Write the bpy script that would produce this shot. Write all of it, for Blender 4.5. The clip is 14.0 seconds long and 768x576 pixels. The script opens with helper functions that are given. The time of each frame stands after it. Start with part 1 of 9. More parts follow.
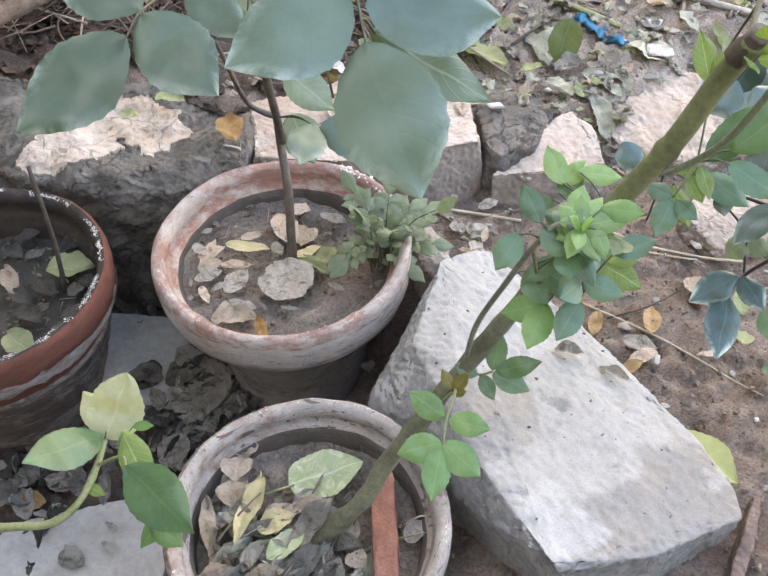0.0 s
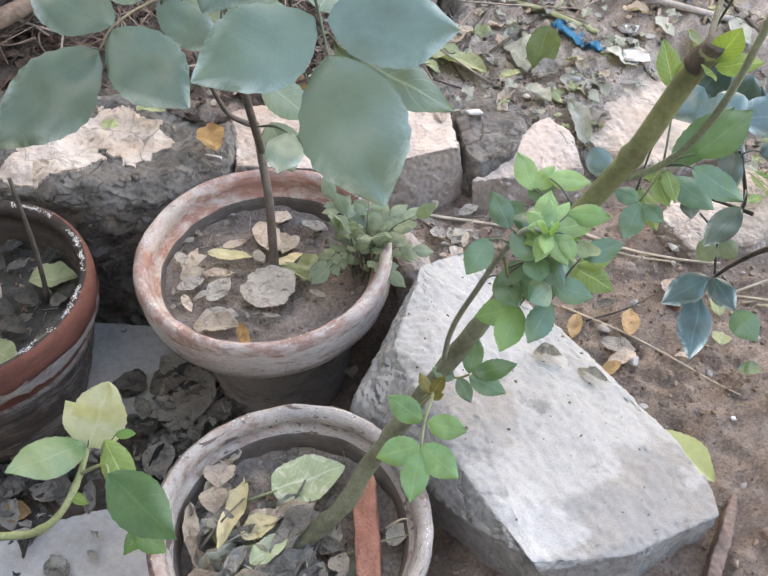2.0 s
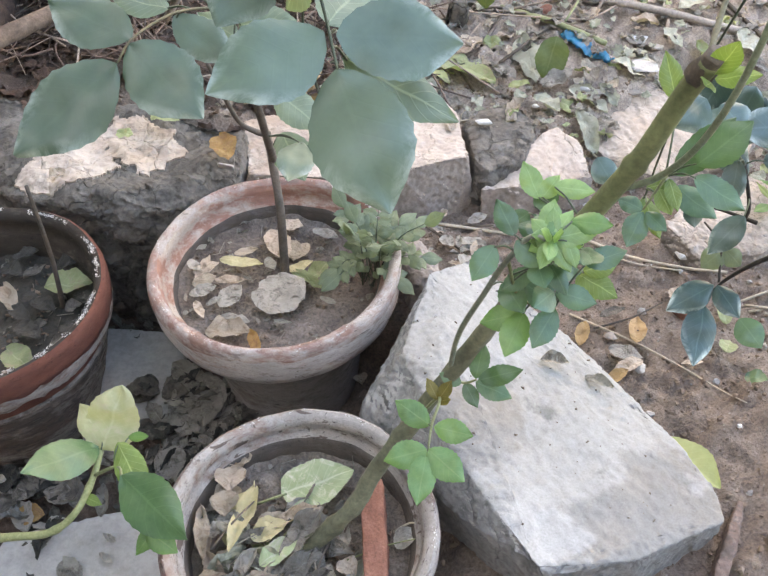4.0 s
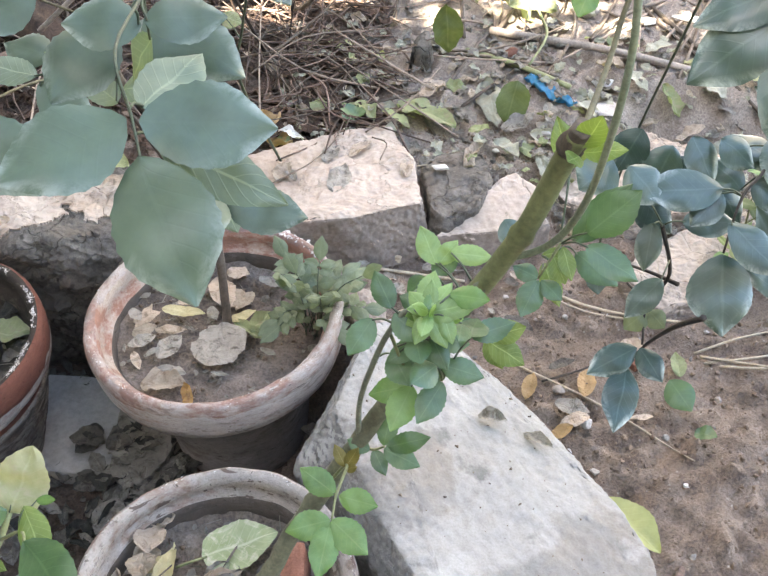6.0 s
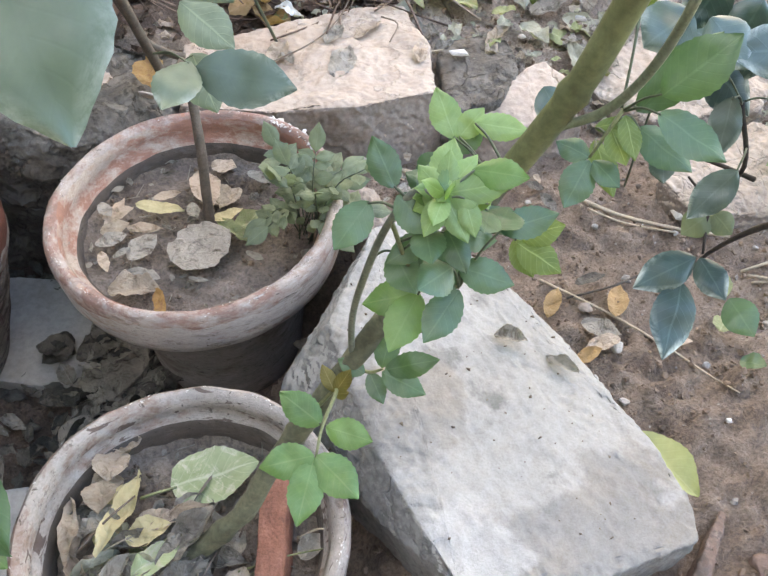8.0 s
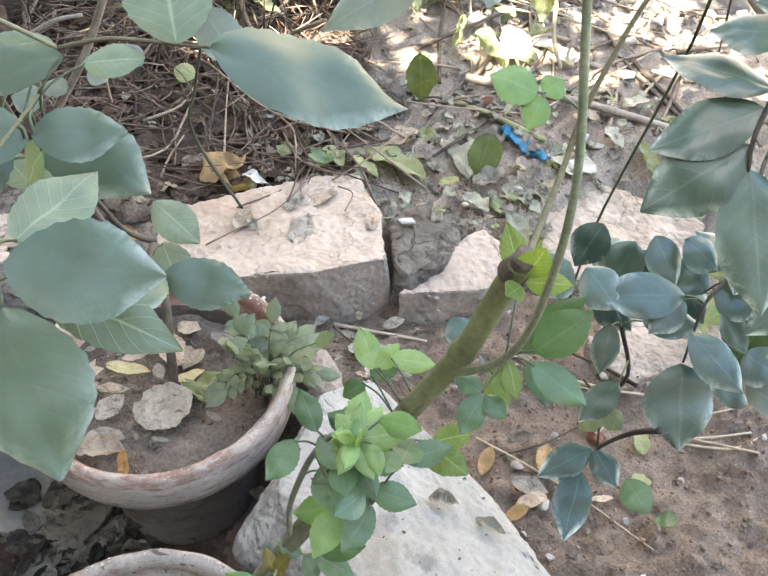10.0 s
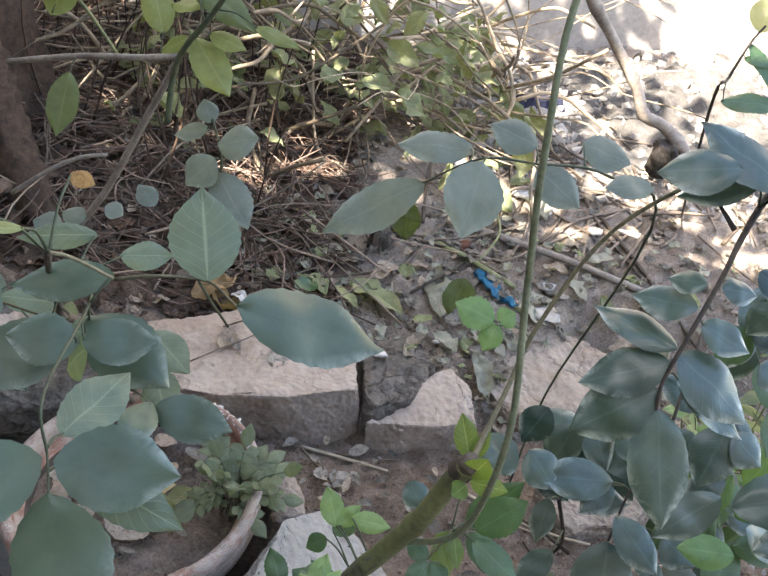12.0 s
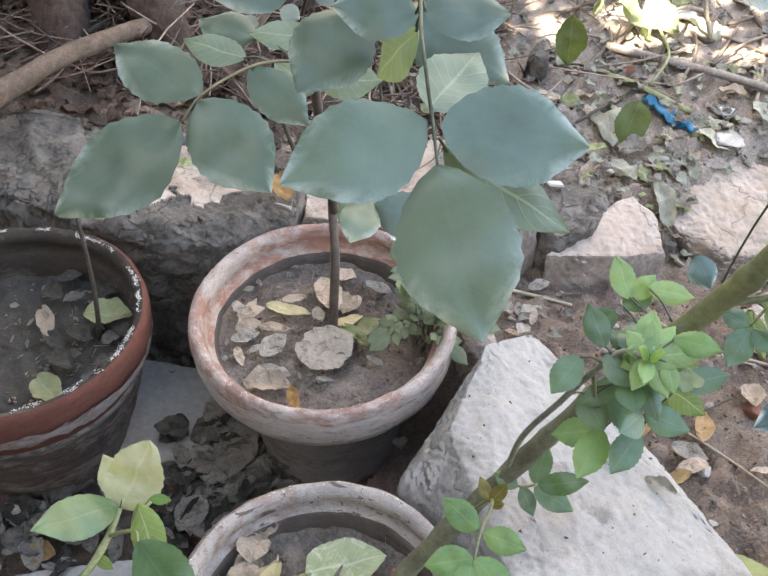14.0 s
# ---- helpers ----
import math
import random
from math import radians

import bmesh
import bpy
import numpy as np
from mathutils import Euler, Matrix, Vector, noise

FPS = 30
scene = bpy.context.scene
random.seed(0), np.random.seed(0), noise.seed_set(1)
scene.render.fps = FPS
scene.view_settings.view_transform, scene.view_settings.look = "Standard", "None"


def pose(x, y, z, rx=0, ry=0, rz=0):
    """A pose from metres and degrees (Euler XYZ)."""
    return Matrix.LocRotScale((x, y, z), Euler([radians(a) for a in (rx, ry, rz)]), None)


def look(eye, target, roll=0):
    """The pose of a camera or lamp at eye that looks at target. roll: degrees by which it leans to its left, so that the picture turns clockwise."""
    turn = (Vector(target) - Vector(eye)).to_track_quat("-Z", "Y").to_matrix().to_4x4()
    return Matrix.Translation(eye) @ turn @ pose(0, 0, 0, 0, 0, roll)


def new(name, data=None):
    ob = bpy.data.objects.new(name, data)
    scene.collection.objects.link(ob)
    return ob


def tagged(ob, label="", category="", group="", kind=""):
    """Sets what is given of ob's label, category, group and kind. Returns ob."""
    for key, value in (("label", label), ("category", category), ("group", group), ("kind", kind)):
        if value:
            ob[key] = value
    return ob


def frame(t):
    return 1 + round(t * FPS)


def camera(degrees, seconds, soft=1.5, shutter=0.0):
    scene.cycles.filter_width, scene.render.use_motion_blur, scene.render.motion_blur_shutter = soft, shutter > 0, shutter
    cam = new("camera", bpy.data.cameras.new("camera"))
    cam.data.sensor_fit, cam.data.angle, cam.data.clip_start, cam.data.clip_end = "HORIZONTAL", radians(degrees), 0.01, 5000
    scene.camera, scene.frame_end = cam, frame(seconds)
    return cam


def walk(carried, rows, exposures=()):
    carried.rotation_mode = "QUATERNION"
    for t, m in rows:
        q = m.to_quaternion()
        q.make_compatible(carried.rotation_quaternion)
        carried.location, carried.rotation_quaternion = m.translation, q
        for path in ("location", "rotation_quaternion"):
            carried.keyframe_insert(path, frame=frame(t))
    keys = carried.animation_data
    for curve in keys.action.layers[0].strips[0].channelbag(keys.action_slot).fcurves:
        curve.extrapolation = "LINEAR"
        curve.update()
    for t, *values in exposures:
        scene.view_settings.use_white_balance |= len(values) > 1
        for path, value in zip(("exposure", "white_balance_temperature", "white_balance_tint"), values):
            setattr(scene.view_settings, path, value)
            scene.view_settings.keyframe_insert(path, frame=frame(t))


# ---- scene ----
cam = camera(50.1, 14.0, soft=1.5)
PATH = [
    (0, (0.0000, 0.0000, 0.7881), (0.0328, 0.8770, -0.1710), 2.97),
    (0.5, (-0.0059, -0.0011, 0.7929), (0.0190, 0.8895, -0.1537), 2.46),
    (1, (0.0023, -0.0059, 0.7936), (0.0269, 0.8756, -0.1616), 1.91),
    (1.5, (0.0133, -0.0078, 0.7954), (0.0534, 0.8758, -0.1573), 2.38),
    (2, (0.0094, -0.0069, 0.7955), (0.0589, 0.8770, -0.1564), 2.95),
    (2.5, (0.0050, -0.0066, 0.7937), (0.0426, 0.8697, -0.1657), 2.46),
    (5, (0.0332, -0.0227, 0.8200), (0.0625, 0.9022, -0.0931), 2.38),
    (5.5, (0.0622, -0.0084, 0.8271), (0.1038, 0.9295, -0.0722), 4.06),
    (6, (0.0945, 0.0154, 0.8121), (0.1072, 0.9411, -0.1004), 1.67),
    (6.5, (0.1095, 0.0532, 0.7645), (0.1165, 0.9278, -0.1973), 1.34),
    (7, (0.1162, 0.0962, 0.7077), (0.1114, 0.9219, -0.2964), 0.79),
    (9.5, (0.0716, 0.0819, 0.7351), (0.0994, 0.9658, -0.2178), 5.97),
    (10, (0.1226, 0.0855, 0.8268), (0.1628, 1.0282, -0.0674), 5.03),
    (10.5, (0.1502, 0.0789, 0.8799), (0.2006, 1.0800, 0.0521), 6.20),
    (11, (0.1404, 0.0590, 0.9373), (0.2125, 1.1101, 0.1757), 9.97),
    (11.5, (0.1166, 0.0546, 0.9508), (0.2004, 1.1141, 0.2021), 13.26),
    (12, (0.1116, 0.0610, 0.9280), (0.1776, 1.0975, 0.1461), 11.42),
    (12.5, (0.0856, 0.0515, 0.8971), (0.0927, 1.0666, 0.0850), 7.40),
    (13, (0.0580, 0.0422, 0.8613), (0.0849, 1.0237, 0.0093), 7.71),
    (13.5, (0.0090, 0.0472, 0.8015), (-0.0162, 0.9877, -0.0957), 5.06),
    (14, (-0.0076, 0.0496, 0.7873), (-0.0408, 0.9739, -0.1263), 5.30),
]

walk(cam, [(t, look(eye, target, roll)) for t, eye, target, roll in PATH],
     exposures=[(0.0, 3.73, 7450, 12), (5.5, 3.70, 7450, 11), (6.5, 3.72, 7500, 11), (7.0, 3.64, 7550, 11), (9.5, 3.68, 7550, 8), (10.5, 3.65, 7500, 9), (11.0, 3.33, 7250, 11), (11.5, 2.95, 7200, 11), (12.2, 2.77, 7150, 12), (13.2, 3.31, 7250, 10), (14.0, 3.56, 7400, 12)])

# ---- light: open shade, with sun on the wall at the back ----
SUN_FROM = Vector((-0.42, -0.62, 0.80)).normalized()   # towards the sun
world = bpy.data.worlds.new("sky")
scene.world = world
world.use_nodes = True
wn = world.node_tree.nodes
sky = wn.new("ShaderNodeTexSky")
sky.sky_type = 'NISHITA'
sky.sun_disc = False
sky.sun_elevation = math.asin(SUN_FROM.z)
sky.sun_rotation = math.atan2(SUN_FROM.x, SUN_FROM.y)
world.node_tree.links.new(sky.outputs[0], wn["Background"].inputs[0])
wn["Background"].inputs[1].default_value = 0.15
sun = new("sun", bpy.data.lights.new("sun", 'SUN'))
sun.data.energy = 5.0
sun.data.angle = radians(0.5)
sun.data.color = (1.0, 0.95, 0.88)
sun.matrix_world = look(SUN_FROM * 8, (0, 0, 0))

# ---- materials ----
def nodes(name):
    m = bpy.data.materials.new(name)
    m.use_nodes = True
    nt = m.node_tree
    return m, nt, nt.nodes["Principled BSDF"]


def add(nt, kind, **inputs):
    n = nt.nodes.new(kind)
    for k, v in inputs.items():
        n.inputs[k].default_value = v
    return n


def noise_of(nt, coord, scale, detail=6.0, rough=0.6, distort=0.0):
    n = add(nt, "ShaderNodeTexNoise", Scale=scale, Detail=detail, Roughness=rough, Distortion=distort)
    nt.links.new(coord, n.inputs["Vector"])
    return n.outputs["Fac"]


def ramp(nt, fac, stops):
    r = nt.nodes.new("ShaderNodeValToRGB")
    el = r.color_ramp.elements
    while len(el) < len(stops):
        el.new(0.5)
    for e, (p, c) in zip(el, stops):
        e.position, e.color = p, (*c, 1) if len(c) == 3 else c
    nt.links.new(fac, r.inputs[0])
    return r.outputs[0]


def mix(nt, fac, a, b, how='MIX'):
    n = nt.nodes.new("ShaderNodeMix")
    n.data_type, n.blend_type = 'RGBA', how
    for sock, val in ((n.inputs[0], fac), (n.inputs[6], a), (n.inputs[7], b)):
        if hasattr(val, "is_linked"):
            nt.links.new(val, sock)
        elif isinstance(val, tuple):
            sock.default_value = (*val, 1)
        else:
            sock.default_value = val
    return n.outputs[2]


def bump(nt, bsdf, height, strength=0.4, dist=0.004):
    b = add(nt, "ShaderNodeBump", Strength=strength, Distance=dist)
    nt.links.new(height, b.inputs["Height"])
    nt.links.new(b.outputs[0], bsdf.inputs["Normal"])


def coords(nt, which="Object"):
    return nt.nodes.new("ShaderNodeTexCoord").outputs[which]


def earthy(name, dark, mid, light, scale=30.0, rough=0.9, strength=0.6, dist=0.004, spots=None, gloss=0.3, grit_low=0.72, cracks=0.0, pieces=0.0):
    """A rough mineral surface: large stains, medium mottling, grit."""
    m, nt, b = nodes(name)
    co = coords(nt)
    big = noise_of(nt, co, scale * 0.22, 5, 0.6, 0.4)
    med = noise_of(nt, co, scale, 8, 0.65)
    fine = noise_of(nt, co, scale * 9, 4, 0.7)
    base = ramp(nt, med, [(0.3, dark), (0.5, mid), (0.72, light)])
    stain = ramp(nt, big, [(0.35, dark), (0.6, light)])
    col = mix(nt, 0.28, base, stain)
    grit = ramp(nt, fine, [(0.34, (grit_low,) * 3), (0.6, (1.05, 1.05, 1.05))])
    col = mix(nt, 0.75, col, grit, 'MULTIPLY')
    if spots:
        vor = add(nt, "ShaderNodeTexVoronoi", Scale=scale * 2.3)
        nt.links.new(co, vor.inputs["Vector"])
        f = ramp(nt, vor.outputs["Distance"], [(0.06, (1, 1, 1)), (0.14, (0, 0, 0))])
        g = ramp(nt, med, [(0.5, (0, 0, 0)), (0.56, (1, 1, 1))])
        col = mix(nt, mix(nt, 1.0, f, g, 'MULTIPLY'), col, spots)
    h = mix(nt, 0.35, med, fine)
    if cracks:
        warp = add(nt, "ShaderNodeTexNoise", Scale=scale * 0.9, Detail=5.0)
        nt.links.new(co, warp.inputs["Vector"])
        bent = nt.nodes.new("ShaderNodeVectorMath")
        bent.operation = 'MULTIPLY_ADD'
        nt.links.new(warp.outputs["Color"], bent.inputs[0])
        bent.inputs[1].default_value = (0.10, 0.10, 0.10)
        nt.links.new(co, bent.inputs[2])
        vor = add(nt, "ShaderNodeTexVoronoi", Scale=scale * 0.75)
        vor.feature = 'DISTANCE_TO_EDGE'
        nt.links.new(bent.outputs[0], vor.inputs["Vector"])
        line = ramp(nt, vor.outputs["Distance"], [(0.0, (1, 1, 1)), (0.022, (0, 0, 0))])
        part_of = ramp(nt, big, [(0.46, (0, 0, 0)), (0.56, (1, 1, 1))])
        line = mix(nt, 1.0, line, part_of, 'MULTIPLY')
        col = mix(nt, mix(nt, cracks, (0, 0, 0), line), col, tuple(c * 0.45 for c in dark))
        patch = ramp(nt, noise_of(nt, co, scale * 0.8, 9, 0.66, 0.25), [(0.52, (0, 0, 0)), (0.545, (1, 1, 1))])
        col = mix(nt, mix(nt, 0.35, (0, 0, 0), patch), col, light)
        tan = ramp(nt, noise_of(nt, co, scale * 0.45, 6, 0.6, 0.5), [(0.52, (0, 0, 0)), (0.66, (0.5, 0.5, 0.5))])
        col = mix(nt, tan, col, tuple(c * k for c, k in zip(mid, (0.86, 0.76, 0.66))))
        h = mix(nt, 0.3, mix(nt, 0.5, h, line, 'SUBTRACT'), patch)
    if pieces:
        var = ramp(nt, nt.nodes.new("ShaderNodeNewGeometry").outputs["Random Per Island"], [(0.0, (1 - pieces, 1 - pieces * 1.06, 1 - pieces * 1.12)), (1.0, (1.12, 1.11, 1.09))])
        col = mix(nt, 1.0, col, var, 'MULTIPLY')
    nt.links.new(col, b.inputs["Base Color"])
    b.inputs["Roughness"].default_value = rough
    b.inputs["Specular IOR Level"].default_value = gloss
    bump(nt, b, h, strength, dist)
    return m


def leafy(name, dark, light, vein, rough=0.45, trans=0.28, gloss=0.5, veins=0.30, wither=None, coat=0.0, tip_sheen=0.0, crinkle=0.0):
    """A leaf: UV x runs along the midrib, UV y across from edge to edge."""
    m, nt, b = nodes(name)
    uv = nt.nodes.new("ShaderNodeUVMap").outputs[0]
    sep = nt.nodes.new("ShaderNodeSeparateXYZ")
    nt.links.new(uv, sep.inputs[0])
    rnd = mix(nt, 0.5, nt.nodes.new("ShaderNodeObjectInfo").outputs["Random"], nt.nodes.new("ShaderNodeNewGeometry").outputs["Random Per Island"])

    def calc(op, a, c=None):
        n = nt.nodes.new("ShaderNodeMath")
        n.operation = op
        for sock, val in zip(n.inputs, (a, c)):
            if val is None:
                continue
            if hasattr(val, "is_linked"):
                nt.links.new(val, sock)
            else:
                sock.default_value = val
        return n.outputs[0]

    across = calc('ABSOLUTE', calc('SUBTRACT', sep.outputs[1], 0.5))
    rib = ramp(nt, across, [(0.012, (1, 1, 1)), (0.035, (0, 0, 0))])
    side = calc('FRACT', calc('MULTIPLY', calc('SUBTRACT', sep.outputs[0], calc('MULTIPLY', across, 0.5)), 8.0))
    side = ramp(nt, calc('ABSOLUTE', calc('SUBTRACT', side, 0.5)), [(0.02, (1, 1, 1)), (0.09, (0, 0, 0))])
    co = coords(nt)
    big = noise_of(nt, co, 35, 4)
    fine = noise_of(nt, co, 420, 3)
    col = ramp(nt, mix(nt, 0.35, big, noise_of(nt, co, 160, 5, 0.7)), [(0.32, dark), (0.66, light)])
    var = ramp(nt, rnd, [(0.0, (0.66, 0.69, 0.66)), (0.5, (1.0, 1.0, 1.0)), (1.0, (1.30, 1.24, 1.16))])
    col = mix(nt, 1.0, col, var, 'MULTIPLY')
    col = mix(nt, mix(nt, veins, (0, 0, 0), side), col, vein)
    col = mix(nt, mix(nt, min(0.8, veins * 2.5), (0, 0, 0), rib), col, vein)
    if wither:
        w = ramp(nt, noise_of(nt, co, 60, 6, 0.7, 1.0), [(0.52, (0, 0, 0)), (0.66, (1, 1, 1))])
        col = mix(nt, w, col, wither)
    if tip_sheen:
        # sky glint on leaf tips and edges, painted as a pale film broken by noise
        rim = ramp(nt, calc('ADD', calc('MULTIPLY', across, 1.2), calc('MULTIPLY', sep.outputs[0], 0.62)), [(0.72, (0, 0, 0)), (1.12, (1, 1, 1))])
        worn = ramp(nt, noise_of(nt, co, 48, 6, 0.7, 0.6), [(0.42, (0, 0, 0)), (0.62, (tip_sheen, tip_sheen, tip_sheen))])
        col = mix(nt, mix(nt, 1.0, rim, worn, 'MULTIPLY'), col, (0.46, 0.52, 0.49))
    nt.links.new(col, b.inputs["Base Color"])
    b.inputs["Roughness"].default_value = rough
    b.inputs["Specular IOR Level"].default_value = gloss
    h = mix(nt, 0.25, mix(nt, 0.5, side, rib), fine)
    if crinkle:
        folds = noise_of(nt, co, 130, 6, 0.65, 1.2)
        col_h = ramp(nt, folds, [(0.36, (0, 0, 0)), (0.62, (1, 1, 1))])
        bump(nt, b, mix(nt, 0.3, col_h, fine), 0.35 + 0.5 * crinkle, 0.0035)
    else:
        bump(nt, b, h, 0.03 + 1.2 * veins, 0.0012)
    b.inputs["Coat Weight"].default_value = coat
    b.inputs["Coat Roughness"].default_value = 0.28
    t = nt.nodes.new("ShaderNodeBsdfTranslucent")
    nt.links.new(mix(nt, 1.0, col, (1.5, 1.6, 0.9), 'MULTIPLY'), t.inputs[0])
    ms = nt.nodes.new("ShaderNodeMixShader")
    ms.inputs[0].default_value = trans
    nt.links.new(b.outputs[0], ms.inputs[1])
    nt.links.new(t.outputs[0], ms.inputs[2])
    nt.links.new(ms.outputs[0], nt.nodes["Material Output"].inputs[0])
    return m


def bark(name, dark, light, scale=60.0, rough=0.75, stretch=0.2, strength=0.5):
    m, nt, b = nodes(name)
    co = coords(nt)
    med = noise_of(nt, co, scale, 7, 0.65, 0.5)
    fine = noise_of(nt, co, scale * 7, 4)
    col = ramp(nt, med, [(0.3, dark), (0.7, light)])
    col = mix(nt, 0.6, col, ramp(nt, fine, [(0.35, (0.6, 0.6, 0.6)), (0.62, (1.1, 1.1, 1.1))]), 'MULTIPLY')
    var = ramp(nt, nt.nodes.new("ShaderNodeNewGeometry").outputs["Random Per Island"], [(0.0, (0.42, 0.40, 0.37)), (0.6, (0.95, 0.93, 0.9)), (1.0, (1.55, 1.5, 1.45))])
    col = mix(nt, 1.0, col, var, 'MULTIPLY')
    nt.links.new(col, b.inputs["Base Color"])
    b.inputs["Roughness"].default_value = rough
    bump(nt, b, med, strength, 0.002)
    return m


def terracotta(name, clay, wash, grime, cover, dirt=0.53, peel=0.0):
    """Fired clay under flaking lime wash, scraped along its turning, with grime in the scratches. cover: how much of it the wash hides (0 to 1)."""
    m, nt, b = nodes(name)
    co = coords(nt)
    mp = nt.nodes.new("ShaderNodeMapping")
    mp.inputs["Scale"].default_value = (1, 1, 2.2)
    nt.links.new(co, mp.inputs[0])
    co2 = mp.outputs[0]
    mp = nt.nodes.new("ShaderNodeMapping")
    mp.inputs["Scale"].default_value = (1, 1, 3.6)
    nt.links.new(co, mp.inputs[0])
    turned = mp.outputs[0]
    big = noise_of(nt, co2, 7, 8, 0.66, 0.5)
    med = noise_of(nt, co2, 48, 8, 0.7, 0.3)
    fine = noise_of(nt, co2, 330, 4, 0.7)
    col = ramp(nt, med, [(0.3, tuple(c * 0.66 for c in clay)), (0.65, clay)])
    w = mix(nt, 0.40, big, med)
    e = 0.66 - 0.32 * cover
    lime = mix(nt, ramp(nt, noise_of(nt, co2, 26, 6, 0.7, 0.4), [(0.38, (0, 0, 0)), (0.64, (1, 1, 1))]), tuple(c * 0.74 for c in wash), wash)
    lime = mix(nt, 0.7, lime, ramp(nt, fine, [(0.32, (0.72, 0.71, 0.70)), (0.6, (1.08, 1.08, 1.08))]), 'MULTIPLY')
    col = mix(nt, ramp(nt, w, [(e - 0.02, (0, 0, 0)), (e + 0.06, (0.93, 0.93, 0.93))]), col, lime)
    scratch = noise_of(nt, turned, 34, 7, 0.72, 0.3)
    col = mix(nt, ramp(nt, scratch, [(dirt + 0.03, (0, 0, 0)), (dirt + 0.09, (0.7, 0.7, 0.7))]), col, grime)
    fleck = noise_of(nt, co2, 120, 6, 0.75, 0.6)
    col = mix(nt, ramp(nt, fleck, [(0.60, (0, 0, 0)), (0.64, (0.8, 0.8, 0.8))]), col, tuple(c * 0.6 for c in grime))
    if peel:
        # dark brown scales where the wash has come off along the turning
        off = noise_of(nt, turned, 42, 5, 0.6, 0.8)
        col = mix(nt, ramp(nt, off, [(peel, (0, 0, 0)), (peel + 0.025, (0.85, 0.85, 0.85))]), col, (0.085, 0.060, 0.050))
    nt.links.new(col, b.inputs["Base Color"])
    b.inputs["Roughness"].default_value = 0.88
    b.inputs["Specular IOR Level"].default_value = 0.25
    bump(nt, b, mix(nt, 0.35, mix(nt, 0.5, w, fine), scratch), 0.7, 0.004)
    return m


def quarried(name):
    """Quarried stone: even warm grey, sharp-edged chalky scars, a few dark damp blotches, tan stains and sandy grit."""
    m, nt, b = nodes(name)
    co = coords(nt)
    big = noise_of(nt, co, 5.0, 4, 0.5, 0.3)
    col = ramp(nt, big, [(0.34, (0.182, 0.177, 0.168)), (0.66, (0.238, 0.232, 0.222))])
    tan = ramp(nt, noise_of(nt, co, 9.0, 6, 0.6, 0.8), [(0.52, (0, 0, 0)), (0.70, (0.6, 0.6, 0.6))])
    col = mix(nt, tan, col, (0.275, 0.236, 0.192))
    scar_h = noise_of(nt, co, 6.0, 9, 0.58, 0.15)
    scar = ramp(nt, scar_h, [(0.50, (0, 0, 0)), (0.54, (0.75, 0.75, 0.75))])
    col = mix(nt, scar, col, (0.315, 0.308, 0.295))
    shift = nt.nodes.new("ShaderNodeMapping")
    shift.inputs["Location"].default_value = (3.1, 1.7, 0.4)
    nt.links.new(co, shift.inputs[0])
    damp = ramp(nt, noise_of(nt, shift.outputs[0], 7.5, 8, 0.6, 0.2), [(0.60, (0, 0, 0)), (0.64, (0.8, 0.8, 0.8))])
    col = mix(nt, damp, col, (0.16, 0.158, 0.15))
    # a paler patch towards the pointed end, and a sharp-edged damp stain near the blunt one
    for spot, radius, tint, weight in (((0.095, 0.600, 0.09), 0.105, (0.335, 0.328, 0.314), 0.8), ((0.172, 0.350, 0.07), 0.050, (0.37, 0.36, 0.345), 0.7), ((0.240, 0.385, 0.06), 0.034, (0.165, 0.162, 0.156), 0.85)):
        off = nt.nodes.new("ShaderNodeVectorMath")
        off.operation = 'DISTANCE'
        nt.links.new(nt.nodes.new("ShaderNodeNewGeometry").outputs["Position"], off.inputs[0])
        off.inputs[1].default_value = spot
        far = mix(nt, 0.5, ramp(nt, off.outputs["Value"], [(0.0, (0, 0, 0)), (2 * radius, (1, 1, 1))]), noise_of(nt, co, 16, 8, 0.62, 0.4))
        col = mix(nt, ramp(nt, far, [(0.475, (weight, weight, weight)), (0.515, (0, 0, 0))]), col, tint)
    sand = noise_of(nt, co, 420, 3, 0.7)
    col = mix(nt, 0.55, col, ramp(nt, sand, [(0.30, (0.80, 0.79, 0.775)), (0.62, (1.08, 1.08, 1.08))]), 'MULTIPLY')
    grit = noise_of(nt, co, 90, 6, 0.75)
    col = mix(nt, 0.6, col, ramp(nt, grit, [(0.32, (0.78, 0.77, 0.75)), (0.6, (1.05, 1.05, 1.05))]), 'MULTIPLY')
    vor = add(nt, "ShaderNodeTexVoronoi", Scale=70.0)
    nt.links.new(co, vor.inputs["Vector"])
    pit = ramp(nt, vor.outputs["Distance"], [(0.05, (1, 1, 1)), (0.11, (0, 0, 0))])
    some = ramp(nt, noise_of(nt, co, 14, 3), [(0.60, (0, 0, 0)), (0.68, (0.5, 0.5, 0.5))])
    col = mix(nt, mix(nt, 1.0, pit, some, 'MULTIPLY'), col, (0.11, 0.105, 0.10))
    nt.links.new(col, b.inputs["Base Color"])
    b.inputs["Roughness"].default_value = 0.9
    b.inputs["Specular IOR Level"].default_value = 0.2
    h = mix(nt, 0.2, mix(nt, 0.45, grit, sand), scar_h)
    bump(nt, b, h, 0.42, 0.0032)
    return m


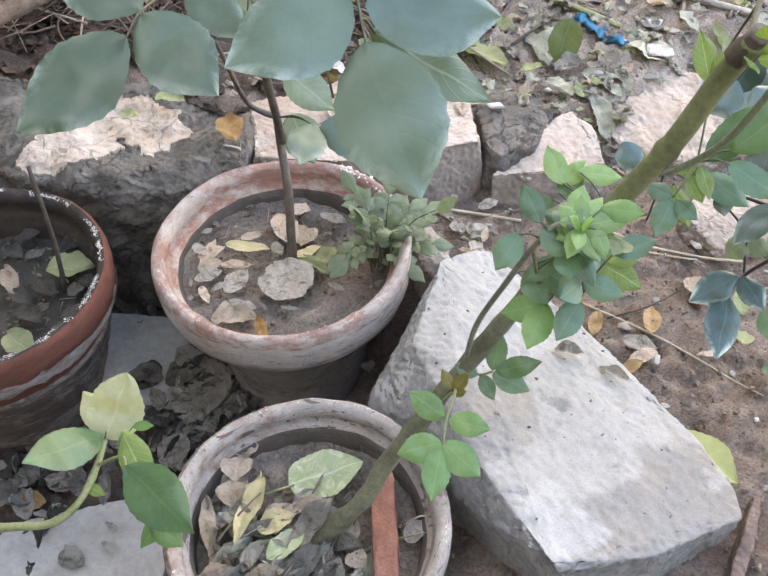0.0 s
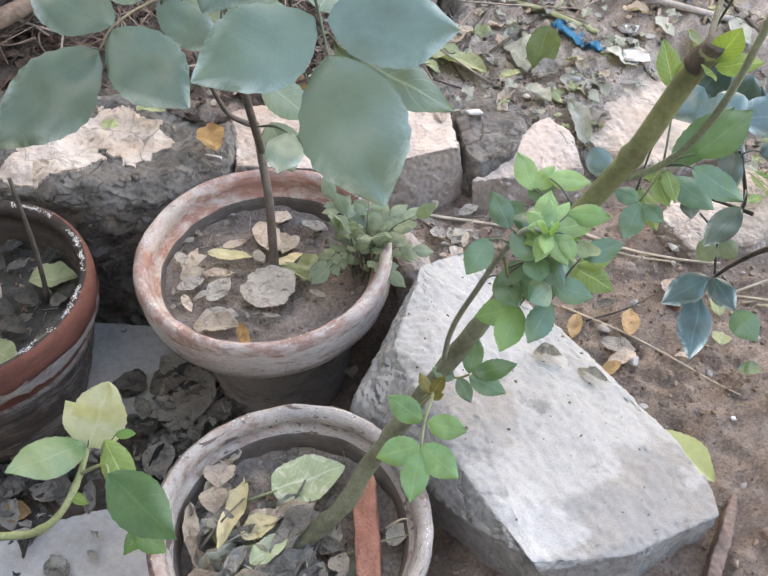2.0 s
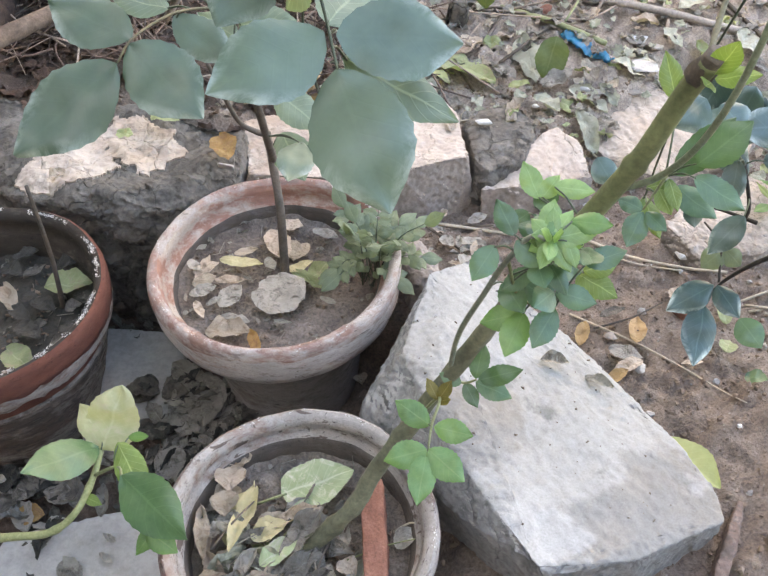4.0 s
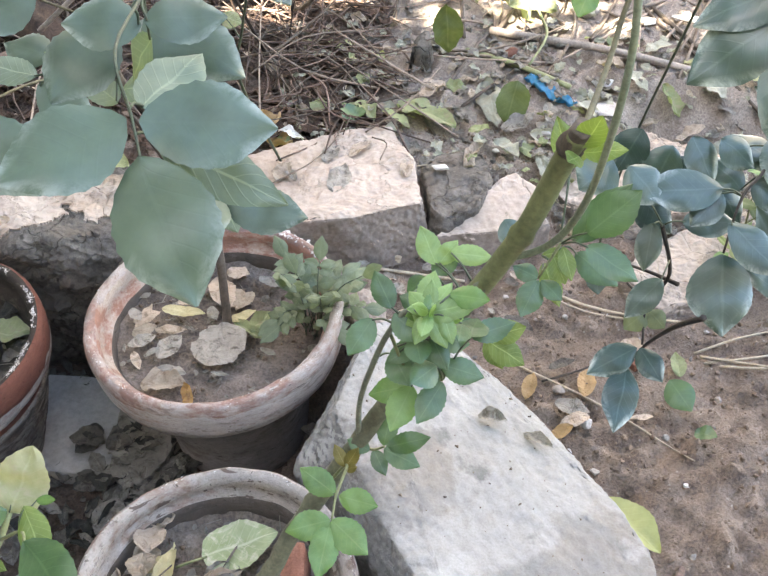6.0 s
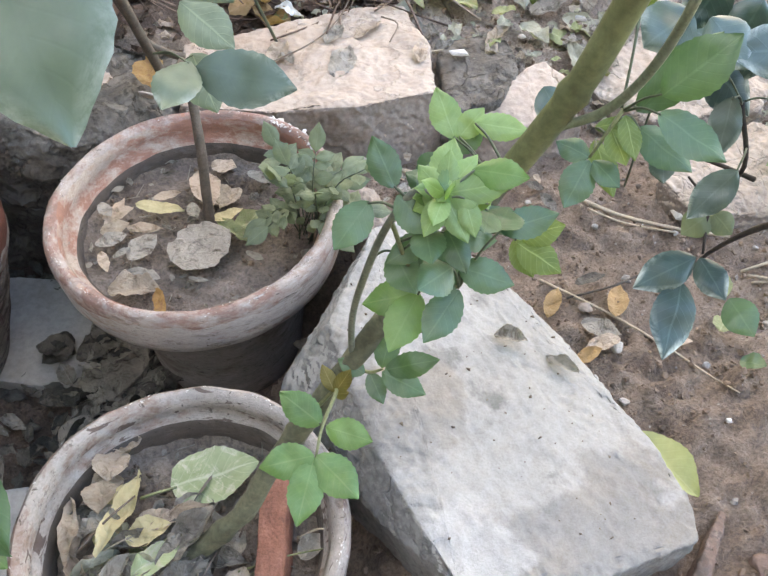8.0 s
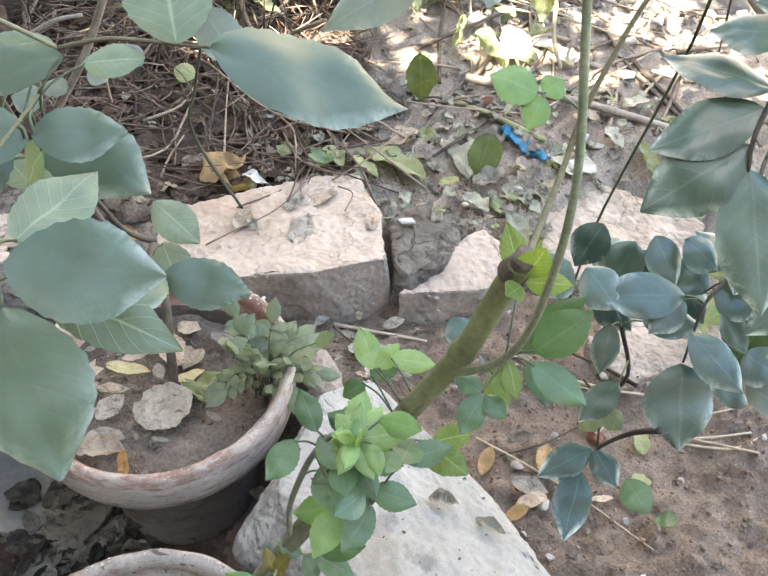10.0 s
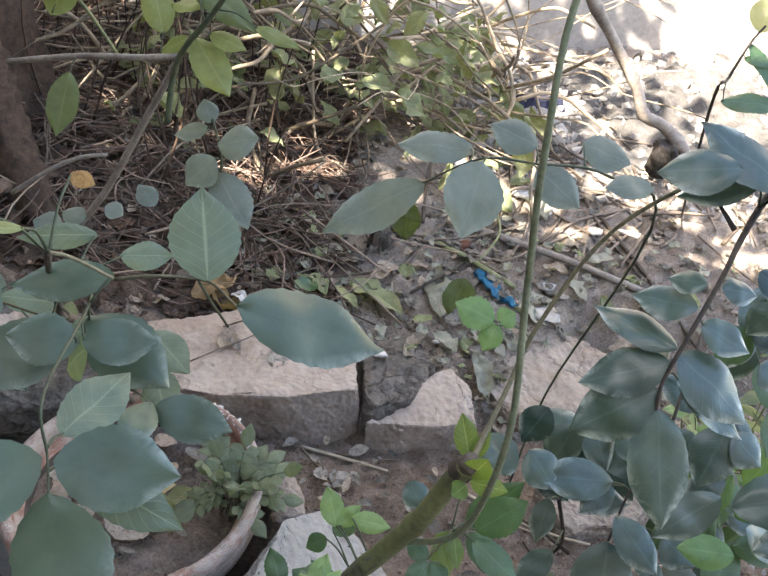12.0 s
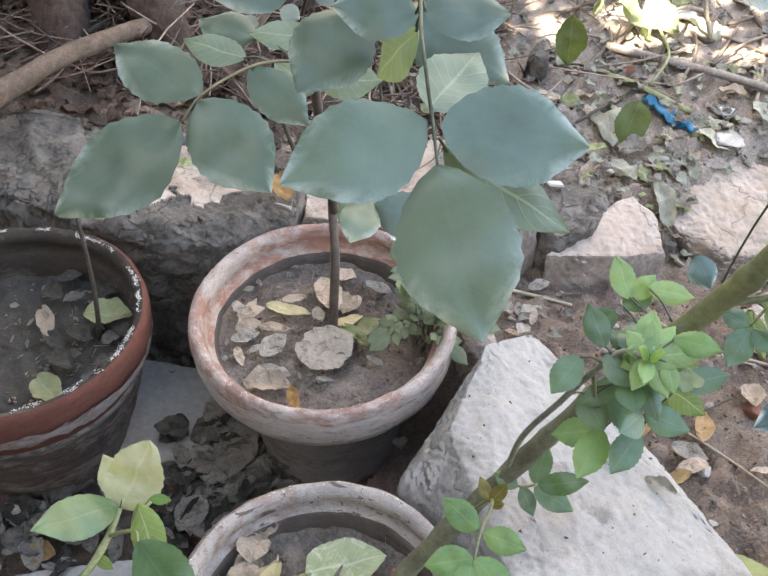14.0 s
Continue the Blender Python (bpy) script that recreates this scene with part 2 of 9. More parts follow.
SOIL = earthy("damp_soil", (0.075, 0.055, 0.042), (0.125, 0.093, 0.07), (0.19, 0.148, 0.113), 34, 0.85, 0.9, 0.006)
GROUND = earthy("trodden_earth", (0.105, 0.072, 0.054), (0.225, 0.165, 0.126), (0.35, 0.28, 0.226), 32, 0.72, 1.0, 0.016, spots=(0.40, 0.36, 0.31), gloss=0.4, grit_low=0.42)
CRUMB = earthy("earth_crumb", (0.13, 0.092, 0.068), (0.21, 0.155, 0.118), (0.30, 0.235, 0.188), 60, 0.85, 0.4, 0.003, pieces=0.3)
BED_DUST = earthy("dusty_bed_soil", (0.18, 0.142, 0.115), (0.315, 0.26, 0.217), (0.44, 0.38, 0.325), 30, 0.9, 1.0, 0.012, spots=(0.42, 0.39, 0.35), grit_low=0.46)
BED_DARK = earthy("dark_humus", (0.050, 0.035, 0.027), (0.106, 0.076, 0.059), (0.18, 0.134, 0.106), 36, 0.85, 1.0, 0.012, spots=(0.24, 0.19, 0.155), grit_low=0.45)
POT_SOIL = earthy("pot_soil", (0.125, 0.098, 0.082), (0.205, 0.165, 0.139), (0.29, 0.24, 0.207), 26, 0.88, 1.0, 0.010, grit_low=0.46)
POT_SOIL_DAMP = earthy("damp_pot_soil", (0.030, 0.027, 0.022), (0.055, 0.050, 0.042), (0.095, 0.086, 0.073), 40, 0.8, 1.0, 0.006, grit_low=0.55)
POT_SOIL_DRY = earthy("dry_pot_soil", (0.125, 0.098, 0.080), (0.215, 0.175, 0.146), (0.32, 0.27, 0.23), 26, 0.92, 1.0, 0.010, grit_low=0.45)
ROCK = quarried("grey_boulder")
# boulder stone for the steep faces, darker: their shade is put into the colour
ROCK_SIDE = earthy("shaded_boulder_side", (0.145, 0.143, 0.138), (0.225, 0.222, 0.215), (0.30, 0.295, 0.286), 16, 0.88, 0.9, 0.006, cracks=0.2, grit_low=0.6)
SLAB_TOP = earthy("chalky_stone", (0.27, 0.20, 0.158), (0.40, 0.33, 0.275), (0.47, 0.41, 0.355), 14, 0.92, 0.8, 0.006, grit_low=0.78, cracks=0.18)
SLAB_WARM = earthy("layered_brown_stone", (0.195, 0.15, 0.118), (0.315, 0.26, 0.213), (0.43, 0.37, 0.315), 14, 0.92, 0.7, 0.006, grit_low=0.75, cracks=0.25)
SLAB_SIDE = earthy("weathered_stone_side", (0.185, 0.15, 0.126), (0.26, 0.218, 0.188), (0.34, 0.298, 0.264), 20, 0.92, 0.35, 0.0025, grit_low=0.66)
DARK_STONE = earthy("mossy_dark_stone", (0.062, 0.055, 0.046), (0.118, 0.105, 0.091), (0.20, 0.18, 0.16), 20, 0.92, 1.0, 0.010, cracks=0.3, grit_low=0.6)
CONCRETE = earthy("dusty_concrete", (0.25, 0.234, 0.215), (0.345, 0.325, 0.302), (0.41, 0.388, 0.364), 12, 0.9, 0.35, 0.003, grit_low=0.78)
CEMENT = earthy("dark_weathered_cement", (0.09, 0.085, 0.078), (0.14, 0.132, 0.122), (0.20, 0.19, 0.178), 6, 0.92, 0.5, 0.006)
PLASTER = earthy("old_plaster", (0.38, 0.345, 0.31), (0.50, 0.46, 0.42), (0.60, 0.565, 0.53), 7, 0.92, 0.5, 0.006)
RUBBLE = earthy("pale_rubble", (0.25, 0.235, 0.218), (0.39, 0.372, 0.352), (0.53, 0.512, 0.49), 40, 0.9, 0.6, 0.004, pieces=0.55)
RUBBLE_GAPS = earthy("dark_rubble_gaps", (0.05, 0.046, 0.042), (0.11, 0.102, 0.094), (0.21, 0.20, 0.19), 34, 0.92, 1.0, 0.012, grit_low=0.5)
PALE_CHIP = earthy("chalk_white_chip", (0.44, 0.43, 0.41), (0.54, 0.53, 0.515), (0.62, 0.615, 0.60), 60, 0.85, 0.3, 0.002)
BRICK = earthy("broken_red_brick", (0.13, 0.058, 0.040), (0.21, 0.092, 0.062), (0.29, 0.145, 0.105), 45, 0.9, 0.6, 0.003, grit_low=0.6)
BRICK_OLD = earthy("dusty_old_brick", (0.10, 0.062, 0.048), (0.17, 0.115, 0.092), (0.25, 0.19, 0.16), 30, 0.92, 0.6, 0.004, grit_low=0.6)
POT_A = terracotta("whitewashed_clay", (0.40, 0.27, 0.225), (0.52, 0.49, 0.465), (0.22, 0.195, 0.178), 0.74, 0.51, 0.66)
POT_A_IN = terracotta("clay_inside", (0.37, 0.20, 0.15), (0.50, 0.425, 0.362), (0.36, 0.29, 0.24), 0.57, 0.60)
POT_B = terracotta("dark_red_clay", (0.138, 0.053, 0.037), (0.20, 0.130, 0.107), (0.060, 0.028, 0.022), 0.14, 0.60)
POT_B_LOW = terracotta("grimy_clay", (0.105, 0.080, 0.066), (0.25, 0.225, 0.20), (0.050, 0.042, 0.037), 0.55, 0.50)
POT_C = terracotta("grey_washed_clay", (0.25, 0.152, 0.125), (0.345, 0.315, 0.293), (0.095, 0.068, 0.057), 0.74, 0.52, 0.60)
RIM_A = terracotta("rim_wash", (0.32, 0.20, 0.165), (0.45, 0.40, 0.365), (0.20, 0.155, 0.132), 0.56, 0.52)
FLAKED_B = terracotta("grey_flaked_clay", (0.20, 0.13, 0.105), (0.34, 0.31, 0.285), (0.10, 0.08, 0.068), 0.72, 0.54)
# POT_A clay again, darker: shade below the overhanging lip is put into the colour
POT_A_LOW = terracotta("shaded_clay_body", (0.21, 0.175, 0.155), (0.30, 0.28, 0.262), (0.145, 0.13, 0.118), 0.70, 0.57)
CRUSTED = terracotta("crusted_clay_edge", (0.17, 0.12, 0.10), (0.36, 0.33, 0.31), (0.085, 0.07, 0.06), 0.42, 0.50)
POT_FOOT = terracotta("damp_shaded_clay", (0.11, 0.092, 0.078), (0.155, 0.138, 0.122), (0.075, 0.064, 0.056), 0.4, 0.5)
POT_B_IN = terracotta("dark_inner_clay", (0.052, 0.042, 0.034), (0.13, 0.115, 0.098), (0.03, 0.026, 0.022), 0.42)
RIM_C = terracotta("rim_grey", (0.28, 0.20, 0.165), (0.38, 0.35, 0.325), (0.115, 0.092, 0.078), 0.74, 0.54, 0.62)
LIME = terracotta("lime_crust", (0.45, 0.33, 0.27), (0.72, 0.70, 0.67), (0.40, 0.35, 0.31), 1.0)

ROSE = leafy("rose_leaf", (0.060, 0.096, 0.064), (0.087, 0.131, 0.088), (0.101, 0.149, 0.103), 0.46, 0.16, 0.55, veins=0.03, coat=0.16, tip_sheen=0.45)
# greyer and paler than the rose leaf: backlight and haze put into the colour
DULL = leafy("hazy_dull_leaf", (0.125, 0.155, 0.128), (0.19, 0.222, 0.188), (0.23, 0.265, 0.225), 0.5, 0.22, 0.5, veins=0.10, tip_sheen=0.4)
ROSE_PALE = leafy("rose_leaf_underside", (0.15, 0.20, 0.15), (0.22, 0.28, 0.21), (0.28, 0.34, 0.25), 0.55, 0.35)
FRESH = leafy("young_leaf", (0.075, 0.16, 0.040), (0.15, 0.265, 0.082), (0.22, 0.32, 0.13), 0.42, 0.28, 0.55, veins=0.11, coat=0.12)
YOUNG = leafy("lime_green_leaf", (0.11, 0.17, 0.040), (0.20, 0.275, 0.075), (0.29, 0.37, 0.14), 0.45, 0.32)
ROSETTE = leafy("pale_green_rosette_leaf", (0.15, 0.25, 0.07), (0.27, 0.40, 0.14), (0.34, 0.47, 0.22), 0.42, 0.32, 0.6, veins=0.11, coat=0.15)
BRONZE = leafy("bronze_bud_leaf", (0.10, 0.085, 0.02), (0.19, 0.16, 0.04), (0.25, 0.2, 0.08), 0.5, 0.25)
PALE_BUD = leafy("pale_bud_leaf", (0.38, 0.40, 0.16), (0.5, 0.5, 0.24), (0.52, 0.52, 0.3), 0.5, 0.3)
MID = leafy("green_leaf", (0.042, 0.096, 0.038), (0.085, 0.162, 0.068), (0.14, 0.225, 0.115), 0.40, 0.24, 0.65, veins=0.11, coat=0.2)
BLUE = leafy("glaucous_leaf", (0.030, 0.066, 0.050), (0.066, 0.110, 0.088), (0.12, 0.175, 0.15), 0.34, 0.12, 0.6, veins=0.10, coat=0.5, tip_sheen=0.9)
DEEP = leafy("deep_green_leaf", (0.017, 0.043, 0.034), (0.038, 0.073, 0.060), (0.10, 0.15, 0.13), 0.34, 0.10, 0.45, veins=0.11, coat=0.12, tip_sheen=0.9)
YELLOW = leafy("yellowing_leaf", (0.35, 0.36, 0.19), (0.49, 0.49, 0.30), (0.52, 0.53, 0.36), 0.5, 0.35, veins=0.14, wither=(0.44, 0.41, 0.27))
OLIVE = leafy("old_lime_leaf", (0.22, 0.25, 0.10), (0.32, 0.35, 0.155), (0.38, 0.41, 0.21), 0.5, 0.3, veins=0.12)
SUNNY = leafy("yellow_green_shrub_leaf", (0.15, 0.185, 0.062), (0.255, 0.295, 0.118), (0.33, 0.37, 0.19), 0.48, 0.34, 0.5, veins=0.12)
OLIVE_LEAF = leafy("olive_shrub_leaf", (0.075, 0.105, 0.038), (0.135, 0.172, 0.070), (0.19, 0.225, 0.11), 0.45, 0.28, 0.5, veins=0.12)
HERB = leafy("herb_leaf", (0.10, 0.132, 0.078), (0.175, 0.215, 0.132), (0.23, 0.27, 0.18), 0.5, 0.28, veins=0.12)
DRY = leafy("dry_leaf", (0.40, 0.315, 0.25), (0.56, 0.465, 0.385), (0.50, 0.42, 0.345), 0.75, 0.12, 0.3, wither=(0.25, 0.185, 0.13), veins=0.07, crinkle=1.0)
DRY_GREY = leafy("grey_dry_leaf", (0.29, 0.262, 0.232), (0.45, 0.415, 0.372), (0.46, 0.43, 0.39), 0.8, 0.1, 0.3, wither=(0.16, 0.138, 0.113), veins=0.07, crinkle=1.0)
DRY_YELLOW = leafy("dry_yellow_leaf", (0.52, 0.44, 0.255), (0.66, 0.58, 0.365), (0.68, 0.62, 0.44), 0.6, 0.2, 0.4, veins=0.07, crinkle=0.5)
TAN_BIG = leafy("curled_tan_leaf", (0.40, 0.26, 0.13), (0.55, 0.38, 0.22), (0.5, 0.36, 0.22), 0.7, 0.2, 0.3, veins=0.07, crinkle=1.0)
PAPER_LEAF = leafy("white_paper", (0.68, 0.67, 0.65), (0.78, 0.77, 0.75), (0.76, 0.75, 0.73), 0.7, 0.1, 0.3, veins=0.07, crinkle=1.0)
ORANGE = leafy("orange_leaf", (0.33, 0.18, 0.065), (0.46, 0.285, 0.12), (0.28, 0.15, 0.07), 0.6, 0.2, 0.4, wither=(0.25, 0.14, 0.07), veins=0.16, crinkle=0.5)
PALE_DRY = leafy("pale_sage_dead_leaf", (0.33, 0.325, 0.265), (0.44, 0.435, 0.36), (0.50, 0.49, 0.42), 0.7, 0.15, 0.3, wither=(0.30, 0.28, 0.22), veins=0.12, crinkle=0.6)
WILTED = leafy("wilted_leaf", (0.24, 0.27, 0.14), (0.36, 0.39, 0.21), (0.45, 0.46, 0.32), 0.6, 0.25, 0.4, wither=(0.30, 0.27, 0.18), veins=0.16, crinkle=0.5)
PALE_WILT = leafy("pale_wilted_leaf", (0.24, 0.30, 0.155), (0.36, 0.41, 0.25), (0.48, 0.49, 0.38), 0.55, 0.2, 0.4, wither=(0.44, 0.42, 0.335), veins=0.2)
DARK_LITTER = leafy("rotting_leaf", (0.080, 0.070, 0.060), (0.165, 0.148, 0.128), (0.2, 0.185, 0.165), 0.65, 0.05, 0.35, wither=(0.045, 0.038, 0.031), veins=0.07, crinkle=1.0)
ROT_GREY = leafy("rotten_grey_leaf", (0.17, 0.152, 0.130), (0.29, 0.266, 0.233), (0.34, 0.315, 0.28), 0.7, 0.05, 0.3, wither=(0.08, 0.07, 0.057), veins=0.16, crinkle=1.0)
BLACK_LITTER = leafy("blackened_leaf", (0.035, 0.032, 0.027), (0.085, 0.078, 0.067), (0.11, 0.10, 0.088), 0.65, 0.05, 0.35, wither=(0.022, 0.019, 0.016), veins=0.07, crinkle=1.0)
RED_LITTER = leafy("brown_leaf_litter", (0.060, 0.036, 0.026), (0.15, 0.096, 0.070), (0.2, 0.14, 0.11), 0.75, 0.05, 0.3, wither=(0.05, 0.032, 0.024), veins=0.07, crinkle=1.0)

CANE = bark("green_cane", (0.070, 0.080, 0.036), (0.140, 0.155, 0.074), 30, 0.6, strength=0.45)
CANE_OLD = bark("old_cane", (0.052, 0.055, 0.034), (0.122, 0.126, 0.082), 40, 0.75, strength=0.6)
SHOOT = bark("green_shoot", (0.062, 0.085, 0.048), (0.122, 0.152, 0.088), 60, 0.6)
PALE_SHOOT = bark("pale_green_shoot", (0.10, 0.125, 0.075), (0.18, 0.205, 0.135), 60, 0.65)
GREY_SHOOT = bark("grey_green_shoot", (0.17, 0.19, 0.14), (0.29, 0.31, 0.24), 60, 0.7)
STEM = bark("dark_stem", (0.042, 0.034, 0.028), (0.098, 0.080, 0.064), 90, 0.75)
STALK = bark("olive_brown_stalk", (0.105, 0.095, 0.055), (0.20, 0.185, 0.11), 60, 0.7)
PALE_STEM = bark("pale_stem", (0.21, 0.24, 0.105), (0.34, 0.37, 0.19), 60, 0.6)
TWIG = bark("dry_twig", (0.13, 0.098, 0.076), (0.27, 0.222, 0.18), 70, 0.85)
RED_TWIG = bark("reddish_twig", (0.070, 0.045, 0.035), (0.25, 0.178, 0.145), 70, 0.85)
STRAW = bark("straw", (0.40, 0.34, 0.25), (0.60, 0.53, 0.42), 70, 0.8)
VINE = bark("dry_vine", (0.20, 0.158, 0.112), (0.46, 0.385, 0.285), 40, 0.85)
WOOD = bark("grey_wood", (0.20, 0.172, 0.15), (0.40, 0.355, 0.315), 40, 0.85)
TRUNK = bark("tree_bark", (0.028, 0.018, 0.013), (0.115, 0.074, 0.053), 60, 0.95, strength=1.0)
BRANCH = bark("branch_bark", (0.065, 0.046, 0.034), (0.17, 0.122, 0.092), 45, 0.9, strength=1.0)
PLASTIC = earthy("blue_plastic", (0.02, 0.19, 0.36), (0.03, 0.27, 0.47), (0.06, 0.34, 0.55), 25, 0.35, 0.2, 0.002, gloss=0.5)
NAVY = earthy("navy_cloth", (0.012, 0.013, 0.026), (0.024, 0.026, 0.05), (0.045, 0.048, 0.085), 60, 0.9, 0.5, 0.004)

# ---- builders ----
rng = random.Random(7)
UP = Vector((0, 0, 1))


def finish(bm, name, material, smooth=True):
    me = bpy.data.meshes.new(name)
    bmesh.ops.recalc_face_normals(bm, faces=bm.faces)
    bm.to_mesh(me)
    bm.free()
    for mt in (material if isinstance(material, (list, tuple)) else (material,)):
        me.materials.append(mt)
    if smooth:
        me.polygons.foreach_set("use_smooth", [True] * len(me.polygons))
    return me


def part(name, bm, material, parent, label="", smooth=True):
    ob = new(name, finish(bm, name, material, smooth) if isinstance(bm, bmesh.types.BMesh) else bm)
    if parent is not None:
        ob.parent = parent
        ob.matrix_parent_inverse = parent.matrix_world.inverted()
    if label:
        ob["label"] = label
    return ob


def thing(name, at, label, category, group="", kind=""):
    ob = new(name)
    ob.empty_display_size = 0.02
    ob.location = at
    bpy.context.view_layer.update()
    return tagged(ob, label, category, group, kind)


def single(name, bm, material, label, category, group="", kind="", smooth=True):
    return tagged(part(name, bm, material, None, "", smooth), label, category, group, kind)


def curve_points(pts, per=6):
    """Points along a smooth line through the given ones."""
    p = [Vector(q) for q in pts]
    p = [p[0] * 2 - p[1]] + p + [p[-1] * 2 - p[-2]]
    out = []
    for i in range(1, len(p) - 2):
        for k in range(per):
            t = k / per
            a, b, c, d = p[i - 1], p[i], p[i + 1], p[i + 2]
            out.append(0.5 * (2 * b + (c - a) * t + (2 * a - 5 * b + 4 * c - d) * t * t + (3 * b - a - 3 * c + d) * t ** 3))
    out.append(p[-2].copy())
    return out


def tube(pts, r0, r1, sides=8, per=6, bm=None, lumps=0.0, nodes_every=0):
    """A tapered stem along a smooth line, closed at both ends."""
    bm = bm or bmesh.new()
    line = curve_points(pts, per)
    n = len(line)
    ref = Vector((0.31, 0.17, 0.93))
    rings = []
    for i, c in enumerate(line):
        d = (line[min(i + 1, n - 1)] - line[max(i - 1, 0)]).normalized()
        u = d.cross(ref).normalized()
        v = d.cross(u)
        r = r0 + (r1 - r0) * i / (n - 1)
        if nodes_every and i % nodes_every == nodes_every // 2:
            r *= 1.22
        ring = []
        for k in range(sides):
            a = 2 * math.pi * k / sides
            q = c + (u * math.cos(a) + v * math.sin(a)) * r * (1 + lumps * noise.noise(c * 60 + Vector((k, 0, 0))))
            ring.append(bm.verts.new(q))
        rings.append(ring)
    for a, b in zip(rings, rings[1:]):
        for k in range(sides):
            bm.faces.new((a[k], a[(k + 1) % sides], b[(k + 1) % sides], b[k]))
    bm.faces.new(rings[0][::-1])
    bm.faces.new(rings[-1])
    return bm


def leaf(base, tip, width, up=(0, -0.3, 1), bm=None, fold=0.16, droop=0.08, teeth=0.025, shape=0.90, twist=0.0, wave=0.045, segs=18, point=0.70, curl=0.0, ragged=0.0, arch=0.26):
    """One leaf blade from base to tip, with a folded midrib, a drooping tip and a toothed edge."""
    bm = bm or bmesh.new()
    uv = bm.loops.layers.uv.verify()
    b, t = Vector(base), Vector(tip)
    x = t - b
    length = x.length
    x.normalize()
    n = Vector(up)
    n = (n - x * n.dot(x)).normalized()
    if twist:
        n.rotate(Matrix.Rotation(twist, 3, x))
    s = n.cross(x)
    seed = noise.noise(b * 90) * 6
    across = (-1, -0.62, -0.28, 0, 0.28, 0.62, 1)
    grid = []
    for i in range(segs + 1):
        u = i / segs
        half = 0.5 * width * max(0.0, math.sin(math.pi * u ** shape)) ** point
        half *= 1 - 0.42 * max(0.0, (u - 0.66) / 0.34) ** 1.5
        half = max(half, 0.012 * width)
        row = []
        for v in across:
            w = half * v
            if abs(v) == 1:
                w *= 1 + teeth * (1 if i % 2 else -1)
            if ragged and abs(v) > 0.5:
                w *= 1 + ragged * noise.noise(Vector((u * 5.5 + seed, v * 3, seed * 2)))
            lift = fold * abs(w) - droop * length * (u * u - 0.35 * u) + wave * length * (noise.noise(Vector((u * 3.2 + seed, v * 1.1, seed))) + (0.45 * noise.noise(Vector((u * 8.5 + seed, v * 2.8, seed * 3))) if wave > 0.06 else 0.0))
            lift -= v * v * half * arch
            lift += curl * half * (abs(v) ** 1.6) * (0.4 + u)
            w *= 1 - 0.35 * abs(curl) * abs(v)
            row.append((bm.verts.new(b + x * (u * length) + s * w + n * lift), (u, 0.5 + 0.5 * v * 0.96)))
        grid.append(row)
    for r0, r1 in zip(grid, grid[1:]):
        for k in range(len(across) - 1):
            q = (r0[k], r0[k + 1], r1[k + 1], r1[k])
            f = bm.faces.new([p[0] for p in q])
            f.smooth = True
            for loop, p in zip(f.loops, q):
                loop[uv].uv = p[1]
    return bm


def lump(size, seed):
    """An angular stone about the origin: a hull of scattered corners."""
    r = random.Random(seed)
    bm = bmesh.new()
    vs = []
    for i in range(13):
        d = Vector((r.uniform(-1, 1), r.uniform(-1, 1), r.uniform(-1, 1))).normalized() * r.uniform(0.8, 1.1)
        vs.append(bm.verts.new((d.x * size[0] / 2, d.y * size[1] / 2, d.z * size[2] / 2)))
    bmesh.ops.convex_hull(bm, input=vs)
    bmesh.ops.delete(bm, geom=[v for v in bm.verts if not v.link_faces], context='VERTS')
    return bm


def hull(corners, cuts=4, rough=0.006, freq=14.0, seed=0.0, bevel=0.0, fine=0.0015, ledge=0.0):
    """A quarried block: the hull of its corners, edges knocked off, faces roughened."""
    bm = bmesh.new()
    vs = [bm.verts.new(c) for c in corners]
    bmesh.ops.convex_hull(bm, input=vs)
    bmesh.ops.delete(bm, geom=[v for v in bm.verts if not v.link_faces], context='VERTS')
    bmesh.ops.dissolve_limit(bm, angle_limit=radians(3), verts=bm.verts, edges=bm.edges)
    if bevel:
        bmesh.ops.bevel(bm, geom=bm.edges[:], offset=bevel, segments=2, affect='EDGES', profile=0.6)
    bmesh.ops.triangulate(bm, faces=bm.faces)
    for _ in range(cuts):
        mean = sum(e.calc_length() for e in bm.edges) / len(bm.edges)
        bmesh.ops.subdivide_edges(bm, edges=[e for e in bm.edges if e.calc_length() > mean * 0.7], cuts=1)
        bmesh.ops.triangulate(bm, faces=bm.faces)
    bm.normal_update()
    off = Vector((seed, seed * 2.3, -seed))
    for v in bm.verts:
        p = v.co * freq + off
        v.co += v.normal * (rough * noise.fractal(p, 0.8, 2.2, 5) + fine * noise.noise(v.co * 160 + off))
        v.co += noise.noise_vector(p * 0.6) * rough * 0.5
        if ledge:
            v.co += v.normal * ledge * round(3.0 * noise.noise(p * 0.55 + off) + 0.4 * noise.noise(p * 3)) / 3.0
    return bm


def split_faces(bm, test):
    """Second material on the faces that the test picks."""
    bm.normal_update()
    for f in bm.faces:
        f.material_index = 1 if test(f) else 0


